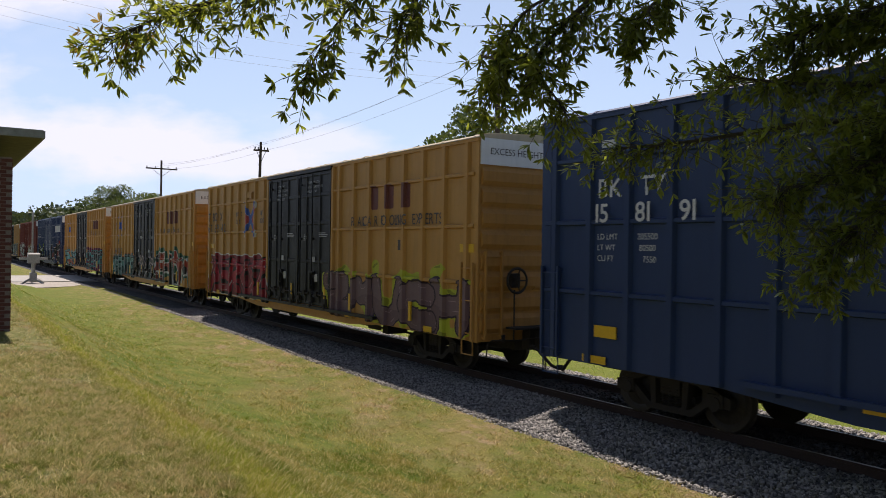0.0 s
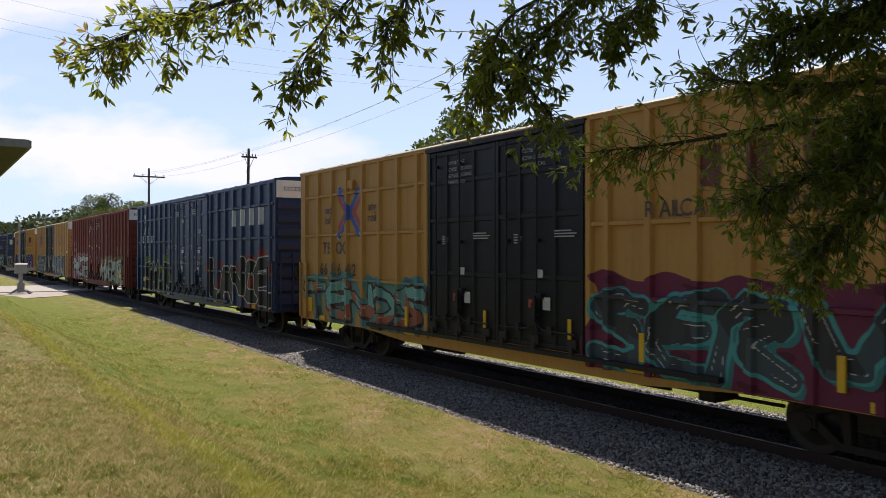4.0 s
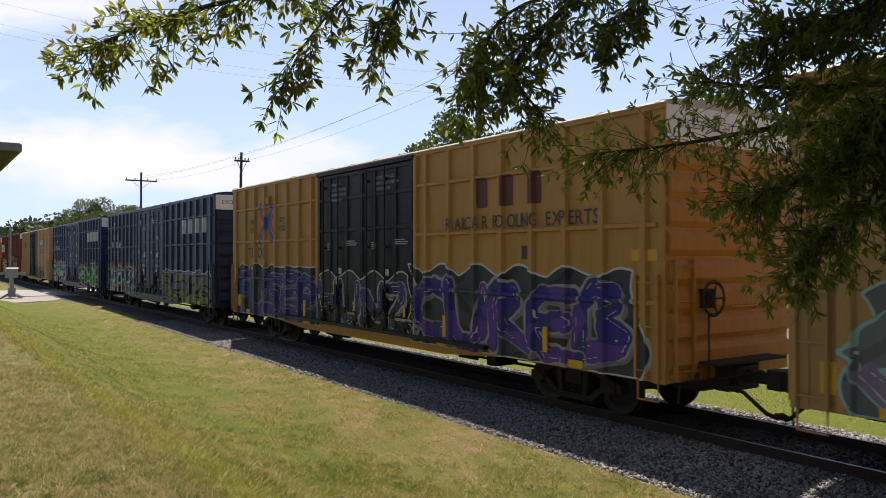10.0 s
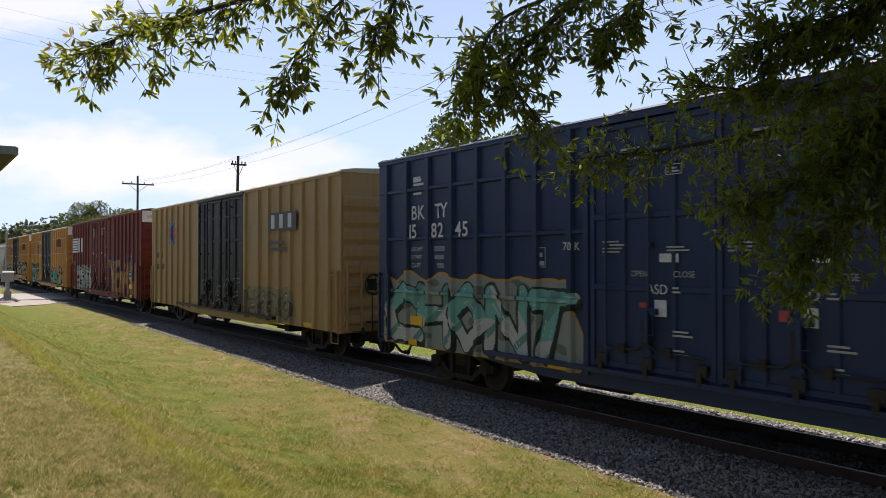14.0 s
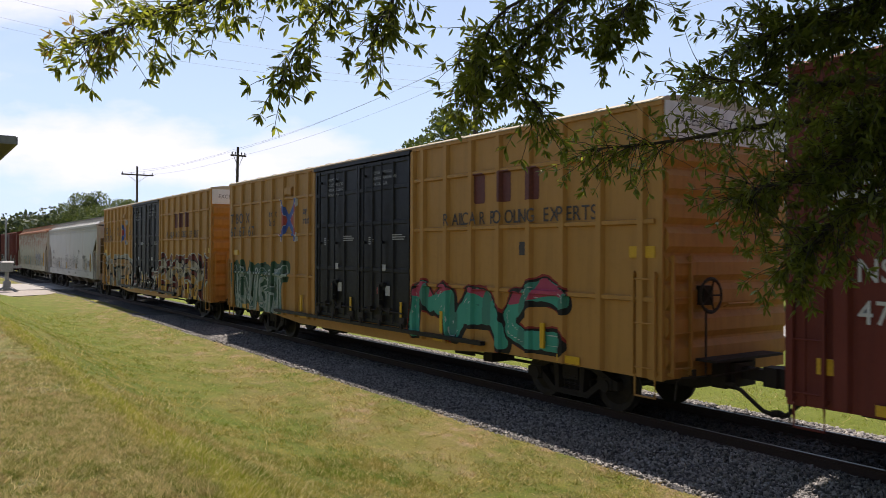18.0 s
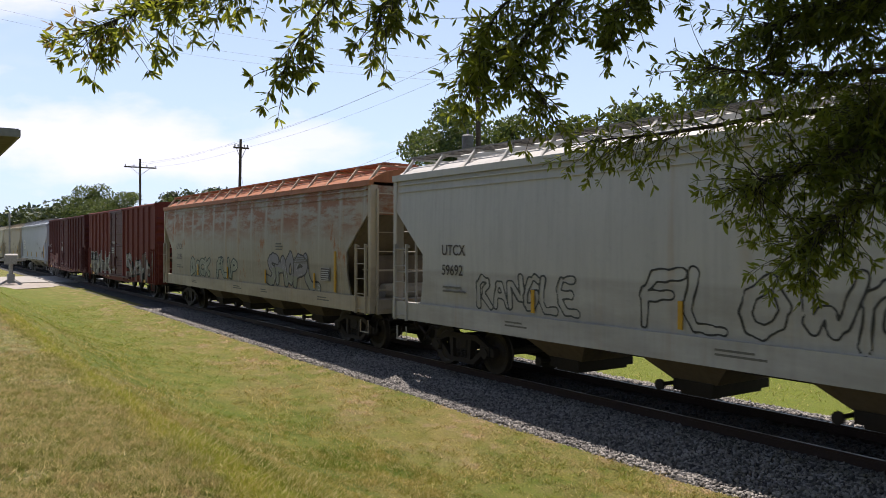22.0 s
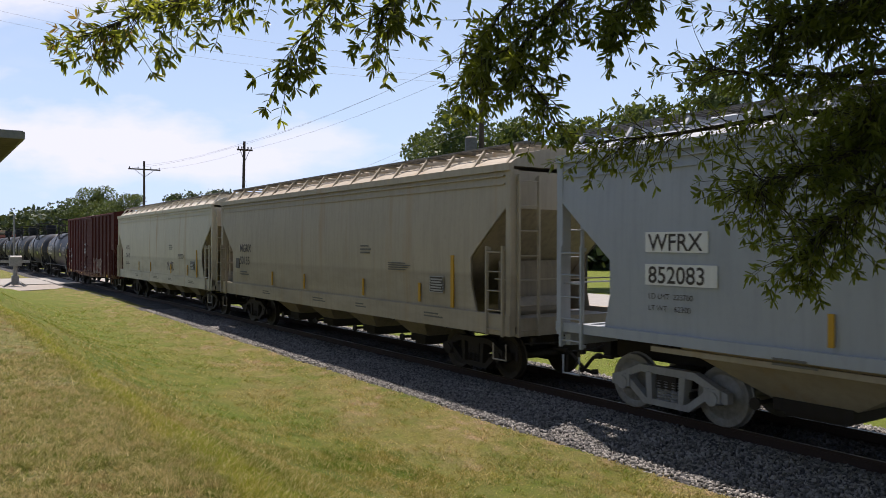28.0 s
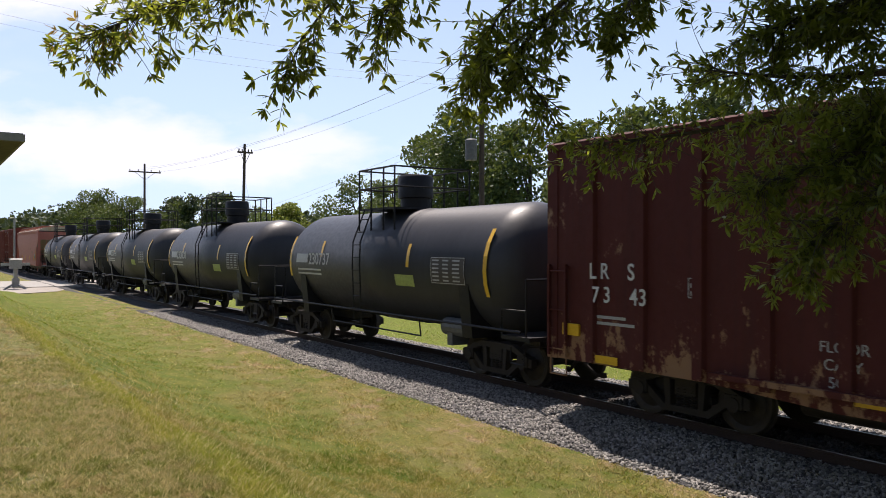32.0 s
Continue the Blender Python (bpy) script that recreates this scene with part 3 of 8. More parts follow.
GRASS_BLADE = blade_material()
LAWN = lawn_material()
xs = np.concatenate([[-1500, -700, -350, -220, -160, -120, -95], np.arange(-80, -30, 1.0), np.arange(-30, 8, 0.3), np.arange(8, 30, 2.0), [40, 80, 200, 600, 1500]])
ys = np.concatenate([[-1500, -600, -250, -120, -60, -35, -20, -15], np.arange(-12.5, -1.9, 0.12), [0], np.arange(2, 12, 0.6), np.arange(12, 40, 2.5), [50, 80, 140, 260, 500, 900, 1500]])
GX, GY = np.meshgrid(xs, ys)
GZ = ground_z(GX, GY)
GZ[np.abs(GY) < 2.0] = -0.42
nx, ny = len(xs), len(ys)
idx = np.arange(nx * ny).reshape(ny, nx)
quads = np.stack([idx[:-1, :-1], idx[:-1, 1:], idx[1:, 1:], idx[1:, :-1]], -1).reshape(-1, 4)
gme = raw_mesh("ground", np.stack([GX, GY, GZ], -1).reshape(-1, 3), quads, LAWN, 4)
gme.shade_smooth()
tagged(new("ground", gme), "mown lawn with dry patches and a shallow drainage swale", "ground", kind="structure")

# ballast shoulder and bed, one long bank with an uneven skin
def ballast_z(y):
    near = np.interp(np.abs(y), [0, 1.35, 1.6, 2.6, 2.9], [-0.17, -0.15, -0.18, -0.35, -0.55])
    return np.where(np.asarray(y) > 1.6, np.interp(y, [1.6, 2.2, 2.8, 3.05], [-0.18, -0.28, -0.40, -0.60]), near)


_m, _nt, _b = shader("ballast_bed")
_o = stretch(_nt, 1, 1, 1)
_v = _nt.nodes.new("ShaderNodeTexVoronoi")
_v.inputs["Scale"].default_value = 17.0
_nt.links.new(_o, _v.inputs["Vector"])
_sep = _nt.nodes.new("ShaderNodeSeparateColor")
_nt.links.new(_v.outputs["Color"], _sep.inputs[0])
_c = mixc(_nt, _sep.outputs[0], (0.012, 0.012, 0.013, 1), (0.09, 0.088, 0.088, 1))
_c = mixc(_nt, mul(_nt, ramp(_nt, tex_noise(_nt, _o, 0.8, 5), 0.4, 0.7), 0.5), _c, (0.03, 0.027, 0.025, 1))
_nt.links.new(_c, _b.inputs["Base Color"])
_b.inputs["Roughness"].default_value = 0.9
bump(_nt, _b, _v.outputs["Distance"], 1.0, 0.05)
BALLAST = _m
bx = np.concatenate([[-900, -500, -300, -200, -140, -110], np.arange(-90, -36, 1.0), np.arange(-36, 8, 0.25), [12, 20, 40, 80, 200, 600]])
by = np.array([-2.9, -2.6, -2.3, -2.0, -1.8, -1.6, -1.35, -0.7, 0, 0.7, 1.35, 1.6, 1.8, 2.0, 2.2, 2.4, 2.6, 2.8, 3.05])
BX, BY = np.meshgrid(bx, by)
rng = np.random.default_rng(5)
BZ = ballast_z(BY) + rng.normal(0, 0.012, BX.shape) + np.clip((-8 - BX) / 38, 0, 1) * 0.30 * np.clip((np.abs(BY) - 1.6) / 1.0, 0, 1) * (BY < 0)
i2 = np.arange(BX.size).reshape(BX.shape)
q2 = np.stack([i2[:-1, :-1], i2[:-1, 1:], i2[1:, 1:], i2[1:, :-1]], -1).reshape(-1, 4)
tagged(new("ballast_bed", raw_mesh("ballast_bed", np.stack([BX, BY + rng.normal(0, 0.03, BX.shape), BZ], -1).reshape(-1, 3), q2, BALLAST, 4)),
       "grey crushed-stone ballast bank under the track", "ballast", kind="structure")


# ---- track ----
RAIL_PROF = [(-0.068, -0.171), (0.068, -0.171), (0.068, -0.160), (0.012, -0.140), (0.010, -0.045), (0.036, -0.036), (0.036, -0.008), (0.028, 0.0),
             (-0.028, 0.0), (-0.036, -0.008), (-0.036, -0.036), (-0.010, -0.045), (-0.012, -0.140), (-0.068, -0.160)]
for yy in (-0.752, 0.752):
    track_rail = thing("rail", "rusty steel rail with a polished running surface", "rail", "rails of the track", "structure")
    part("rail_body", Mesh().prism([(p[0] + yy, p[1]) for p in RAIL_PROF], 0, -700, 400), RAIL_RUST, track_rail)
    part("running_surface", Mesh().box(-700, 400, yy - 0.024, yy + 0.024, 0.0005, 0.003), RAIL_TOP, track_rail, "polished steel running surface")
tie_me = recalc(Mesh().box(-0.115, 0.115, -1.30, 1.30, -0.18, 0.0).data("sleeper", TIE))
plate_me = recalc(Mesh().box(-0.09, 0.09, -0.18, 0.18, 0, 0.018).data("tie_plate", RAIL_RUST))
ties = thing("sleepers", "dark creosoted timber sleepers half sunk in ballast", "sleeper", "", "structure")
tr = random.Random(3)
for k in range(-75, 6):
    sl = part("sleeper", tie_me, TIE, ties, at=pose(k * 0.535, tr.uniform(-0.05, 0.05), -0.172 + tr.uniform(-0.01, 0.008), 0, 0, tr.uniform(-1.5, 1.5)))
    for yy in (-0.752, 0.752):
        part("tie_plate", plate_me, RAIL_RUST, sl, at=pose(0, yy, 0.0))
far_ties = Mesh()
for k in range(-330, -75):
    far_ties.box(k * 0.535 - 0.115, k * 0.535 + 0.115, -1.3, 1.3, -0.35, -0.172)
tagged(part("far_sleepers", far_ties, TIE, ties), kind="stuff")


# ---- the train ----
SPEED = 13.19
CARS = []


def wheelset(parent, x, grey=False):
    """Axle with two flanged wheels; its own space lies on the axle."""
    ob = part("wheelset", WHEELSET_ME[1 if grey else 0], WHEEL, parent, at=pose(x, 0, 0.455))
    return ob


def make_wheelset(mat):
    m = Mesh()
    for s in (-1, 1):
        prof = [(s * 0.815, 0.455), (s * 0.80, 0.458), (s * 0.72, 0.46), (s * 0.705, 0.485), (s * 0.69, 0.485), (s * 0.685, 0.40),
                (s * 0.71, 0.36), (s * 0.74, 0.20), (s * 0.70, 0.13), (s * 0.86, 0.13), (s * 0.82, 0.17), (s * 0.79, 0.34), (s * 0.82, 0.39), (s * 0.815, 0.455)]
        m.lathe(prof, (0, 0, 0), 1, 32, close=False)
        m.lathe([(s * 0.86, 0.12), (s * 1.02, 0.085), (s * 1.02, 0.001)], (0, 0, 0), 1, 16, close=False)
        for a in range(3):
            c, si = math.cos(a * 2.094), math.sin(a * 2.094)
            m.box(c * 0.05 - 0.018, c * 0.05 + 0.018, s * 1.035 - 0.018, s * 1.035 + 0.018, si * 0.05 - 0.018, si * 0.05 + 0.018)
    m.lathe([(-0.72, 0.085), (0.72, 0.085)], (0, 0, 0), 1, 12)
    return recalc(m.data("wheelset", mat, True))


WHEELSET_ME = [make_wheelset(WHEEL), make_wheelset(plain("wheel_grey", (0.24, 0.23, 0.22, 1), 0.6, 0.3))]


def side_frame_mesh(mat):
    """Cast truck side: arched top, two windows, spring nest and bearing caps."""
    m = Mesh()
    t0, t1 = -0.07, 0.07
    top = [(-1.15, 0.40), (-1.15, 0.56), (-0.95, 0.62), (-0.55, 0.80), (0.55, 0.80), (0.95, 0.62), (1.15, 0.56), (1.15, 0.40), (0.98, 0.40), (0.92, 0.52), (0.52, 0.68), (-0.52, 0.68), (-0.92, 0.52), (-0.98, 0.40)]
    m.prism(top, 1, t0, t1)
    low = [(-0.92, 0.52), (-0.45, 0.17), (0.45, 0.17), (0.92, 0.52), (0.80, 0.58), (0.40, 0.27), (-0.40, 0.27), (-0.80, 0.58)]
    m.prism(low, 1, t0, t1)
    for s in (-1, 1):
        m.prism([(s * 0.26, 0.27), (s * 0.36, 0.27), (s * 0.40, 0.70), (s * 0.28, 0.70)], 1, t0 - 0.02, t1 + 0.02)
        m.box(s * 0.89 - 0.15, s * 0.89 + 0.15, t0 - 0.03, t1 + 0.03, 0.40, 0.60)
        m.lathe([(-0.12, 0.11), (0.1, 0.12)], (s * 0.89, 0, 0.455), 1, 14)
    return recalc(m.data("side_frame", mat, True))


def spring_mesh(mat):
    m = Mesh().lathe([(0.28 + k * 0.0215, 0.050 if k % 2 else 0.075) for k in range(15)], (0, 0, 0), 2, 10)
    return recalc(m.data("spring", mat, True))


SIDE_FRAME_ME = [side_frame_mesh(IRON), side_frame_mesh(IRON_GREY)]
SPRING_ME = [spring_mesh(IRON), spring_mesh(IRON_GREY)]
BOLSTER_ME = recalc(Mesh().box(-0.2, 0.2, -1.05, 1.05, 0.45, 0.78).box(-0.42, 0.42, -0.3, 0.3, 0.6, 0.86).data("bolster", IRON))
BRAKE_ME = recalc(Mesh().box(-0.42, -0.36, -0.95, 0.95, 0.36, 0.46).box(0.36, 0.42, -0.95, 0.95, 0.36, 0.46).tube([(-0.4, 0.1, 0.4), (0.4, 0.1, 0.3)], 0.03).data("brake_beam", IRON))
WHEELSETS = []


def truck(car, x, grey=False):
    g = 1 if grey else 0
    t = part("truck", BOLSTER_ME, IRON, car, "light grey cast steel truck" if grey else "dark rusty cast steel truck", at=pose(x, 0, 0))
    for s in (-1, 1):
        part("side_frame", SIDE_FRAME_ME[g], IRON, t, at=pose(0, s * 0.99, 0))
        for k in (-0.14, 0.0, 0.14):
            part("spring", SPRING_ME[g], IRON, t, at=pose(k, s * 0.99, 0))
        w = wheelset(t, s * 0.89, grey)
        WHEELSETS.append((s, w))
    part("brake_beam", BRAKE_ME, IRON, t)
    return t


COUPLER_ME = recalc(Mesh().box(-0.55, 0.35, -0.09, 0.09, -0.09, 0.09).prism([(0.30, -0.16), (0.54, -0.18), (0.62, -0.04), (0.50, 0.02), (0.58, 0.14), (0.40, 0.20), (0.28, 0.10)], 2, -0.15, 0.15)
                    .box(-0.30, -0.12, -0.26, 0.26, -0.20, 0.16).data("coupler", IRON))
HOSE_ME = recalc(Mesh().tube([(-0.45, -0.36, -0.16), (-0.12, -0.37, -0.17), (0.05, -0.36, -0.22), (0.22, -0.33, -0.36), (0.38, -0.28, -0.50), (0.50, -0.22, -0.54), (0.575, -0.16, -0.52)], 0.034, 8)
                 .tube([(-0.16, -0.37, -0.17), (-0.04, -0.37, -0.18)], 0.055, 8).tube([(0.48, -0.23, -0.53), (0.575, -0.16, -0.52)], 0.052, 8).data("air_hose", IRON, True))
LEVER_ME = recalc(Mesh().tube([(-0.36, -1.42, -0.34), (-0.34, -1.40, -0.06), (-0.30, -1.32, 0.0), (-0.22, -0.70, -0.02), (-0.10, -0.22, 0.02), (0.20, -0.10, 0.12)], 0.016, 6)
                  .box(-0.38, -0.30, -1.06, -0.98, -0.06, 0.10).data("cut_lever", IRON))


def coupler(car, x, s):
    c = part("coupler", COUPLER_ME, IRON, car, at=pose(x, 0, 0.86, 0, 0, 0 if s > 0 else 180))
    part("air_hose", HOSE_ME, IRON, c, "black rubber air hose", at=None if s > 0 else Matrix.Diagonal((1, -1, 1, 1)))
    part("cut_lever", LEVER_ME, IRON, c, at=None if s > 0 else Matrix.Diagonal((1, -1, 1, 1)))


LADDERS = {}


def ladder(car, x, y, z0, z1, mat, name="ladder", w=0.42, end=False, n=None):
    """Two stiles and rungs, standing off the wall."""
    key = (round(z1 - z0, 2), mat.name, w, n)
    if key not in LADDERS:
        m = Mesh()
        h = z1 - z0
        for s in (-1, 1):
            m.box(s * w / 2 - 0.022, s * w / 2 + 0.022, -0.10, -0.04, 0, h)
            m.box(s * w / 2 - 0.03, s * w / 2 + 0.03, -0.07, 0.01, 0.02, 0.07)
            m.box(s * w / 2 - 0.03, s * w / 2 + 0.03, -0.07, 0.01, h - 0.09, h - 0.03)
        k = n or max(2, int(h / 0.40))
        for i in range(k):
            zz = 0.12 + i * (h - 0.24) / max(1, k - 1)
            m.tube([(-w / 2, -0.075, zz), (w / 2, -0.075, zz)], 0.013, 5)
        LADDERS[key] = recalc(m.data("ladder", mat))
    return part(name, LADDERS[key], mat, car, at=pose(x, y, z0, 0, 0, end))


def stirrup(car, x, y, mat):
    part("step", Mesh().tube([(x - 0.2, y, 0.85), (x - 0.2, y, 0.54), (x + 0.2, y, 0.54), (x + 0.2, y, 0.85)], 0.02, 5), mat, car)


def grid_lines(a, b, step, breaks):
    g = set(np.round(np.arange(a, b + 1e-6, step), 4))
    g = {v for v in g if all(abs(v - k) > step * 0.35 for k in breaks)}
    return np.array(sorted(g | {k for k in breaks if a < k < b}))


def sheet(name, field_fn, x0, x1, z0, z1, relief, xb, zb, lift, mat, parent, step=0.055, y_wall=-1.6, flat_z=None):
    """A skin of spray paint that hugs the ribs: the part of a rectangle in which the field is negative, cut smoothly along its zero line."""
    X, Z = grid_lines(x0, x1, step, xb), grid_lines(z0, z1, step, zb)
    XX, ZZ = np.meshgrid(X, Z)
    F = field_fn(XX, ZZ)
    verts, faces, index = [], [], {}

    def vid(i, j, edge=None):
        key = (i, j, edge)
        if key not in index:
            if edge is None:
                x, z = X[j], Z[i]
            elif edge == 0:
                t = F[i, j] / (F[i, j] - F[i, j + 1])
                x, z = X[j] + t * (X[j + 1] - X[j]), Z[i]
            else:
                t = F[i, j] / (F[i, j] - F[i + 1, j])
                x, z = X[j], Z[i] + t * (Z[i + 1] - Z[i])
            index[key] = len(verts)
            verts.append((x, y_wall - relief(x, z) - lift, z))
        return index[key]

    ins = F < 0
    xbs = {int(np.argmin(np.abs(X - b))) for b in xb if x0 < b < x1}
    for i in range(len(Z) - 1):
        j, nj = 0, len(X) - 1
        row = ins[i] & ins[i + 1]
        while j < nj:
            if row[j] and row[j + 1]:
                k = j + 1
                while k < nj and row[k + 1] and k not in xbs:
                    k += 1
                faces.append((vid(i, j), vid(i, k), vid(i + 1, k), vid(i + 1, j)))
                j = k
                continue
            c = (ins[i, j], ins[i, j + 1], ins[i + 1, j + 1], ins[i + 1, j])
            if any(c):
                poly = []
                corners = ((i, j), (i, j + 1), (i + 1, j + 1), (i + 1, j))
                cuts = ((i, j, 0), (i, j + 1, 1), (i + 1, j, 0), (i, j, 1))
                for k in range(4):
                    if c[k]:
                        poly.append(vid(*corners[k]))
                    if c[k] != c[(k + 1) % 4]:
                        poly.append(vid(*cuts[k]))
                if len(poly) > 2:
                    faces.append(tuple(poly))
            j += 1
    if not faces:
        return None
    me = bpy.data.meshes.new(name)
    me.from_pydata(verts, [], faces)
    me.materials.append(mat)
    ob = new(name, me)
    ob.parent = parent
    return ob


SPRAY = {}


def spray(col):
    key = tuple(round(c, 3) for c in col)
    if key not in SPRAY:
        SPRAY[key] = weathered("spray_paint", (*key[:3], 1), rough=0.5, grime=0.22, dents=0.1, pale=0.1)
    return SPRAY[key]


# stroke letters on a unit square
STROKES = {
    "A": [[(0, 0), (0.5, 1), (1, 0)], [(0.22, 0.36), (0.78, 0.36)]], "B": [[(0, 0), (0, 1), (0.8, 0.85), (0.3, 0.52), (1, 0.25), (0, 0)]],
    "C": [[(1, 0.82), (0.55, 1), (0, 0.6), (0.1, 0.1), (1, 0.08)]], "D": [[(0, 0), (0.05, 1), (1, 0.65), (0.8, 0.1), (0, 0)]],
    "E": [[(1, 1), (0.05, 0.95), (0, 0.05), (1, 0)], [(0.05, 0.5), (0.8, 0.55)]], "F": [[(1, 1), (0, 0.92), (0.08, 0)], [(0.05, 0.5), (0.75, 0.55)]],
    "G": [[(1, 0.85), (0.4, 1), (0, 0.5), (0.3, 0), (1, 0.1), (1, 0.45), (0.6, 0.45)]], "H": [[(0, 0), (0.05, 1)], [(1, 0), (0.95, 1)], [(0, 0.5), (1, 0.55)]],
    "I": [[(0.5, 0), (0.5, 1)]], "K": [[(0, 0), (0, 1)], [(1, 1), (0.1, 0.5), (1, 0)]], "L": [[(0, 1), (0, 0.05), (1, 0)]],
    "M": [[(0, 0), (0.12, 1), (0.5, 0.35), (0.88, 1), (1, 0)]], "N": [[(0, 0), (0.05, 1), (0.95, 0), (1, 1)]], "O": [[(0.5, 1), (0, 0.55), (0.4, 0), (1, 0.4), (0.5, 1)]],
    "P": [[(0, 0), (0, 1), (0.95, 0.8), (0.85, 0.5), (0.05, 0.42)]], "R": [[(0, 0), (0, 1), (0.95, 0.8), (0.1, 0.45), (1, 0)]],
    "S": [[(1, 0.88), (0.4, 1), (0.05, 0.7), (0.95, 0.35), (0.6, 0), (0, 0.1)]], "T": [[(0, 0.95), (1, 1)], [(0.5, 0.95), (0.45, 0)]], "U": [[(0, 1), (0.08, 0.05), (0.85, 0), (1, 1)]],
    "V": [[(0, 1), (0.45, 0), (1, 1)]], "W": [[(0, 1), (0.2, 0), (0.5, 0.65), (0.75, 0), (1, 1)]], "Y": [[(0, 1), (0.5, 0.45), (1, 1)], [(0.5, 0.45), (0.45, 0)]],
    "Z": [[(0, 0.95), (1, 1), (0, 0.05), (1, 0)]],
}


def rounded(pts):
    """Cuts the corners of a line, so that a stroke bends instead of breaking."""
    if len(pts) < 3:
        return pts
    out = [pts[0]]
    for (ax, az), (bx_, bz), (cx_, cz) in zip(pts[:-2], pts[1:-1], pts[2:]):
        out += [(ax + (bx_ - ax) * 0.72, az + (bz - az) * 0.72), (bx_ + (cx_ - bx_) * 0.28, bz + (cz - bz) * 0.28)]
    return out + [pts[-1]]


def stroke_dist(X, Z, segs):
    d = np.full(X.shape, 9.0)
    for ax, az, bx_, bz, ra, rb in segs:
        dx, dz = bx_ - ax, bz - az
        t = np.clip(((X - ax) * dx + (Z - az) * dz) / (dx * dx + dz * dz + 1e-9), 0, 1)
        d = np.minimum(d, np.hypot(X - ax - t * dx, Z - az - t * dz) - (ra + (rb - ra) * t))
    return d


def tag_paint(car, relief, xb, zb, x0, x1, z0, z1, text, seed, cloud, edge, fill, accent, rim=None, style="", y_wall=-1.6):
    """One sprayed piece: letters that overlap, each with its own outline, on a puffed or flat ground.
    style: w = one wide ground under outlined letters, o = outlines alone, t = the second tone on top, s = spiky ground."""
    r = random.Random(seed)
    n = len(text)
    w, h = (x1 - x0) / n, z1 - z0
    fat = min(0.20, 0.140 * w, 0.125 * h) if "o" not in style else 0.085 * min(1.0, h)
    if "b" in style:
        fat = min(0.30, 0.20 * w, 0.19 * h)
    glyphs, spikes = [], []
    for i, ch in enumerate(text):
        segs = []
        ln, up, sc = r.uniform(-0.16, 0.24), r.uniform(-0.05, 0.05), r.uniform(0.92, 1.12)
        over = 0.13 if "o" not in style else 0.02
        for line in STROKES[ch]:
            pts = [(px + r.uniform(-0.05, 0.05), pz + r.uniform(-0.04, 0.04)) for px, pz in line]
            if "k" not in style:
                pts = rounded(pts)
            q = [(x0 + w * (i + 0.5 + (px - 0.5) * (0.78 + over) * sc) + ln * h * (pz - 0.5), z0 + fat + (h - 2 * fat) * (pz + up)) for px, pz in pts]
            for a, b in zip(q[:-1], q[1:]):
                segs.append((*a, *b, *((fat * r.uniform(0.9, 1.1), fat * r.uniform(0.9, 1.1)) if "b" in style else (fat * r.uniform(0.85, 1.3), fat * r.uniform(0.65, 1.3)))))
            if r.random() < 0.75 and "o" not in style and "b" not in style:
                a, b = q[0], q[1]
                segs.append((*a, a[0] + (a[0] - b[0]) * 0.22 + r.uniform(-0.2, 0.2), a[1] + (a[1] - b[1]) * 0.12 + r.uniform(-0.1, 0.12), fat, fat * 0.1))
        glyphs.append(segs)
        for _ in range(2):
            a = x0 + w * (i + r.random())
            spikes.append((a, z0 + h * 0.6, a + r.uniform(-0.3, 0.3), z1 + r.uniform(0.05, 0.3), 0.26, 0.01))
    order = list(range(n))
    r.shuffle(order)
    everything = [s for g in glyphs for s in g]
    ph = [r.uniform(0, 6.28) for _ in range(8)]

    def union(X, Z):
        return stroke_dist(X, Z, everything)

    def wob(X, Z):
        return 0.010 * np.sin(X * 9 + ph[0]) * np.cos(Z * 11 + ph[1]) + 0.008 * np.sin(X * 23 + Z * 7 + ph[2])

    def ground_field(X, Z):
        if "w" in style:
            crest = z1 + 0.06 + 0.13 * np.abs(np.sin(X * 2.3 + ph[3])) + 0.06 * np.sin(X * 5.1 + ph[4])
            return np.maximum(np.maximum(Z - crest, z0 - 0.02 - Z), np.maximum(x0 - 0.05 - X + 0.2 * np.sin(Z * 4), X - x1 - 0.05 + 0.2 * np.sin(Z * 3 + 1)))
        d = union(X, Z) - 0.16 - 0.06 * np.abs(np.sin(X * 3.1 + ph[3])) - 0.05 * np.sin(X * 9.7 + Z * 5 + ph[4])
        if "b" in style:
            d = d + 0.10 + 0.26 * np.sin(X * 2.9 + ph[5] + 1.3 * np.sin(Z * 3.7 + ph[6])) * np.cos(Z * 4.3 + ph[7] + X)
        return np.minimum(d, stroke_dist(X, Z, spikes)) if "s" in style else d

    def lines(X, Z):
        """Outline of every letter where no later letter lies over it."""
        out = np.full(X.shape, 9.0)
        above = np.full(X.shape, 9.0)
        thick = 0.017 if "o" in style else 0.022 if "b" in style else 0.020 + 0.012 * np.sin(X * 2.9 + Z * 4.1 + ph[6])
        for k in reversed(order):
            d = stroke_dist(X, Z, glyphs[k]) + wob(X, Z)
            out = np.minimum(out, np.maximum(np.abs(d) - thick, -above))
            above = np.minimum(above, d)
        return out

    pad = 0.34
    area = (x0 - pad, x1 + pad, max(z0 - 0.1, 0.83), z1 + pad)

    def lay(name, fn, lift, col, step):
        ob = sheet(name, fn, *area, relief, xb, zb, lift, spray(col), car, step, y_wall)
        if ob is not None:
            tagged(ob, kind="stuff")

    if "o" in style:
        if cloud is not None:
            lay("graffiti_fill", union, 0.004, fill, 0.05)
        lay("graffiti_outline", lines, 0.007, edge, 0.03)
        return
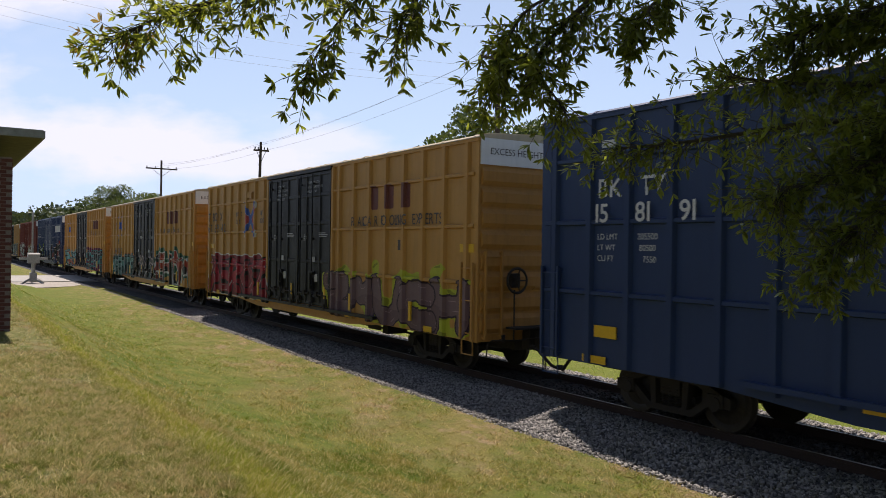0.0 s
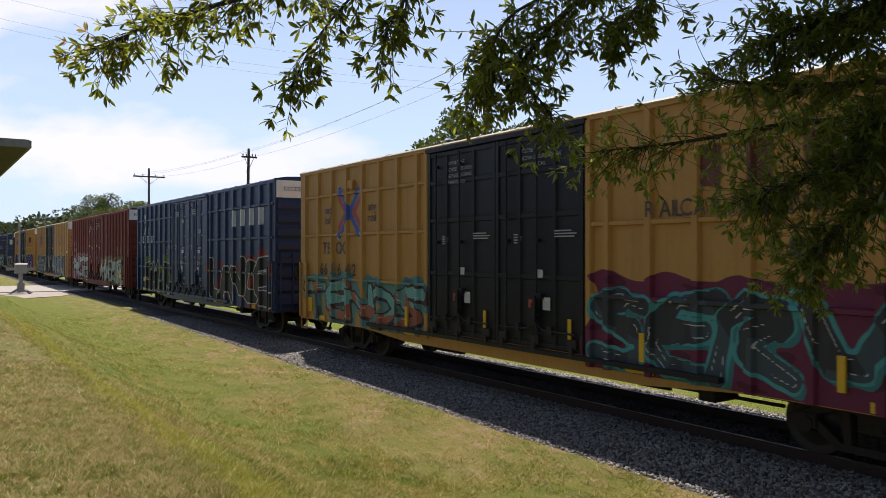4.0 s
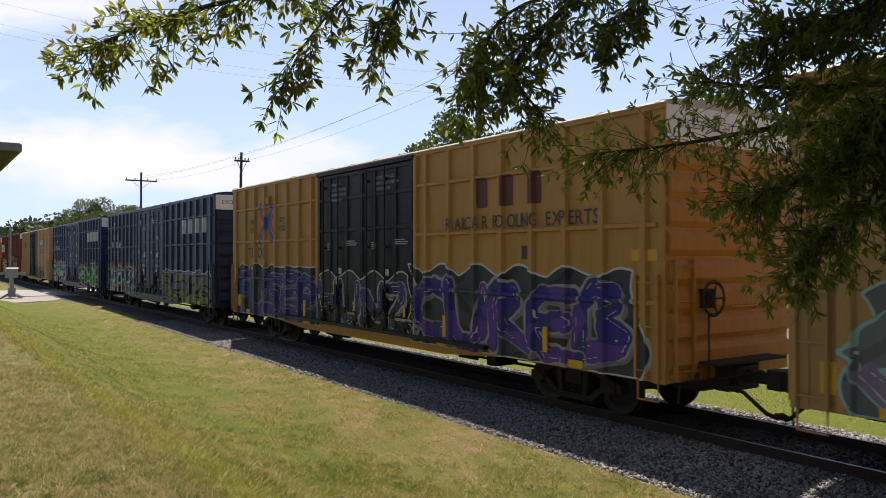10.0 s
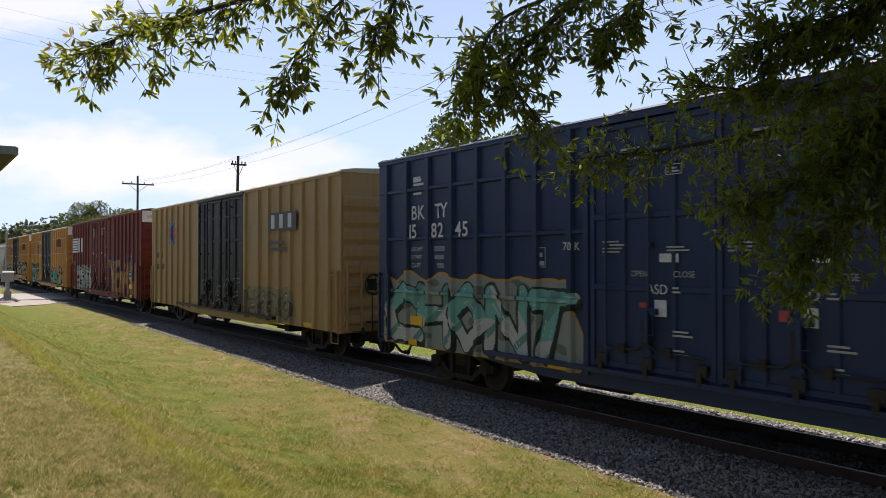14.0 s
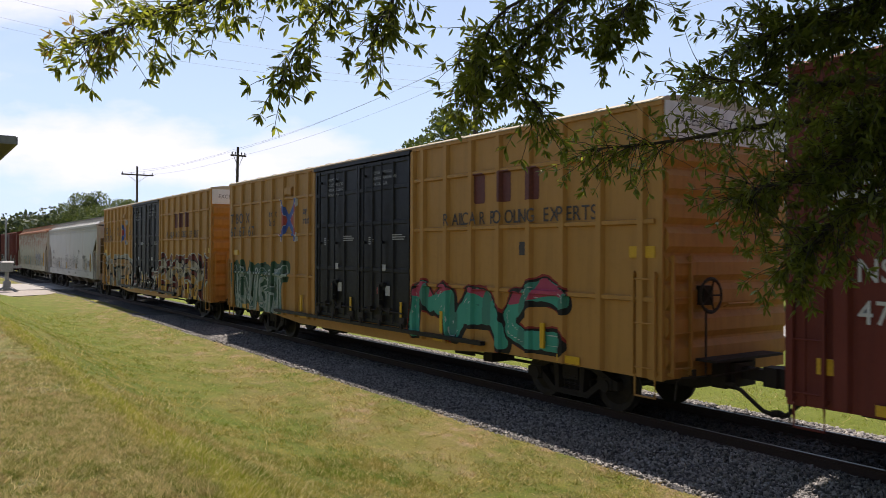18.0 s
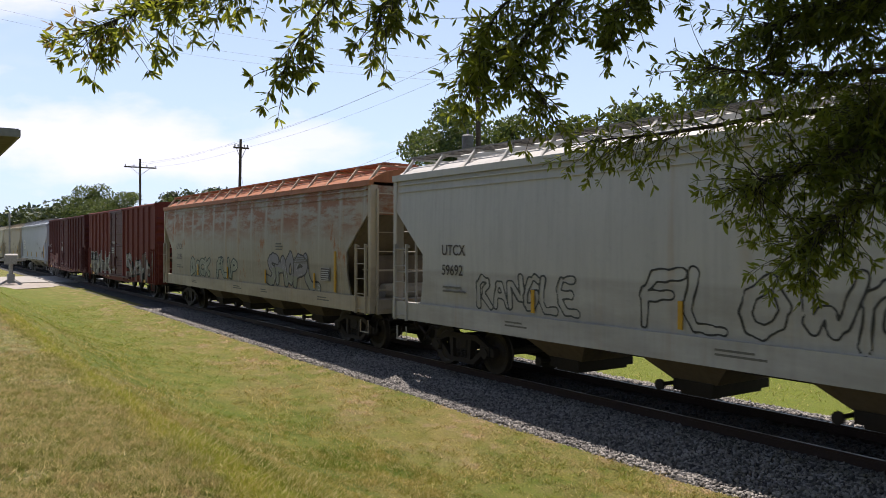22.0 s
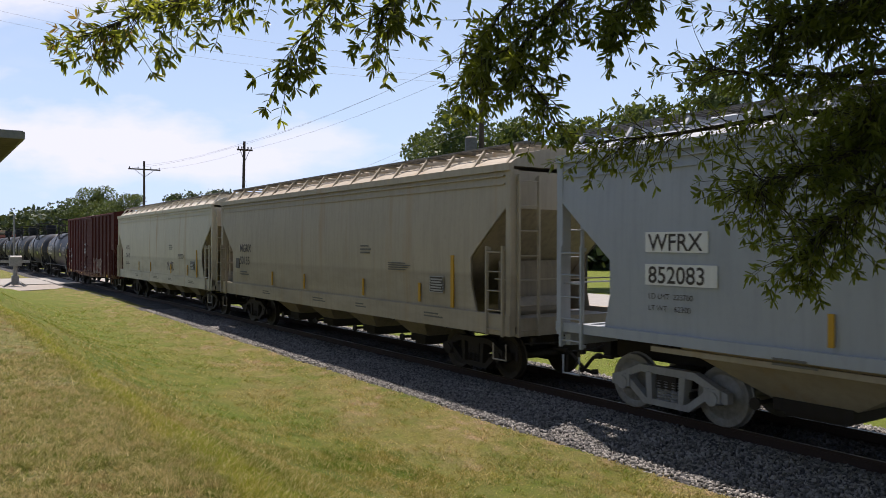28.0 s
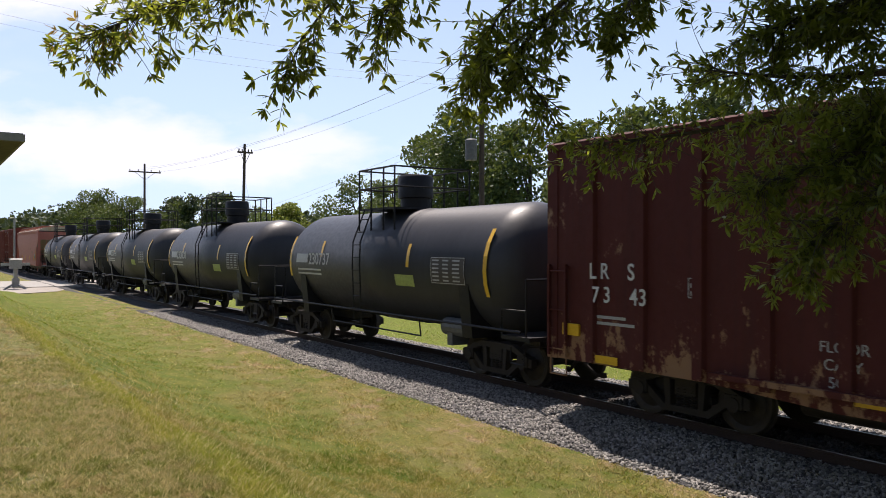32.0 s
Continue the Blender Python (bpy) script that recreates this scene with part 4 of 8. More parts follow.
    if cloud is not None:
        if rim is not None:
            lay("graffiti_rim", lambda X, Z: np.abs(ground_field(X, Z) - 0.005) - 0.022, 0.0045, rim, 0.035)
        lay("graffiti_cloud", ground_field, 0.003, cloud, 0.07)
        lay("graffiti_fleck", lambda X, Z: np.maximum(ground_field(X, Z) + 0.03, np.sin(X * 4.3 + 2.1 * np.sin(Z * 5 + ph[5]) + ph[1]) * np.cos(Z * 6.1 + ph[2] + np.sin(X * 3)) + 0.55), 0.004, [c * 0.55 for c in cloud], 0.06)
        if "g" in style:
            lay("graffiti_burst", lambda X, Z: stroke_dist(X, Z, spikes), 0.0015, (0.32, 0.085, 0.06), 0.05)
            lay("graffiti_lower", lambda X, Z: np.maximum(ground_field(X, Z) + 0.01, Z - (z0 + h * (0.46 + 0.05 * np.sin(X * 1.7 + ph[2])))), 0.0042, accent, 0.07)
    elif rim is not None:
        lay("graffiti_rim", lambda X, Z: union(X, Z) - 0.062 + wob(X, Z), 0.003, rim, 0.045)
    if "b" in style:
        lay("graffiti_fill", union, 0.007, fill, 0.05)
        lay("graffiti_fade", lambda X, Z: np.maximum(union(X, Z) + 0.03, Z - (z0 + h * (0.45 + 0.12 * np.sin(X * 2.2 + ph[5])))), 0.0085, accent, 0.05)
        lay("graffiti_shine", lambda X, Z: np.maximum(np.abs(union(X, Z) + 0.5 * fat) - 0.012, np.sin(X * 6.1 + Z * 4.7 + ph[6]) + 0.55), 0.0105, [min(1, c * 1.6 + 0.03) for c in fill], 0.03)
        lay("graffiti_outline", lines, 0.0115, edge, 0.03)
        return
    # letters, shaded block sides, second tone, glints
    lay("graffiti_shadow", lambda X, Z: np.minimum(union(X, Z) - 0.028, union(X - 0.08, Z + 0.07)), 0.0055, [c * 0.6 for c in edge] if "w" in style else edge, 0.05)
    lay("graffiti_fill", lambda X, Z: union(X, Z) + wob(X, Z), 0.007, fill, 0.05)
    if "t" in style:
        band = lambda X, Z: (z0 + h * (0.70 + 0.08 * np.sin(X * 2.2 + ph[5]))) - Z
    else:
        band = lambda X, Z: np.minimum(Z - (z0 + h * (0.42 + 0.12 * np.sin(X * 2.2 + ph[5]))), np.sin(X * 2.7 + Z * 1.9 + ph[3]) + 0.7)
    lay("graffiti_fade", lambda X, Z: np.maximum(union(X, Z) + 0.005, band(X, Z)), 0.0085, accent, 0.05)
    lay("graffiti_tone", lambda X, Z: np.maximum(union(X, Z) + 0.01, np.sin(X * 5.7 - Z * 4.3 + ph[7] + 1.5 * np.sin(Z * 3 + ph[1])) + 0.72), 0.0095, [c * 0.6 + 0.02 for c in fill], 0.05)
    lay("graffiti_shine", lambda X, Z: np.maximum(np.abs(union(X, Z) + 0.055 * fat / 0.1) - 0.010, np.sin(X * 6.1 + Z * 4.7 + ph[6]) + 0.25), 0.0105, (0.5, 0.5, 0.48), 0.03)
    lay("graffiti_outline", lines, 0.0115, edge, 0.03)


POST_ME, HRIB_ME, ROD_ME, ROOF_ME, DOOR_RIBS = {}, {}, {}, {}, {}
W2 = 1.6
ROLLER_ME = recalc(Mesh().box(-0.11, 0.11, -0.13, -0.05, 0, 0.16).box(-0.04, 0.04, -0.16, -0.10, -0.14, 0.03).data("roller", IRON))
CRANK_ME = recalc(Mesh().tube([(-1.05, -0.11, 0), (-0.2, -0.11, 0.02), (0, -0.13, 0.16), (0.2, -0.11, 0.02), (1.05, -0.11, 0)], 0.02, 6).box(-0.07, 0.07, -0.15, -0.06, 0.1, 0.5)
                  .box(0.35, 0.47, -0.14, -0.06, -0.05, 0.10).box(-0.55, -0.43, -0.14, -0.06, -0.05, 0.10).data("crank_rod", IRON))
DOOR_POSTS = {}


def DOOR_POST(mat, z0, z1):
    key = (mat.name, round(z0, 2), round(z1, 2))
    if key not in DOOR_POSTS:
        DOOR_POSTS[key] = recalc(Mesh().prism([(-0.055, -0.044), (-0.035, -0.085), (0.035, -0.085), (0.055, -0.044)], 2, z0, z1).data("door_post", mat))
    return DOOR_POSTS[key]



def wheel_rim(h):
    """Hand brake wheel on its gear housing."""
    m = Mesh().lathe([(h + 0.22, 0.26), (h + 0.24, 0.29), (h + 0.26, 0.26), (h + 0.24, 0.23), (h + 0.22, 0.26)], (0, -0.75, 2.1), 0, 20, close=False)
    for k in range(5):
        c, s = math.cos(k * 1.2566), math.sin(k * 1.2566)
        m.tube([(h + 0.22, -0.75, 2.1), (h + 0.24, -0.75 + 0.26 * c, 2.1 + 0.26 * s)], 0.014, 5)
    return m.box(h + 0.05, h + 0.20, -0.86, -0.64, 1.95, 2.25)


def boxcar(name, label, right, body, doors, style, left_mat=None, roof=None, end=None, L=19.05, top=5.10, bot=0.82, door_mat=None, white_end=True, door_w=2.45, single=False):
    """A box car with plug doors. Its space: x along the track, origin on the rails at mid length; the seen flank faces -y."""
    car = thing(name, label, "boxcar", "freight cars of the train")
    cx = right - L / 2
    h = L / 2
    end = end or body
    roof = roof or body
    door_mat = door_mat or body
    dw = door_w if not single else door_w / 2
    # floor and centre sill
    part("underframe", Mesh().box(-h + 0.05, h - 0.05, -1.45, 1.45, bot + 0.12, bot + 0.30).box(-h + 0.3, h - 0.3, -0.35, 0.35, 0.55, bot + 0.12)
         .box(-1.9, -1.3, -0.6, -0.35, 0.62, 0.95).tube([(1.2, -0.55, 0.75), (2.2, -0.55, 0.75)], 0.15, 12), IRON, car)
    # flanks: wall sheet left and right of the door opening, side sill
    part("side_wall", Mesh().box(-h, -dw, -W2, -W2 + 0.06, bot, top), body, car)
    part("side_wall", Mesh().box(dw, h, -W2, -W2 + 0.06, bot, top), body, car)
    part("side_wall", Mesh().box(-h, h, W2 - 0.06, W2, bot, top), body, car)
    part("side_sill", Mesh().box(-dw - 0.02, dw + 0.02, -W2 - 0.03, -W2 + 0.06, bot, bot + 0.22), body, car)
    low = 0.15 if L > 17 else 0.11
    part("belly_sill", Mesh().prism([(-dw - 3.2, bot), (-dw - 1.2, bot - low), (dw + 1.2, bot - low), (dw + 3.2, bot)], 1, -W2 + 0.012, -W2 + 0.05), body, car)
    part("air_reservoir", Mesh().tube([(-3.6, -0.75, 0.62), (-2.4, -0.75, 0.62)], 0.19, 14).box(-3.3, -3.25, -0.8, -0.7, 0.6, bot + 0.2).box(-2.75, -2.7, -0.8, -0.7, 0.6, bot + 0.2), IRON, car)
    part("brake_lever", Mesh().box(2.6, 3.3, -0.5, -0.44, 0.42, 0.55).tube([(0.4, -0.47, 0.5), (5.4, -0.47, 0.5)], 0.03, 6).box(4.2, 4.5, -0.9, -0.3, 0.45, 0.8), IRON, car)
    part("eave_rail", Mesh().box(-h - 0.01, h + 0.01, -W2 - 0.045, -W2 + 0.05, top - 0.10, top - 0.032), body, car)
    part("corner_post", Mesh().box(-h - 0.012, -h + 0.24, -W2 - 0.018, -W2 + 0.01, bot - 0.01, top - 0.1), body, car)
    part("corner_post", Mesh().box(h - 0.24, h + 0.012, -W2 - 0.018, -W2 + 0.01, bot - 0.01, top - 0.1), body, car)
    # posts
    deep = 0.080 if style == "grid" else 0.075
    wid = 0.055 if style == "grid" else 0.085
    key = (style, body.name, top, bot)
    if key not in POST_ME:
        pz0, pz1 = bot + 0.02, top - 0.1
        POST_ME[key] = recalc(Mesh().prism([(-wid - 0.03, 0.0), (-wid, -deep), (wid, -deep), (wid + 0.03, 0.0)], 2, pz0, pz1).data("side_post", body))
    span = h - dw
    n = max(5, round(span / (0.92 if style == "grid" else 0.98 if L > 17 else 1.1)))
    posts = []
    for s in (-1, 1):
        if L > 17 and style == "grid":
            posts += [s * (dw + 0.51 + 0.884 * i) for i in range(8)]
        elif L > 17:
            posts += [s * (h - 0.72 - 0.845 * i) for i in range(7)]
        else:
            posts += [s * (dw + i * span / n) for i in range(1, n)]
        posts.append(s * (dw + 0.10))
    for x in posts:
        part("side_post", POST_ME[key], body, car, at=pose(x, -W2 - 0.0005, 0))
    hz = [bot + (top - bot) * k for k in (0.285, 0.565, 0.82)] if style == "grid" else []
    hd = 0.062
    for s in (-1, 1):
        for z in hz:
            k2 = (body.name, round(span, 2))
            if k2 not in HRIB_ME:
                HRIB_ME[k2] = recalc(Mesh().prism([(-0.0, -0.05), (-hd, -0.03), (-hd, 0.03), (0.0, 0.05)], 0, -span / 2 + 0.12, span / 2 - 0.12).data("stiffener", body))
            part("stiffener", HRIB_ME[k2], body, car, at=pose(s * (dw + span / 2), -W2 - 0.0005, z))
    xb = sorted({round(p + o, 4) for p in posts for o in (-wid - 0.03, -wid, wid, wid + 0.03)} | {-dw, dw})
    zb = sorted({round(z + o, 4) for z in hz for o in (-0.05, -0.03, 0.03, 0.05)})

    def relief(x, z):
        if -dw < x < dw:
            return 0.075
        v = 0.0
        for p in posts:
            a = abs(x - p)
            if a < wid + 0.03:
                v = max(v, deep * min(1.0, (wid + 0.03 - a) / 0.03))
        for q in hz:
            a = abs(z - q)
            if a < 0.05:
                v = max(v, hd * min(1.0, (0.05 - a) / 0.02))
        return v
    # doors
    k3 = (door_mat.name, top, bot, round(dw, 2), single, style)
    if k3 not in ROD_ME:
        z0, z1 = bot + 0.20, top - 0.16
        w = dw if not single else 2 * dw
        leaf = Mesh().box(0.01, w - 0.01, -0.045, 0.02, z0, z1)
        stile = recalc(Mesh().box(0, 0.088, -0.076, -0.044, z0 + 0.01, z1 - 0.01).data("door_stile", door_mat))
        rib = recalc(Mesh().prism([(-0.044, -0.06), (-0.07, -0.04), (-0.07, 0.04), (-0.044, 0.06)], 0, 0.102, w - 0.102).data("door_rib", door_mat))
        DOOR_RIBS[k3] = (stile, rib, [z0 + 0.06, z0 + (z1 - z0) * 0.33, z0 + (z1 - z0) * 0.62, z0 + (z1 - z0) * 0.83, z1 - 0.06] if not single else [z0 + 0.05, z1 - 0.05] + [z0 + fz * (z1 - z0) for fz in (0.14, 0.22, 0.47, 0.66, 0.80)])
        ROD_ME[k3] = (recalc(leaf.data("door", door_mat)),
                      recalc(Mesh().tube([(0, -0.115, z0 + 0.05), (0, -0.115, z1 - 0.05)], 0.022, 6)
                             .box(-0.05, 0.05, -0.13, -0.06, z0 + 0.3, z0 + 0.36).box(-0.05, 0.05, -0.13, -0.06, z1 - 0.36, z1 - 0.3)
                             .box(-0.05, 0.05, -0.13, -0.06, (z0 + z1) / 2 - 0.03, (z0 + z1) / 2 + 0.03).data("lock_rod", door_mat)),
                      recalc(Mesh().box(-0.16, 0.16, -0.16, -0.07, 0, 0.10).box(-0.035, 0.035, -0.19, -0.10, -0.42, 0.06)
                             .tube([(0.12, -0.16, 0.05), (0.12, -0.16, -0.3), (-0.1, -0.16, -0.3)], 0.016, 5).data("door_handle", door_mat)))
    leaf_me, rod_me, handle_me = ROD_ME[k3]
    for x in ((-dw, 0.0) if not single else (-dw,)):
        d = part("door", leaf_me, door_mat, car, "black steel plug door" if door_mat is BLACK else "", at=pose(x, -W2, 0))
        w = dw if not single else 2 * dw
        stile, rib, ribs = DOOR_RIBS[k3]
        for sx in (0.012, w - 0.10):
            part("door_stile", stile, door_mat, d, at=pose(sx, 0, 0))
        for zz in ribs:
            part("door_rib", rib, door_mat, d, at=pose(0, 0, zz))
        for q in (0.16, 0.52):
            part("lock_rod", rod_me, door_mat, d, at=pose(w * q, 0, 0))
        part("door_handle", handle_me, door_mat, d, at=pose(w * 0.52, 0, bot + 1.1))
        if not single:
            for q in (0.12, 0.50, 0.90):
                part("roller", ROLLER_ME, IRON, d, at=pose(w * q, 0, bot + 0.27))
            part("crank_rod", CRANK_ME, IRON, d, at=pose(w * 0.5, 0, bot + 0.52))
            part("door_post", DOOR_POST(door_mat, bot + 0.26, top - 0.24), door_mat, d, at=pose(w * 0.30, 0, 0))
            part("door_post", DOOR_POST(door_mat, bot + 0.26, top - 0.24), door_mat, d, at=pose(w * 0.70, 0, 0))
    part("door_track", Mesh().box(-2 * dw - 0.3 if not single else -dw * 3, dw * 2 + 0.3, -W2 - 0.15, -W2 - 0.03, bot + 0.10, bot + 0.18), door_mat, car)
    part("door_track", Mesh().box(-dw - 0.05, dw + 0.05, -W2 - 0.11, -W2 - 0.03, top - 0.15, top - 0.06), door_mat, car)
    # roof with raised seams
    k4 = (roof.name, L, top)
    if k4 not in ROOF_ME:
        m = Mesh().prism([(-W2 - 0.055, top - 0.03), (-W2 - 0.055, top - 0.012), (-W2 - 0.005, top + 0.026), (-1.2, top + 0.085), (0, top + 0.15), (1.2, top + 0.10), (W2 + 0.03, top + 0.03), (W2 + 0.03, top)], 0, -h - 0.03, h + 0.03)
        ns = int(L / 1.25)
        for i in range(ns + 1):
            xx = -h + 0.1 + i * (L - 0.2) / ns
            m.prism([(-W2 - 0.05, top - 0.02), (-W2 - 0.05, top + 0.003), (-W2 - 0.002, top + 0.04), (-1.2, top + 0.105), (0, top + 0.168), (1.2, top + 0.118), (W2 + 0.02, top + 0.045), (W2 + 0.02, top + 0.03)], 0, xx - 0.04, xx + 0.04)
        ROOF_ME[k4] = recalc(m.data("roof", roof))
    part("roof", ROOF_ME[k4], roof, car)
    # ends with wide horizontal corrugations
    for s in (-1, 1):
        nb, zs_ = 8, [(s * (h - 0.05), bot), (s * h, bot)]
        for i in range(nb):
            za = bot + 0.15 + i * (top - 0.75 - bot) / nb
            zc = za + (top - 0.75 - bot) / nb
            zs_ += [(s * h, za + 0.02), (s * (h + 0.07), za + 0.12), (s * (h + 0.07), zc - 0.12), (s * h, zc - 0.02)]
        zs_ += [(s * h, top), (s * (h - 0.05), top)]
        e = Mesh()
        n_ = len(zs_)
        e.add([(x, y, z) for y in (-W2 + 0.06, W2 - 0.06) for x, z in zs_],
              [(i, i + 1, n_ + i + 1, n_ + i) for i in range(n_ - 1)] + [(n_ - 1, 0, n_, 2 * n_ - 1), tuple(range(n_)), tuple(range(2 * n_ - 1, n_ - 1, -1))])
        part("end_wall", e, end, car)
        if white_end and s > 0:
            part("end_panel", Mesh().box(h, h + 0.03, -W2 + 0.02, W2 - 0.02, top - 0.58, top - 0.02), WHITE_PAINT, car, "white excess height panel")
            words("EXCESS HEIGHT CAR", 0.20, LETTER_DARK, car, h + 0.034, -1.35, top - 0.36, 90)
        part("striker", Mesh().box(min(s * h, s * (h + 0.25)), max(s * h, s * (h + 0.25)), -0.4, 0.4, 0.62, 1.1), IRON, car)
        coupler(car, s * (h + 0.45), s)
        truck(car, s * (h - 2.55))
        ladder(car, s * (h - 0.30), -W2, bot + 0.05, bot + 1.65, body)
        ladder(car, s * (h + 0.02), -W2 + 0.35, bot + 0.05, bot + 1.9, end, end=90 if s > 0 else -90)
        stirrup(car, s * (h - 0.30), -W2 - 0.04, body)
        part("end_platform", Mesh().box(min(s * h, s * (h + 0.42)), max(s * h, s * (h + 0.42)), -0.9, 0.9, bot + 0.26, bot + 0.30), IRON, car)
        part("grab_iron", Mesh().tube([(s * (h + 0.08), -0.2, 1.9), (s * (h + 0.16), -0.2, 1.95), (s * (h + 0.16), 0.5, 1.95), (s * (h + 0.08), 0.5, 1.9)], 0.015, 5), end, car)
        if s > 0:
            bw = part("brake_wheel", wheel_rim(h), IRON, car, "spoked hand brake wheel")
            part("brake_rod", Mesh().tube([(h + 0.15, -0.75, 1.9), (h + 0.15, -0.75, bot)], 0.018, 5), IRON, bw)
    for x in (-h + 1.4, -dw - 0.8, dw + 1.2, h - 2.0):
        part("reflector", Mesh().box(x - 0.28, x + 0.28, -W2 - 0.036, -W2 - 0.03, bot + 0.03, bot + 0.16), YELLOW_STRIP, car, "yellow reflective strip")
    CARS.append((car, cx))
    return car, h, dw, relief, xb, zb


def data_lines(car, x, z, rows, size, mat, gap=1.55, y=-1.606):
    for i, r_ in enumerate(rows):
        words(r_, size, mat, car, x, y, z - i * size * gap)


def bars(car, x, z, w, n, size, mat, y=-1.606, name="stencil"):
    """Writing too small to read."""
    m = Mesh()
    for i in range(n):
        ww = w * (0.7 + 0.3 * ((i * 37) % 10) / 10)
        m.box(x, x + ww, y - 0.001, y + 0.004, z - i * size * 1.7 - size * 0.5, z - i * size * 1.7 + size * 0.3)
    tagged(part(name, m, mat, car), kind="stuff")


def stencil_frame(car, x, z, w, hh, y, rows=2):
    """A small framed notice with writing too fine to read."""
    t = 0.014
    m = Mesh().box(x, x + w, y, y + 0.006, z, z + t).box(x, x + w, y, y + 0.006, z + hh - t, z + hh).box(x, x + t, y, y + 0.006, z + t, z + hh - t).box(x + w - t, x + w, y, y + 0.006, z + t, z + hh - t)
    s = (hh - 0.06) / rows
    for i in range(rows):
        m.box(x + 0.04, x + w - 0.05 - 0.04 * (i % 2), y, y + 0.006, z + 0.035 + i * s, z + 0.035 + i * s + s * 0.55)
    tagged(part("stencil", m, LETTER_DIM, car), kind="stuff")


def cross_logo(car, x, z, s, relief, xb, zb):
    """A crossed emblem: blue outer arms, red inner arms, blue middle."""
    a = s / 2

    def arms(X, Z, o, cut):
        d = np.full(X.shape, 9.0)
        for sx in (-1, 1):
            for sz in (-1, 1):
                ax, az, bx_, bz = x + sx * 0.02, z + sz * (0.05 - o), x + sx * a * 1.0, z + sz * (a * 1.05 - o)
                d = np.minimum(d, stroke_dist(X, Z, [(ax, az, bx_, bz, 0.0, 0.0)]) - 0.085)
        return np.maximum(np.maximum(d, np.abs(Z - z) - a), np.abs(X - x) - a * 0.98) if cut is None else np.maximum(np.maximum(d, cut - np.abs(X - x)), np.abs(X - x) - a * 0.98)
    area = (x - a - 0.2, x + a + 0.2, z - a - 0.2, z + a + 0.2)
    for name, fn, mt, lift in (("emblem_edge", lambda X, Z: arms(X, Z, 0.12, 0.0) - 0.03, LETTER, 0.002), ("emblem_red", lambda X, Z: arms(X, Z, 0.26, 0.12), SIGN_RED, 0.004), ("emblem_blue", lambda X, Z: arms(X, Z, 0.0, None), SIGN_BLUE, 0.006)):
        ob = sheet(name, fn, *area, relief, xb, zb, lift, mt, car, 0.05)
        tagged(ob, {"emblem_edge": "white edge of a crossed emblem", "emblem_red": "red bars of a crossed emblem", "emblem_blue": "blue bars of a crossed emblem"}[name])


def blocks(car, x, z, n, w, hgt, mat, relief=None, xb=(), zb=(), y=-1.6, name="emblem_block"):
    """A name painted large, kept as plain upright blocks that follow the ribs."""
    for i in range(n):
        xc = x + i * w + w * 0.31
        fn = lambda X, Z, c=xc: np.maximum(np.abs(X - c) - w * 0.21, np.abs(Z - z - hgt / 2) - hgt / 2)
        sheet(name, fn, xc - w * 0.5, xc + w * 0.5, z - 0.1, z + hgt + 0.1, relief or (lambda a, b: 0.0), xb, zb, 0.006, mat, car, 0.05, y)


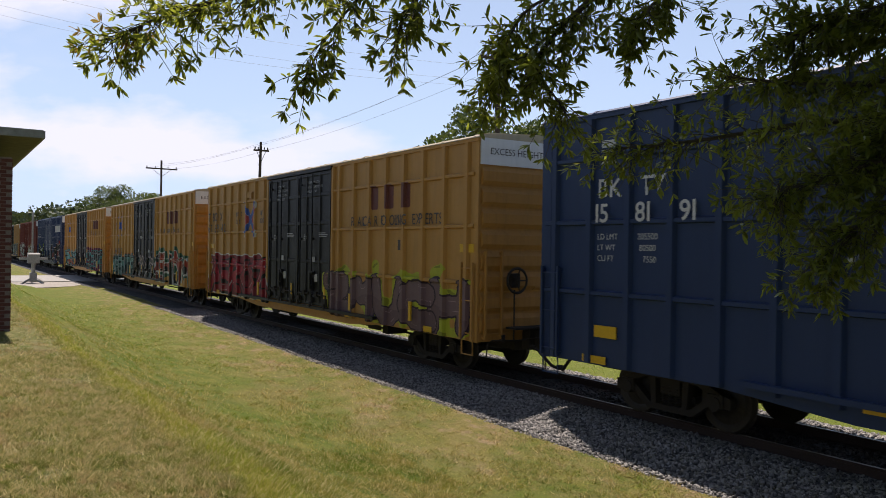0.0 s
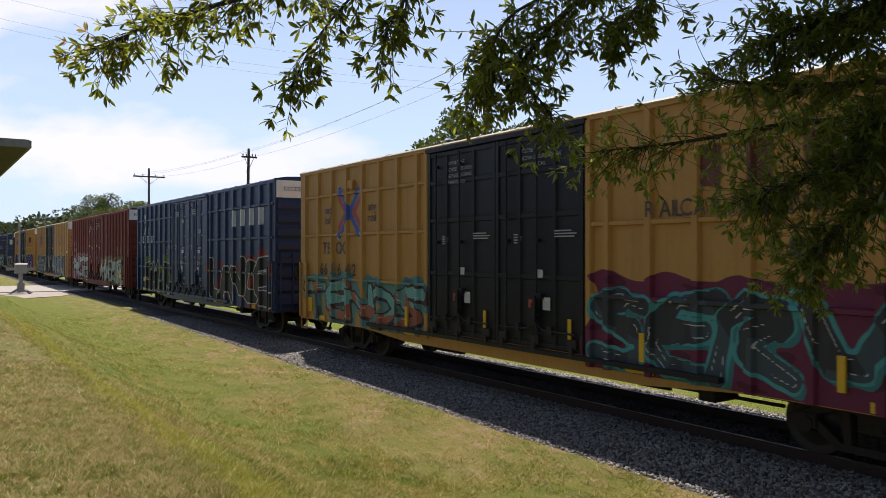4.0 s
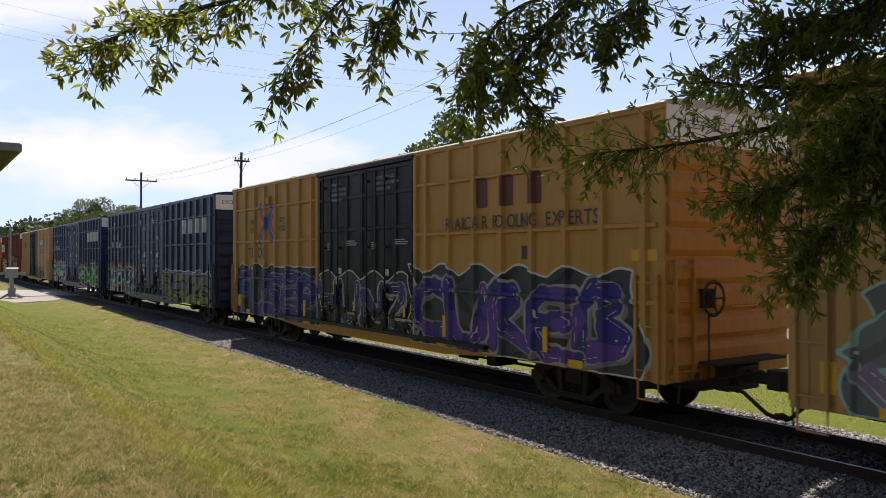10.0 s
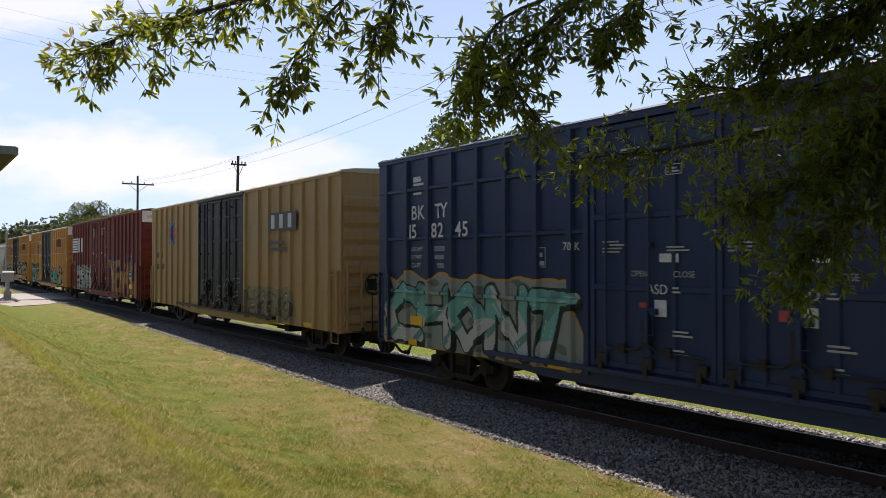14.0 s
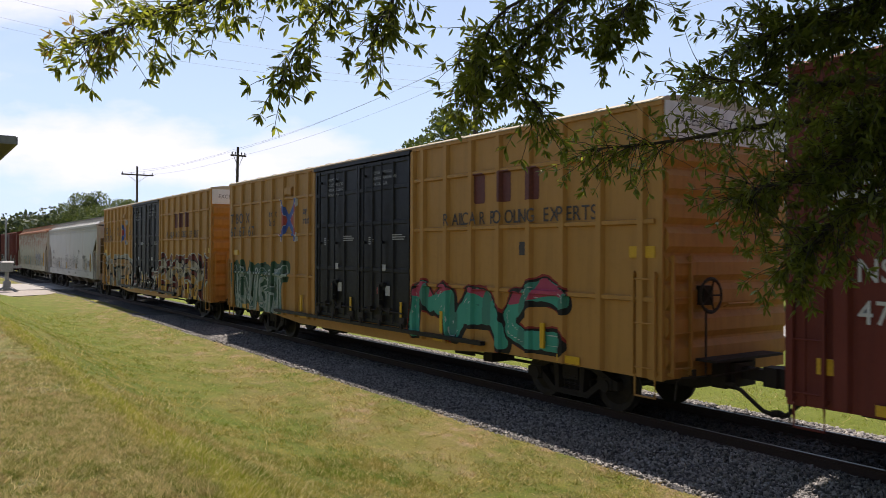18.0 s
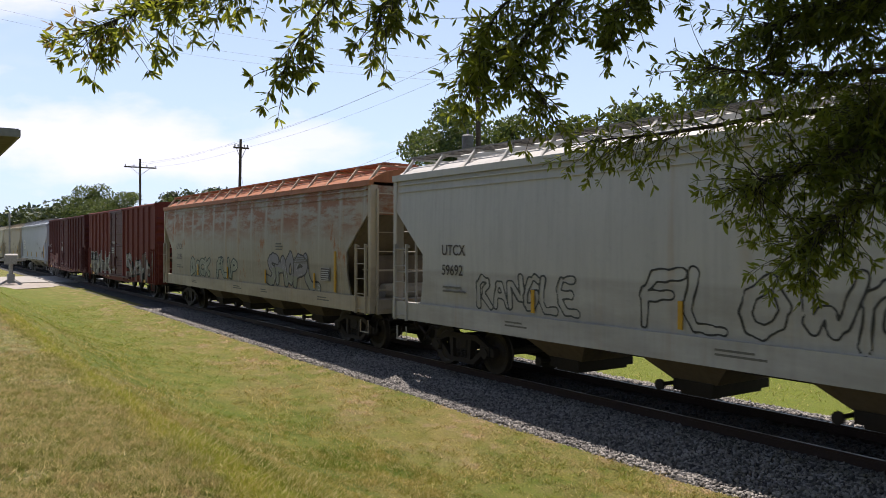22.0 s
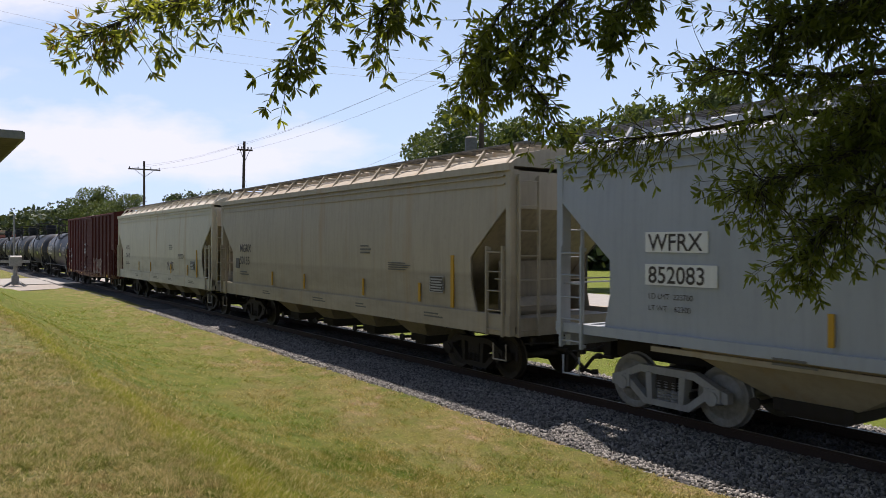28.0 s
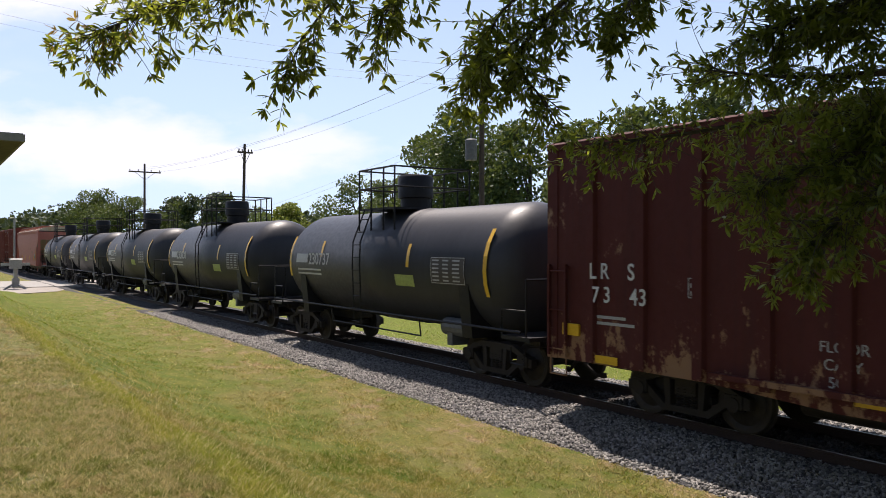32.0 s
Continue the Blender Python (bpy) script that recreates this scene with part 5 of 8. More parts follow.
def yellow_box(i, nums, tags, body=None, label=None, style="grid", name="boxcar", high=False):
    body = body or YELLOW
    right = -13.14 - (i - 1) * 21.1
    car, h, dw, relief, xb, zb = boxcar(name, label or "yellow steel box car with black plug doors and graffiti", right, body, 2, style, door_mat=BLACK,
                                        roof=ROOF_TAN, end=YELLOW_END if body is YELLOW else body)
    lx, mx, mz = (5.12, 0.33, 3.70) if high else (3.15, 1.5, 2.72)
    cross_logo(car, -h + lx, 3.68 if high else 3.82, 1.25 if high else 1.42, relief, xb, zb)
    for k, (wa, wb) in enumerate((("next", "any"), ("load", "road"))):
        letters_over(wa, 0.32, LETTER_DARK, car, -h + lx - 1.50, 3.82 - k * 0.28, relief, bold=0.006, gap=0.05)
        letters_over(wb, 0.32, LETTER_DARK, car, -h + lx + 1.02, 3.82 - k * 0.28, relief, bold=0.006, gap=0.05)
    letters_over("TB", 0.46, LETTER_DARK, car, -h + mx, mz, relief)
    letters_over("OX", 0.46, LETTER_DARK, car, -h + mx + 0.84, mz, relief)
    for k, nn in enumerate(nums):
        letters_over(nn, 0.46, LETTER_DARK, car, -h + mx - (0.0 if high else 0.15) + k * 0.84, mz - (0.45 if high else 0.58), relief)
    blocks(car, -h + 14.25, 3.72, 3, 0.80, 0.60, LETTER_MAROON, relief, xb, zb)
    letters_over("Railcar pooling Experts" if i == 2 else "RAILCAR POOLING EXPERTS", 0.36, LETTER_DARK, car, -h + 13.35, 3.31, relief, bold=0.004, gap=0.07, squeeze=0.92)
    for x in (-dw + 0.45, 0.45):
        data_lines(car, x + 0.37, 4.62, ["IMPORTANT", "CLOSE THIS DOOR", "BEFORE CLOSING", "MAIN DOOR"] if x < 0 else ["CLOSE AND LOCK", "BOTH DOORS BEFORE", "MOVING CAR"], 0.105, LETTER_DIM, 1.3, y=-1.676)
        bars(car, x + 1.28, 3.15, 0.62, 3, 0.03, LETTER_DIM, y=-1.690)
        bars(car, x + 0.12, 3.10, 0.26, 4, 0.03, LETTER_DIM, y=-1.672)
        part("placard", Mesh().box(x + 0.75, x + 0.95, -1.676, -1.670, 2.30, 2.45), LETTER, car)
        part("placard", Mesh().box(x + 0.95, x + 1.15, -1.676, -1.670, 1.72, 1.95), LETTER, car)
        part("placard", Mesh().box(x + 0.55, x + 0.72, -1.676, -1.670, 1.74, 1.90), SIGN_RED, car, "small red placard")
        part("lock_stripe", Mesh().box(x + 1.62, x + 1.70, -1.690, -1.671, 1.15, 1.6), YELLOW_STRIP, car)
    part("vent_box", Mesh().box(-h + lx - 0.4, -h + lx + 0.3, -1.66, -1.60, 4.45, 4.66).box(-h + lx + 0.18, -h + lx + 0.32, -1.70, -1.60, 4.40, 4.62), body, car)
    part("placard", Mesh().box(h - 0.63, h - 0.12, -1.632, -1.600, 2.68, 2.86), YELLOW_STRIP, car, "yellow warning placard")
    part("placard", Mesh().box(-h + 15.72, -h + 16.0, -1.612, -1.600, 2.70, 2.95), LETTER_DARK, car)
    part("placard", Mesh().box(-h + 0.33, -h + 0.85, -1.632, -1.600, 2.62, 2.80) if high else Mesh().box(-h + 0.4, -h + 0.8, -1.632, -1.600, 1.05, 1.45), YELLOW_STRIP, car, "yellow warning placard")
    for x in (-dw - 0.9, dw + 1.3, h - 2.6):
        part("reflector", Mesh().box(x - 0.05, x + 0.05, -1.70, -1.66, 1.05, 1.5), YELLOW_STRIP, car, "yellow reflective strip")
    for t in tags:
        tag_paint(car, relief, xb, zb, *t)
    return car
# consist, first car to last
def blue_box(right, label, marks, nums, tags, body, gatx=True, top=5.1):
    car, h, dw, relief, xb, zb = boxcar("boxcar", label, right, body, 2, "grid", roof=body, end=body, top=top)
    letters_over(marks[0], 0.44, LETTER, car, -h + 1.45, 3.66, relief)
    letters_over(marks[1], 0.44, LETTER, car, -h + 2.38, 3.66, relief)
    for k, nn in enumerate(nums):
        letters_over(nn, 0.44, LETTER, car, -h + 1.45 + k * 0.884, 3.24, relief)
    data_lines(car, -h + 1.42, 2.95, ["LD LMT", "LT WT", "CU FT"], 0.14, LETTER, 1.3)
    data_lines(car, -h + 2.32, 2.95, ["205500", " 80500", "   7550"], 0.14, LETTER, 1.3)
    bars(car, -h + 1.5, 4.55, 0.45, 4, 0.06, LETTER)
    letters_over("70K", 0.20, LETTER, car, -dw - 0.62, 2.92, relief, bold=0.006, gap=0.05)
    stencil_frame(car, -dw - 1.42, 2.62, 0.26, 0.36, -1.612, 2)
    for zz in (4.60, 4.52, 4.44):
        bars(car, -h + 1.5, zz, 0.4, 1, 0.05, LETTER)
    if gatx:
        blocks(car, -h + 14.86, 3.68, 4, 0.90, 0.58, LETTER, relief, xb, zb)
    for x in (-dw + 0.6, 0.5):
        bars(car, x + 0.1, 4.50, 0.6, 3, 0.045, LETTER_DIM, y=-1.690)
        bars(car, x - 0.3, 3.05, 0.5, 4, 0.032, LETTER_DIM, y=-1.690)
        bars(car, x + 1.0, 2.95, 0.45, 2, 0.03, LETTER_DIM, y=-1.690)
        part("placard", Mesh().box(x + 0.45, x + 0.6, -1.676, -1.670, 1.95, 2.1), SIGN_RED, car, "small red placard")
        part("placard", Mesh().box(x + 0.85, x + 1.2, -1.676, -1.670, 2.72, 2.85), LETTER, car)
        part("placard", Mesh().box(x + 0.75, x + 0.98, -1.676, -1.670, 1.90, 2.15), LETTER, car)
        words("ASD", 0.21, LETTER, car, x + 0.62, -1.690, 2.24)
        words("OPEN", 0.13, LETTER_DIM, car, x + 0.30, -1.690, 2.50)
        words("CLOSE", 0.13, LETTER_DIM, car, x + 1.12, -1.690, 2.50)
        stencil_frame(car, x + 0.98, 4.02 - 0.5 * (x > 0), 0.30, 0.16, -1.690, 2)
        for zz, ww in ((2.34, 0.16), (1.70, 0.4), (1.42, 0.3)):
            bars(car, x + 1.10, zz, ww, 2, 0.035, LETTER_DIM, y=-1.690)
    part("placard", Mesh().box(-h + 1.4, -h + 1.9, -1.63, -1.6, 1.3, 1.5), YELLOW_STRIP, car, "yellow placard board")
    for t in tags:
        tag_paint(car, relief, xb, zb, *t)
    return car


# x0, x1, z0, z1, strokes, seed, cloud, edge, fill, accent
blue_box(7.96, "dark blue steel box car with white lettering", ("BK", "TY"), ("15", "81", "91"), [], BLUE, gatx=False)
yellow_box(1, ("67", "69", "42"), high=True, tags=[(-9.0, -2.7, 0.9, 2.25, "AEROZ", 11, (0.20, 0.012, 0.025), (0.014, 0.012, 0.012), (0.34, 0.022, 0.04), (0.24, 0.015, 0.03), (0.5, 0.5, 0.48), "wk"),
                                   (2.3, 9.1, 0.80, 2.10, "ZMUCH", 12, (0.34, 0.36, 0.03), (0.035, 0.018, 0.030), (0.145, 0.090, 0.100), (0.115, 0.068, 0.080), None, "b")])
yellow_box(2, ("66", "42", "07"), [(-8.2, -2.5, 0.86, 2.0, "DENTE", 21, (0.055, 0.10, 0.095), (0.02, 0.04, 0.04), (0.13, 0.26, 0.25), (0.07, 0.13, 0.14), (0.33, 0.10, 0.045)),
                                   (2.7, 8.8, 0.85, 2.4, "EHOM", 22, (0.03, 0.09, 0.06), (0.5, 0.5, 0.48), (0.30, 0.05, 0.03), (0.02, 0.02, 0.02)), (-2.2, 2.2, 0.95, 2.1, "KOS", 23, None, (0.30, 0.24, 0.24), (0.045, 0.030, 0.030), (0.03, 0.06, 0.06))])
yellow_box(3, ("66", "86", "42"), [(-9.0, -2.7, 0.9, 2.0, "TENDS", 31, (0.08, 0.20, 0.20), (0.05, 0.03, 0.03), (0.13, 0.34, 0.32), (0.30, 0.10, 0.06)), (2.6, 8.9, 0.85, 2.25, "SERVE", 32, (0.13, 0.02, 0.05), (0.06, 0.27, 0.27), (0.035, 0.035, 0.04), (0.05, 0.07, 0.08), None, "w")])
blue_box(-13.14 - 3 * 21.1, "dark blue steel box car with black and white graffiti", ("LR", "S"), ("13", "73", "07"),
         [(-7.6, -2.9, 0.9, 2.35, "SHUR", 41, (0.095, 0.15, 0.035), (0.45, 0.45, 0.43), (0.010, 0.010, 0.010), (0.014, 0.014, 0.015), None, "b"), (2.9, 9.0, 0.9, 2.6, "LANCE", 42, (0.20, 0.020, 0.020), (0.45, 0.45, 0.43), (0.012, 0.012, 0.012), (0.02, 0.02, 0.02), None, "b")], BLUE)


NUMBER_PATCH = plain("black_patch", (0.012, 0.012, 0.013, 1), 0.6, 0, 20, 0.2, 0)


def dimension_table(car, h):
    """Columns of car dimensions over a framed black panel and a yellow placard."""
    part("stencil_panel", Mesh().box(h - 2.14, h - 1.60, -1.688, -1.6, 1.78, 2.16), NUMBER_PATCH, car, "small black data panel")
    stencil_frame(car, h - 2.16, 1.76, 0.58, 0.42, -1.692, 2)
    part("placard", Mesh().box(h - 2.16, h - 1.58, -1.690, -1.6, 1.30, 1.52), YELLOW_STRIP, car, "yellow warning placard")
    for k in range(2):
        bars(car, h - 3.02 + 0.62 * k, 3.02, 0.16, 6, 0.05, LETTER_DIM)
        bars(car, h - 2.74 + 0.62 * k, 3.02, 0.16, 6, 0.05, LETTER_DIM)


def brown_box(right, label, L, top, door, marks, nums, tags, body=None, white_end=True, single=False, mpos=(0.87, 3.22, 2.78, 0.0), msize=0.40, gap=0.845):
    body = body or BROWN
    car, h, dw, relief, xb, zb = boxcar("boxcar", label, right, body, 2, "post", roof=body, end=body, L=L, top=top, white_end=white_end, single=single, door_w=door, door_mat=DOOR_BROWN if marks == "ALM" else None)
    if marks:
        # one group of letters to each bay between the posts
        for row, zz, dx in ((marks, mpos[1], 0.0), (nums, mpos[2], mpos[3])):
            for k, chunk in enumerate(row.split(" ")):
                letters_over(chunk, msize, LETTER, car, -h + mpos[0] + dx + k * gap, zz, relief, squeeze=0.9)
    if marks == "ALM":
        for xa, xe in ((0.95, 1.95), (2.05, 3.15)):
            sheet("number_patch", lambda X, Z: np.maximum(np.abs(X + h - (xa + xe) / 2) - (xe - xa) / 2, np.abs(Z - 1.93) - 0.22), -h + xa - 0.1, -h + xe + 0.1, 1.6, 2.3, relief, xb, zb, 0.0135, NUMBER_PATCH, car, 0.06)
    if not single:
        for x in (-dw + 0.55, 0.5):
            data_lines(car, x - 0.02, 4.52, ["IMPORTANT", "CLOSE THIS DOOR", "BEFORE CLOSING", "MAIN DOOR"] if x < 0 else ["CLOSE AND LOCK", "BOTH DOORS BEFORE", "MOVING CAR"], 0.115, LETTER, 1.3, y=-1.690)
            bars(car, x + 0.9, 3.05, 0.4, 2, 0.04, LETTER_DIM, y=-1.690)
            part("placard", Mesh().box(x + 0.02, x + 0.22, -1.694, -1.672, 3.10, 3.20), LETTER, car)
            part("placard", Mesh().box(x + 0.62, x + 0.78, -1.694, -1.672, 2.02, 2.26), LETTER, car)
            bars(car, x + 0.40, 2.48, 0.30, 2, 0.04, LETTER, y=-1.690)
            bars(car, x + 1.05, 1.75, 0.35, 3, 0.03, LETTER_DIM, y=-1.690)
    else:
        for k, tx in enumerate(("FLOOR", "CAPY", "50K") if body is RED_FLAKE else ()):
            words(tx, 0.20, LETTER_DIM, car, -h + 5.05 + 0.06 * k, -1.606, 1.46 - 0.22 * k)
        if body is RED_FLAKE:
            stencil_frame(car, -h + 3.05, 2.02, 0.28, 0.30, -1.612, 2)
            bars(car, -h + 1.2, 1.62, 0.9, 2, 0.06, LETTER_DIM)
        stencil_frame(car, -dw + 0.28, 2.72, 0.95, 0.12, -1.652, 1)
        stencil_frame(car, -dw + 0.28, 2.18, 0.62, 0.34, -1.652, 3)
        stencil_frame(car, -dw + 0.30, 1.22, 0.85, 0.12, -1.652, 1)
        part("plate", Mesh().box(-dw - 0.42, -dw - 0.18, -1.612, -1.600, 2.1, 2.38), WHITE_PAINT, car, "small white plate")
    part("placard", Mesh().box(-h + 0.4, -h + 0.8, -1.64, -1.6, 1.25, 1.45), YELLOW_STRIP, car, "yellow placard board")
    if single:
        for k in range(2):
            bars(car, h - 2.3 + 0.5 * k, 2.3, 0.14, 3, 0.05, LETTER_DIM)
    else:
        dimension_table(car, h)
    for t in tags:
        tag_paint(car, relief, xb, zb, *t)
    return car, h, dw


INK = (0.015, 0.015, 0.015)
brown_box(-13.14 - 4 * 21.1, "dark brown steel box car with white graffiti and plug doors", 19.05, 5.1, 2.45, "SM W", "608 042",
          [(-8.6, -3.0, 0.9, 2.5, "PKCSE", 51, (0.24, 0.12, 0.125), (0.012, 0.035, 0.025), (0.46, 0.46, 0.43), (0.30, 0.33, 0.30), None, "s"), (2.0, 8.0, 0.9, 2.35, "MUERTE", 52, (0.20, 0.11, 0.06), (0.02, 0.03, 0.025), (0.46, 0.47, 0.43), (0.30, 0.35, 0.30), None, "s")])
yellow_box(6, ("66", "78", "08"), [(-8.6, -2.4, 0.86, 2.25, "EVAR", 61, (0.105, 0.112, 0.12), (0.24, 0.42, 0.38), (0.14, 0.145, 0.155), (0.20, 0.16, 0.23), (0.24, 0.42, 0.38), "w"),
                                   (-2.4, 2.4, 0.95, 2.2, "DVN", 63, (0.07, 0.075, 0.08), (0.22, 0.38, 0.35), (0.10, 0.105, 0.11), (0.16, 0.03, 0.04), None, "w"),
                                   (2.45, 8.3, 0.86, 2.3, "RGPI", 62, (0.105, 0.112, 0.12), (0.24, 0.42, 0.38), (0.15, 0.16, 0.17), (0.20, 0.16, 0.23), (0.24, 0.42, 0.38), "w")], YELLOW_MID, style="post")
yellow_box(7, ("66", "36", "81"), [(-9.1, -2.5, 0.86, 2.3, "FUSEP", 71, (0.035, 0.05, 0.055), (0.20, 0.18, 0.30), (0.028, 0.03, 0.17), (0.07, 0.04, 0.18), (0.5, 0.48, 0.45), "w"),
                                   (2.5, 9.0, 0.86, 2.35, "CUREB", 72, (0.045, 0.05, 0.055), (0.3, 0.27, 0.26), (0.035, 0.03, 0.19), (0.10, 0.05, 0.22), (0.5, 0.48, 0.45), "w"), (-2.4, 2.4, 0.95, 2.15, "HUNZ", 73, (0.022, 0.032, 0.034), (0.35, 0.33, 0.3), (0.03, 0.03, 0.15), (0.03, 0.03, 0.05), (0.4, 0.4, 0.38), "w")])
blue_box(-13.14 - 7 * 21.1, "dark blue steel box car with lime and lilac graffiti", ("LR", "S"), ("13", "75", "69"),
         [(-9.0, -2.8, 0.86, 2.3, "HAPNER", 81, (0.22, 0.10, 0.045), (0.42, 0.44, 0.44), (0.022, 0.05, 0.13), (0.04, 0.20, 0.23)),
          (2.4, 9.3, 0.86, 2.0, "DEMZS", 82, (0.165, 0.145, 0.215), INK, (0.165, 0.145, 0.215), (0.17, 0.22, 0.075), (0.5, 0.5, 0.5), "wgk")], BLUE_DEEP)
blue_box(-13.14 - 8 * 21.1, "dark blue steel box car with green and orange graffiti", ("BK", "TY"), ("15", "82", "45"),
         [(-9.0, -2.9, 0.86, 2.25, "CHONT", 91, (0.20, 0.22, 0.20), (0.015, 0.03, 0.03), (0.12, 0.30, 0.27), (0.36, 0.36, 0.34), (0.40, 0.20, 0.03), "wsk"),
          (2.7, 8.8, 0.86, 2.3, "COVER", 92, (0.09, 0.045, 0.20), (0.45, 0.47, 0.44), (0.035, 0.17, 0.04), (0.10, 0.28, 0.07), (0.28, 0.03, 0.06))], BLUE_DEEP)


def old_yellow():
    car, h, dw, relief, xb, zb = boxcar("boxcar", "faded pale yellow ribbed box car with dark doors", -13.14 - 9 * 21.1, YELLOW_OLD, 2, "post", door_mat=BLACK, roof=ROOF_TAN, end=YELLOW_OLD, white_end=False)
    part("emblem_panel", Mesh().box(dw + 2.3, dw + 4.4, -1.69, -1.676, 3.65, 4.2), LETTER_DARK, car, "black emblem panel")
    blocks(car, dw + 2.45, 3.72, 3, 0.64, 0.42, LETTER, y=-1.688)
    bars(car, dw + 2.3, 3.3, 1.6, 2, 0.12, LETTER_DARK, y=-1.68)
    bars(car, -h + 0.7, 3.0, 1.5, 2, 0.3, LETTER_DARK)
    cross_logo(car, -h + 3.2, 3.9, 1.0, relief, xb, zb)
    tag_paint(car, relief, xb, zb, -2.2, 2.2, 0.95, 2.1, "SWAGE", 101, None, (0.17, 0.16, 0.15), (0.02, 0.02, 0.022), (0.02, 0.02, 0.02), None, "o")
    tag_paint(car, relief, xb, zb, 2.6, 6.4, 0.9, 1.75, "HOBO", 102, (0.215, 0.165, 0.095), (0.10, 0.075, 0.05), (0.19, 0.145, 0.09), (0.17, 0.13, 0.08), None, "w")


old_yellow()
ns, nsh, nsd = brown_box(-13.14 - 10 * 21.1, "dark brown steel box car with a white emblem and graffiti", 19.05, 5.18, 2.45, "NS", "47 12 53",
                         [(-7.3, -2.7, 0.86, 2.2, "PEPES", 111, (0.26, 0.25, 0.24), INK, (0.42, 0.42, 0.40), (0.33, 0.33, 0.31), (0.42, 0.42, 0.40), "w"), (2.6, 8.4, 0.9, 2.7, "YEWAN", 112, (0.050, 0.022, 0.075), (0.20, 0.025, 0.03), (0.36, 0.20, 0.05), (0.32, 0.14, 0.03), None, "k")], mpos=(0.90, 2.42, 1.92, 0.0))
for k in range(6):
    part("emblem_bar", Mesh().box(-nsh + 0.58 + 0.01 * k, -nsh + 2.45, -1.685, -1.600, 3.25 + k * 0.165, 3.35 + k * 0.165), LETTER, ns)
blocks(ns, -nsh + 2.60, 3.25, 2, 1.02, 0.92, LETTER, y=-1.675)
yellow_box(12, ("67", "67", "67"), [(-8.9, -4.6, 0.86, 2.2, "KNIGHT", 121, (0.02, 0.07, 0.04), (0.30, 0.36, 0.34), (0.03, 0.09, 0.06), (0.14, 0.22, 0.2)),
                                    (2.5, 7.4, 0.86, 2.3, "MAC", 122, None, INK, (0.045, 0.30, 0.22), (0.38, 0.06, 0.11), (0.25, 0.03, 0.025), "t")], high=True)
yellow_box(13, ("63", "20", "01"), [(-9.1, -2.6, 0.86, 2.3, "WNTER", 131, (0.30, 0.29, 0.255), INK, (0.34, 0.23, 0.13), (0.40, 0.20, 0.06), (0.40, 0.42, 0.38), "k"),
                                    (2.5, 8.9, 0.86, 2.4, "CASKSM", 132, (0.13, 0.025, 0.02), INK, (0.36, 0.31, 0.23), (0.42, 0.22, 0.05), (0.40, 0.44, 0.40), "k"), (-2.3, 2.3, 0.95, 1.8, "AIMT", 133, None, (0.40, 0.40, 0.38), (0.22, 0.12, 0.05), (0.16, 0.03, 0.03))], high=True)


# ---- covered hoppers ----
FADED = plain("faded_lettering", (0.12, 0.115, 0.10, 1), 0.7, 0, 20, 0.2, 0)

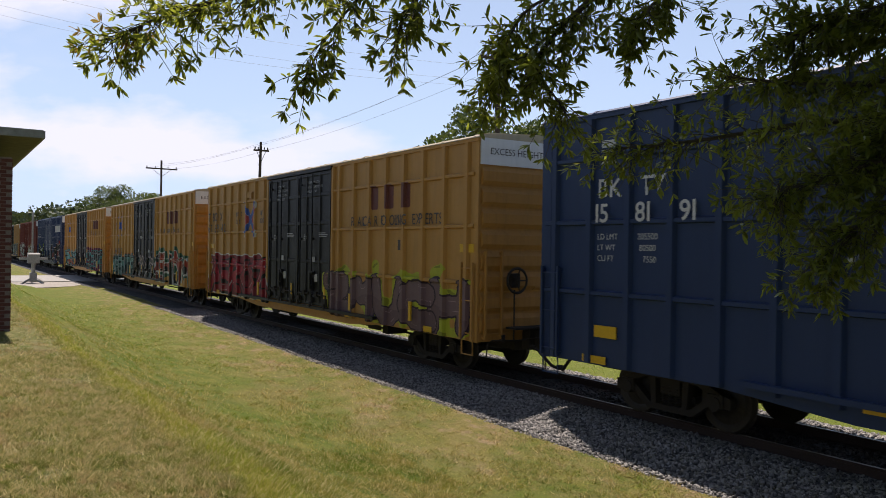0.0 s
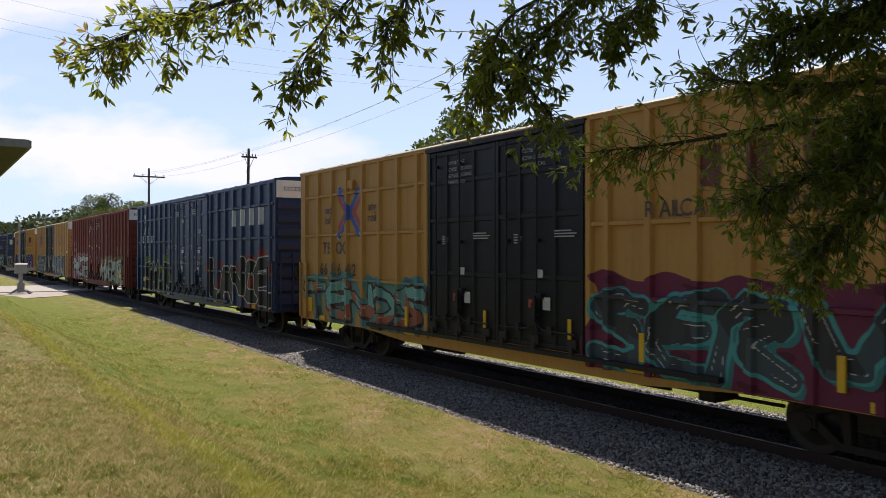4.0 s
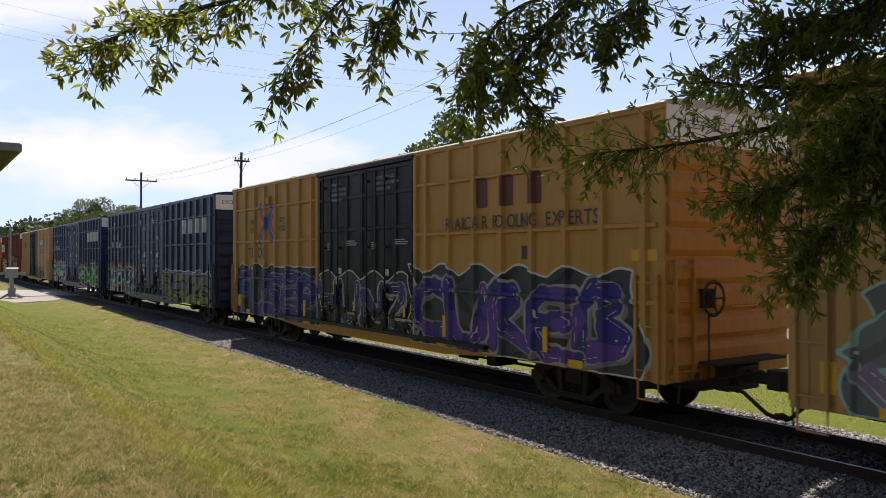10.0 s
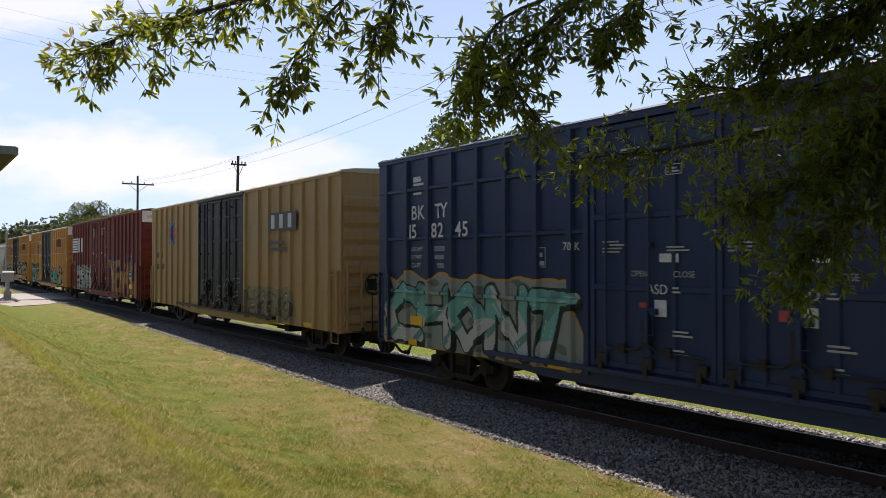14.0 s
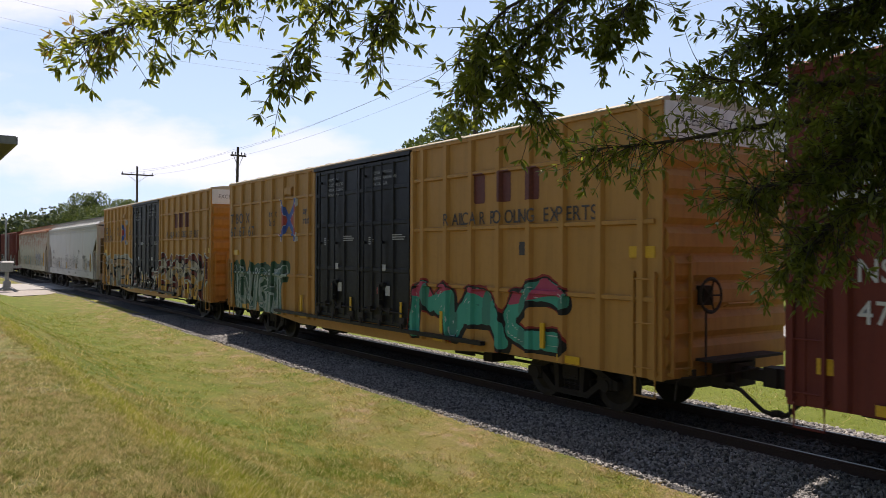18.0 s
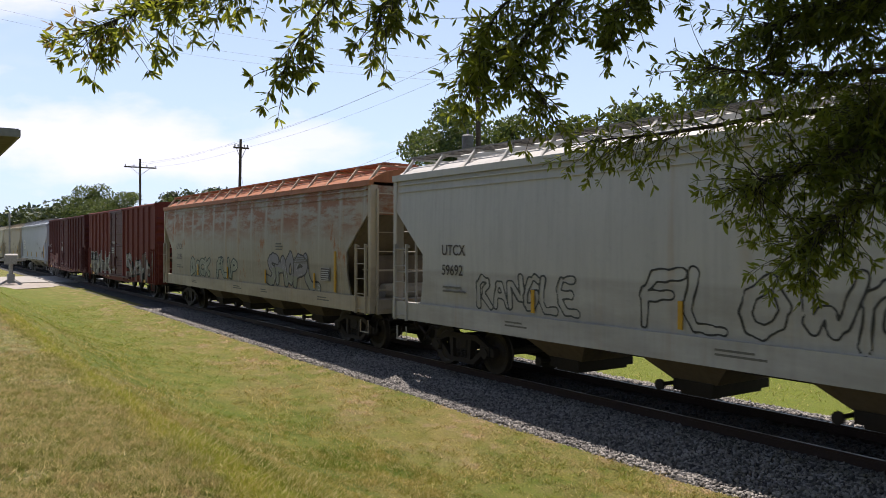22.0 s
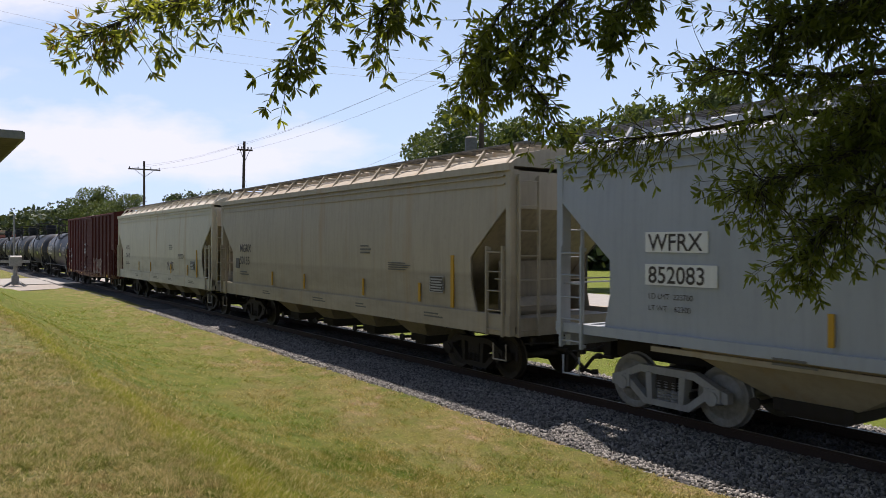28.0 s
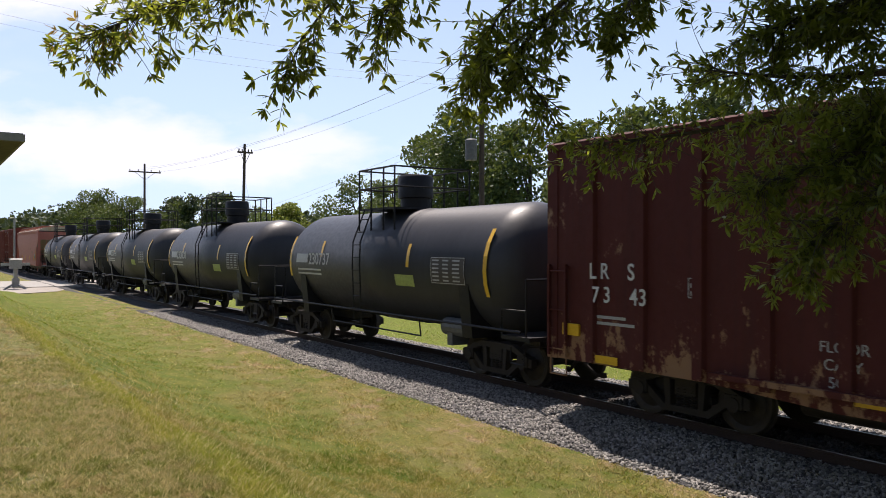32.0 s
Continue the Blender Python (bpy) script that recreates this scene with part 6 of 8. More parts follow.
def hopper(name, label, right, L, body, roof, marks, nums, tags, bays=4, walk_mat=None, sill=None, grey_trucks=False, eave=4.22, mark_panel=False):
    car = thing(name, label, "hopper car", "freight cars of the train")
    h, cx = L / 2, right - L / 2
    sill = sill or body
    # bulging flank over sloped ends
    def flank(z):
        return -1.58 - 0.05 * math.sin(math.pi * (z - 1.4) / (eave - 1.4))
    zs = [1.42 + (eave - 1.42) * k / 11 for k in range(12)]

    zs = sorted(zs + [1.95, 2.52, 3.50, 3.56])

    def inset(z):
        """Square under the eave, cut back along the slope sheet, then down to the sill."""
        return float(np.interp(z, [1.42, 1.95, 2.52, 3.50, 3.56], [1.12, 1.26, 1.28, 0.14, 0.10]))
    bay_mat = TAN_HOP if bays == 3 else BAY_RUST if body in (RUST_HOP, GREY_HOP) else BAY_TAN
    for s in (1, -1):
        m = Mesh()
        nseg = 12
        vs, fs = [], []
        for i in range(nseg + 1):
            for z in zs:
                xx = (-h + inset(z)) + 2 * (h - inset(z)) * i / nseg
                vs.append((xx, s * flank(z), z))
        kz = len(zs)
        fs = [(i * kz + k, (i + 1) * kz + k, (i + 1) * kz + k + 1, i * kz + k + 1) for i in range(nseg) for k in range(kz - 1)]
        # inner skin for thickness
        vs2 = [(x, y + 0.04 * s, z) for x, y, z in vs]
        m.add(vs, fs)
        m.add(vs2, [tuple(reversed(f)) for f in fs])
        part("side_sheet", m, body, car, smooth=True)
    for s in (-1, 1):
        part("end_bulkhead", Mesh().box(min(s * (h - 0.21), s * (h - 0.15)), max(s * (h - 0.21), s * (h - 0.15)), -1.575, 1.575, 3.48, eave), body, car)
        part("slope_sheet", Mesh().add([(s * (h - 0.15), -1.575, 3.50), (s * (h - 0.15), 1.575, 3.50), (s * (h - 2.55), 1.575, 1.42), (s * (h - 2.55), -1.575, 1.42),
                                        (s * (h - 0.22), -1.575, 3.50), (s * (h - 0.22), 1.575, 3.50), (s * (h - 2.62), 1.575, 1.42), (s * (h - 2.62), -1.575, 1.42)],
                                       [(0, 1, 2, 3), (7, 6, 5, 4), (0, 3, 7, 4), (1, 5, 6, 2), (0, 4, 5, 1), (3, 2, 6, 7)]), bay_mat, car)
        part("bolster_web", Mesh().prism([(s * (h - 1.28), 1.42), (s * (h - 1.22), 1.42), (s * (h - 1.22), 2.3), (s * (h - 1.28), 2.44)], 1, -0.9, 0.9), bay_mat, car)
        part("handrail", Mesh().tube([(s * (h - 0.55), -1.55, 2.1), (s * (h - 0.1), -1.58, 2.1), (s * (h + 0.02), -1.3, 2.1), (s * (h + 0.02), 1.3, 2.1)], 0.016, 6), sill, car)
        part("end_post", Mesh().box(min(s * h, s * (h - 0.14)), max(s * h, s * (h - 0.14)), -1.62, -1.42, 1.2, eave), sill, car)
        part("end_post", Mesh().box(min(s * h, s * (h - 0.14)), max(s * h, s * (h - 0.14)), 1.42, 1.62, 1.2, eave), sill, car)
        part("end_beam", Mesh().box(min(s * h, s * (h - 0.14)), max(s * h, s * (h - 0.14)), -1.42, 1.42, 1.0, 1.35), sill, car)
        part("end_deck", Mesh().box(min(s * h, s * (h - 1.9)), max(s * h, s * (h - 1.9)), -1.4, 1.4, 1.27, 1.32), sill, car)
        ladder(car, s * (h - 0.42), -1.60, 1.0, 2.75, sill, n=5, w=0.5)
        ladder(car, s * (h - 0.02), -1.2, 1.0, eave - 0.1, sill, w=0.5, end=90 if s > 0 else -90)
        stirrup(car, s * (h - 0.35), -1.6, sill)
        coupler(car, s * (h + 0.30), s)
        truck(car, s * (h - 1.95), grey_trucks)
        part("air_tank", Mesh().tube([(s * (h - 1.0), -0.7, 1.5), (s * (h - 1.0), 0.7, 1.5)], 0.2, 12), sill, car)
    low = 1.26 if bays == 3 else 1.02
    part("side_sill", Mesh().box(-h, h, -1.64, -1.50, low, 1.42), sill, car)
    part("side_sill", Mesh().box(-h, h, 1.50, 1.64, low, 1.42), sill, car)
    part("centre_sill", Mesh().box(-h + 0.2, h - 0.2, -0.3, 0.3, 0.75, 1.1), IRON, car)
    # eave roll, rounded roof, hatches and running boards on brackets
    part("eave_roll", Mesh().box(-h, h, -1.66, -1.54, eave - 0.02, eave + 0.12), sill if roof is not RUST_ROOF else roof, car)
    part("eave_roll", Mesh().box(-h, h, 1.54, 1.66, eave - 0.02, eave + 0.12), sill, car)
    for k, dz in enumerate((0.10, 0.26)):
        part("eave_trim", Mesh().box(-h + 0.2, h - 0.2, -1.63 - 0.012 * (1 - k), -1.56, eave - dz - 0.025, eave - dz), body, car)
    prof = [(-1.58, eave + 0.08), (-1.45, eave + 0.20), (-1.1, eave + 0.36), (-0.6, eave + 0.46), (0, eave + 0.50), (0.6, eave + 0.46), (1.1, eave + 0.36), (1.45, eave + 0.20), (1.58, eave + 0.08)]
    part("roof", Mesh().prism(prof, 0, -h + 0.1, h - 0.1), roof, car, smooth=True)
    nb = 15
    for i in range(nb + 1):
        xx = -h + 0.25 + i * (L - 0.5) / nb
        part("roof_bracket", BRACKET(sill, eave), sill, car, at=pose(xx, 0, 0))
    wm = walk_mat or BOARD_GREY
    for y in (-0.95, 0.95):
        rb = Mesh()
        for k in range(5):
            rb.box(-h + 0.05, h - 0.05, y - 0.25 + k * 0.11, y - 0.19 + k * 0.11, eave + 0.55, eave + 0.58)
        for i in range(30):
            xx = -h + 0.1 + i * (L - 0.2) / 29
            rb.box(xx - 0.02, xx + 0.02, y - 0.26, y + 0.28, eave + 0.53, eave + 0.55)
        part("running_board", rb, wm, car)
    part("hatch_cover", Mesh().prism([(-0.35, eave + 0.48), (-0.35, eave + 0.60), (-0.2, eave + 0.66), (0.2, eave + 0.66), (0.35, eave + 0.60), (0.35, eave + 0.48)], 0, -h + 0.8, h - 0.8), roof, car)
    # discharge bays
    in_ = 1.95 if bays == 3 else 3.4
    span = (2 * (h - in_))
    for i in range(bays):
        xa = -h + in_ + i * span / bays
        w = span / bays
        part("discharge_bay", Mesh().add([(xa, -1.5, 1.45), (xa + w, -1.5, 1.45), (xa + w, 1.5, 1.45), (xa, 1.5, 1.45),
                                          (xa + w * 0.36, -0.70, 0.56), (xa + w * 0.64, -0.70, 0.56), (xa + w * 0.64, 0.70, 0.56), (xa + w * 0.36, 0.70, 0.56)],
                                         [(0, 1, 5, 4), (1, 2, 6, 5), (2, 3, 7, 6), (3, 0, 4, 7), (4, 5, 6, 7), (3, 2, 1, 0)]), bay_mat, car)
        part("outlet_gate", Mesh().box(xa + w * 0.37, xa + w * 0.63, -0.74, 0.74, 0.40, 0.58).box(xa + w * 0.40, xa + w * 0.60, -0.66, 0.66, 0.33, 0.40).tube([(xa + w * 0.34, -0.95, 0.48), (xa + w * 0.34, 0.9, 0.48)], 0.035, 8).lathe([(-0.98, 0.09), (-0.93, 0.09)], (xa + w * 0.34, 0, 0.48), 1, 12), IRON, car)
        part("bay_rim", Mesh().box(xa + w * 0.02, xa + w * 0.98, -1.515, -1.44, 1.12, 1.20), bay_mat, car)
    if mark_panel:
        for k, tx in enumerate((marks, nums)):
            part("number_panel", Mesh().box(-h + 2.04, -h + 3.19 + 0.16 * k, -1.650, -1.635, 2.66 - k * 0.50, 2.97 - k * 0.49), WHITE_PAINT, car, "white number panel")
            words(tx, 0.36, LETTER_DARK, car, -h + 2.10, -1.654, 2.69 - k * 0.495, squeeze=0.98, bold=0.012)
        data_lines(car, -h + 2.1, 1.95, ["LD LMT  223700", "LT WT    62300"], 0.12, LETTER_DARK, 1.5, y=-1.645)
    else:
        big = 0.38 if marks == "MGRX" else 0.31
        words(marks, big, LETTER_DARK, car, -h + 2.05, -1.645, 2.52, bold=0.012)
        words(nums, big, LETTER_DARK, car, -h + 2.05, -1.645, 2.1, bold=0.012)
        if marks == "MGRX":
            part("emblem_block", Mesh().box(-h + 1.62, -h + 1.95, -1.640, -1.62, 1.95, 2.3), LETTER_DARK, car)
        bars(car, -h + 2.1, 1.85, 0.9, 2, 0.05, FADED, y=-1.645)
    bars(car, h - 6.0, 2.75, 0.6, 3, 0.05, FADED, y=-1.645)
    bars(car, h - 4.6, 2.35, 1.1, 4, 0.03, FADED, y=-1.645)
    for x, w_ in ((-h + 4.2, 0.7), (-0.4, 0.9), (2.2, 0.6), (h - 3.0, 0.8)):
        bars(car, x, 1.28, w_, 2, 0.04, FADED, y=-1.645)
    part("stencil_panel", Mesh().box(h - 2.75, h - 2.25, -1.648, -1.63, 1.75, 2.08), LETTER_DARK, car)
    stencil_frame(car, h - 2.77, 1.74, 0.54, 0.35, -1.652, 5)
    for x in (-h + 5.0, -1.0, 2.6, h - 3.2):
        part("reflector", Mesh().box(x - 0.04, x + 0.04, -1.652, -1.63, 1.5, 1.92), FADED_YELLOW, car, "yellow reflective strip")
    part("reflector", Mesh().box(h - 1.96, h - 1.86, -1.652, -1.62, 1.45, 2.55), FADED_YELLOW, car, "yellow reflective strip")

    def relief(x, z):
        return -1.6 - flank(max(1.42, min(eave, z)))
    for t in tags:
        tag_paint(car, relief, [], zs, *t)
    CARS.append((car, cx))
    return car


BRACKETS = {}


def BRACKET(mat, eave):
    key = (mat.name, eave)
    if key not in BRACKETS:
        m = Mesh()
        for s in (-1, 1):
            m.add([(-0.03, s * 1.56, eave + 0.1), (0.03, s * 1.56, eave + 0.1), (0.03, s * 1.22, eave + 0.53), (-0.03, s * 1.22, eave + 0.53),
                   (-0.03, s * 1.50, eave + 0.08), (0.03, s * 1.50, eave + 0.08), (0.03, s * 1.16, eave + 0.51), (-0.03, s * 1.16, eave + 0.51)],
                  [(0, 1, 2, 3), (7, 6, 5, 4), (0, 4, 5, 1), (1, 5, 6, 2), (2, 6, 7, 3), (3, 7, 4, 0)])
        m.box(-0.03, 0.03, -1.24, 1.24, eave + 0.49, eave + 0.53)
        BRACKETS[key] = recalc(m.data("roof_bracket", mat))
    return BRACKETS[key]


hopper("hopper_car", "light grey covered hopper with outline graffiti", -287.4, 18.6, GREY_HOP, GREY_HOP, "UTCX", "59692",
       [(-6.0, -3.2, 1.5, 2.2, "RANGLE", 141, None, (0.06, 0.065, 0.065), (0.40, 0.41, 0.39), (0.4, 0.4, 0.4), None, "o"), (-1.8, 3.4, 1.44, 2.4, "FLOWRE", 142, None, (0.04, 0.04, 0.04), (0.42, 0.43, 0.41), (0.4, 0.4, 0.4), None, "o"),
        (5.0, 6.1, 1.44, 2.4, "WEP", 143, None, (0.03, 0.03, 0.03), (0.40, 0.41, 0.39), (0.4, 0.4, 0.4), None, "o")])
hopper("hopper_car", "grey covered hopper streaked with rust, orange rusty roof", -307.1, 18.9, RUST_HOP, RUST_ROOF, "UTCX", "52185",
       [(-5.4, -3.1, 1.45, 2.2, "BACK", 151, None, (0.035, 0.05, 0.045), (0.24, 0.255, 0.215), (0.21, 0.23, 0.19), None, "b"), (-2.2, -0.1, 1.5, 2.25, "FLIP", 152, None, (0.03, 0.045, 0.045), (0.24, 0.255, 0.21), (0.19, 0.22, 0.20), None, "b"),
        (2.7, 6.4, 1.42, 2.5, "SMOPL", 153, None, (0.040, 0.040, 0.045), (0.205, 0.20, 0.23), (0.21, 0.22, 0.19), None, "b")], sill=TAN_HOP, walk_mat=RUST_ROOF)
brown_box(-327.6, "oxide red ribbed box car with a sliding door and white graffiti", 16.0, 4.58, 3.0, "ALM", "7131",
          [(-7.3, -1.6, 0.86, 2.2, "RWNK", 161, None, (0.03, 0.025, 0.022), (0.27, 0.26, 0.225), (0.17, 0.145, 0.12), (0.42, 0.42, 0.40), "k"), (2.4, 7.4, 0.86, 2.2, "SVAIN", 162, None, INK, (0.26, 0.25, 0.24), (0.14, 0.09, 0.08))],
          RED_OLD, False, True, (1.02, 1.80, 1.80, 1.1), 0.34)
brown_box(-345.3, "oxide red ribbed box car with worn whitish patches", 15.5, 4.55, 3.0, "LRS", "7318",
          [(-7.0, -3.4, 0.86, 1.9, "ROME", 171, None, (0.26, 0.14, 0.12), (0.15, 0.05, 0.045), (0.24, 0.14, 0.12))], RED_DARK, False, True, (0.9, 2.4, 2.0, 0.0), 0.34)
hopper("hopper_car", "pale blue-grey three-bay covered hopper with number panels", -362.1, 17.5, PALE_HOP, PALE_HOP, "WFRX", "852083", [], bays=3, grey_trucks=True, mark_panel=True)
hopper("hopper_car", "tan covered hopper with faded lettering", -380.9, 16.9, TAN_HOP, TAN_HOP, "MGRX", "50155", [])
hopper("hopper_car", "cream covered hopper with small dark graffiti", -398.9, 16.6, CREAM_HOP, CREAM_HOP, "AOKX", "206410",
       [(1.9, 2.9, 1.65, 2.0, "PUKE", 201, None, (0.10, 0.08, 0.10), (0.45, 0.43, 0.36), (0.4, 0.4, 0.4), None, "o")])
brown_box(-416.6, "dark red ribbed box car with flaking paint", 16.0, 4.58, 3.0, "LR S", "73 43",
          [(1.8, 4.6, 0.95, 1.9, "ZONE", 211, None, (0.30, 0.23, 0.21), (0.13, 0.035, 0.03), (0.17, 0.05, 0.045))],
          RED_FLAKE, False, True, (1.12, 2.25, 1.86, 0.05), 0.37, 0.82)


# ---- tank cars ----
def tank_car(centre, body, num, label):
    car = thing("tank_car", label, "tank car", "freight cars of the train")
    r, zc, h = 1.45, 2.30, 5.7
    prof = [(-h, 0.01), (-h + 0.03, 0.4), (-h + 0.12, 0.8), (-h + 0.3, 1.15), (-h + 0.55, 1.36), (-h + 0.85, r), (-0.9, r), (-0.86, r + 0.02), (0.9, r + 0.02), (0.94, r),
            (h - 0.85, r), (h - 0.55, 1.36), (h - 0.3, 1.15), (h - 0.12, 0.8), (h - 0.03, 0.4), (h, 0.01)]
    part("shell", Mesh().lathe(prof, (0, 0, zc), 0, 48, close=False), body, car, smooth=True)
    part("dome", Mesh().lathe([(zc + r - 0.1, 0.40), (zc + r + 0.30, 0.40), (zc + r + 0.32, 0.47), (zc + r + 0.86, 0.47), (zc + r + 0.92, 0.42), (zc + r + 0.92, 0.01)], (-0.05, 0, 0), 2, 24, close=False), BLACK, car, "black manway dome", smooth=True)
    pf = Mesh().box(-1.05, 0.80, -1.15, 1.15, zc + r - 0.02, zc + r + 0.03)
    part("platform", pf, BLACK, car)
    cage = part("guard_rail", Mesh().tube([(-1.05, -1.15, zc + r + 1.05), (0.80, -1.15, zc + r + 1.05), (0.80, 1.15, zc + r + 1.05), (-1.05, 1.15, zc + r + 1.05), (-1.05, -1.15, zc + r + 1.05)], 0.025, 6), BLACK, car)
    for x in (-1.05, -0.4, 0.25, 0.80):
        for y in (-1.15, 1.15):
            part("post", Mesh().tube([(x, y, zc + 0.9), (x, y, zc + r + 1.05)], 0.025, 6), BLACK, cage)
    for y in (-1.15, 1.15):
        part("mid_rail", Mesh().tube([(-1.05, y, zc + r + 0.55), (0.80, y, zc + r + 0.55)], 0.025, 6), BLACK, cage)
    for x in (-1.05, 0.80):
        part("mid_rail", Mesh().tube([(x, -1.15, zc + r + 0.55), (x, 1.15, zc + r + 0.55)], 0.025, 6), BLACK, cage)
    lad = Mesh()
    for x in (-0.75, -0.35):
        lad.tube([(x, -1.15, zc + r), (x, -1.5, zc + 0.6), (x, -1.52, zc), (x, -1.45, 0.75)], 0.02, 5)
    for k in range(9):
        z = 0.85 + k * 0.33
        y = -1.52 if z < zc + 0.6 else -1.52 + (z - zc - 0.6) * 0.4
        lad.tube([(-0.75, y, z), (-0.35, y, z)], 0.014, 5)
    part("ladder", lad, BLACK, car)
    for s in (-1, 1):
        part("saddle", Mesh().prism([(-1.3, 0.85), (1.3, 0.85), (1.42, 2.0), (1.1, 1.35), (0.5, 0.95), (-0.5, 0.95), (-1.1, 1.35), (-1.42, 2.0)], 0, s * 4.1 - 0.18, s * 4.1 + 0.18), BLACK, car)
        part("stub_sill", Mesh().box(min(s * 3.0, s * 6.35), max(s * 3.0, s * 6.35), -0.33, 0.33, 0.68, 1.0), IRON, car)
        part("end_platform", Mesh().box(min(s * 5.5, s * 6.35), max(s * 5.5, s * 6.35), -1.5, 1.5, 0.98, 1.06), BLACK, car)
        er = Mesh()
        for y in (-1.45, -0.5, 0.5, 1.45):
            er.tube([(s * 6.2, y, 1.05), (s * 6.2, y, 2.15)], 0.022, 5)
        er.tube([(s * 6.2, -1.45, 2.15), (s * 6.2, 1.45, 2.15)], 0.022, 5)
        er.tube([(s * 6.2, -1.45, 1.55), (s * 5.5, -1.48, 1.55), (s * 5.5, -1.48, 1.05)], 0.022, 5)
        part("hand_rail", er, BLACK, car)
        coupler(car, s * 6.45, s)
        truck(car, s * 4.75)
        stirrup(car, s * 6.0, -1.5, BLACK)
        part("head_lettering", Mesh().box(min(s * (h - 0.5), s * (h - 0.49)), max(s * (h - 0.5), s * (h - 0.49)), -0.3, 0.3, 2.5, 2.51), LETTER, car)
    part("side_rail", Mesh().tube([(-6.1, -1.5, 1.15), (-4.2, -1.5, 1.15), (4.2, -1.5, 1.15), (6.1, -1.5, 1.15)], 0.028, 6)
         .tube([(-2.0, -1.45, 0.75), (2.5, -1.45, 0.75)], 0.02, 5).tube([(2.5, -1.45, 0.75), (2.5, -1.5, 1.15)], 0.02, 5).tube([(-2, -1.45, 0.75), (-2, -1.5, 1.15)], 0.02, 5), BLACK, car)
    part("brake_cylinder", Mesh().tube([(3.0, -1.05, 1.0), (3.9, -1.05, 1.0)], 0.2, 14).box(3.2, 3.4, -1.2, -0.5, 0.6, 0.9), POLE_STEEL, car)

    def skin(x0, x1, z0, z1, mat, name, lift=0.012, n=5):
        m = Mesh()
        vs = []
        for i in range(n + 1):
            z = z0 + (z1 - z0) * i / n
            y = -math.sqrt(max(0.0, (r + lift) ** 2 - (z - zc) ** 2))
            vs += [(x0, y, z), (x1, y, z)]
        m.add(vs, [(2 * i, 2 * i + 1, 2 * i + 3, 2 * i + 2) for i in range(n)])
        return part(name, m, mat, car)
    for x, a, b in ((-h + 0.75, 1.9, 3.1), (-2.8, 2.5, 2.95), (0.6, 2.3, 2.85), (1.9, 2.3, 2.85), (h - 0.80, 1.75, 3.15)):
        skin(x - 0.06, x + 0.06, a, b, YELLOW_STRIP, "reflector")
    skin(2.9, 4.2, 1.95, 2.55, LETTER_DARK, "data_panel")
    for k in range(6):
        for c0, c1 in ((2.97, 3.33), (3.38, 3.70), (3.76, 4.12)):
            skin(c0, c1 - 0.05 * ((k * 3 + int(c0 * 7)) % 3), 2.02 + k * 0.088, 2.055 + k * 0.088, LETTER_DIM, "stencil", 0.016, 1)
    for zz in (1.97, 2.53):
        skin(2.91, 4.19, zz, zz + 0.015, LETTER_DIM, "stencil", 0.016, 1)
    for xx in (2.91, 4.175):
        skin(xx, xx + 0.015, 1.985, 2.53, LETTER_DIM, "stencil", 0.016, 3)
    skin(1.3, 2.15, 1.85, 2.12, plain("placard_green", (0.30, 0.36, 0.10, 1)), "placard", 0.014, 2)
    blk = skin(-h + 1.2, -h + 2.0, 2.32, 2.58, LETTER, "emblem_block", 0.012, 2)
    words(num, 0.46, LETTER, car, -h + 2.10, -1.475, 2.28, bold=0.012)
    for z in (2.1, 1.98):
        skin(-h + 1.3, -h + 2.9, z, z + 0.05, LETTER, "stencil", 0.012, 1)
    CARS.append((car, centre))


for k, (nm, mt) in enumerate((("230737", TANK_BLACK), ("230808", TANK_BLACK), ("230764", TANK_GREY), ("230752", TANK_GREY), ("230719", TANK_GREY))):
    tank_car(-439.6 - k * 13.85, mt, nm, "black tank car with dome, guard rails and yellow reflector strips")
hopper("hopper_car", "faded red covered hopper", -502.6, 17.5, PALE_RED_HOP, TAN_HOP, "", "", [])
brown_box(-522.0, "dark brown ribbed box car", 19.05, 4.9, 2.45, "", "", [], BROWN, False)
brown_box(-543.0, "dark brown ribbed box car", 19.05, 4.9, 2.45, "", "", [], BROWN, False)


# ---- surroundings ----
GATE_GREY = plain("gate_paint_pale", (0.30, 0.295, 0.28, 1), 0.6, 0.1, 12)
GRAVEL = plain("gravel_pale", (0.30, 0.27, 0.235, 1), 0.95, 0, 9, 0.3, 0.4)
CONCRETE = plain("concrete_pale", (0.29, 0.275, 0.25, 1), 0.85, 0, 5, 0.15, 0.2)
ROADWAY = plain("road_pale_asphalt", (0.30, 0.29, 0.27, 1), 0.9, 0, 8, 0.18, 0.2)
BRICK_A = plain("brick_dark_red", (0.105, 0.034, 0.024, 1), 0.85, 0, 22, 0.3, 0.4)
MORTAR = plain("mortar", (0.20, 0.17, 0.15, 1), 0.95, 0, 40, 0.2, 0.3)
FASCIA = plain("fascia_weathered", (0.20, 0.21, 0.19, 1), 0.7, 0, 8, 0.25, 0.1)
SOFFIT = plain("soffit_board", (0.13, 0.115, 0.085, 1), 0.8, 0, 8, 0.25, 0.1)

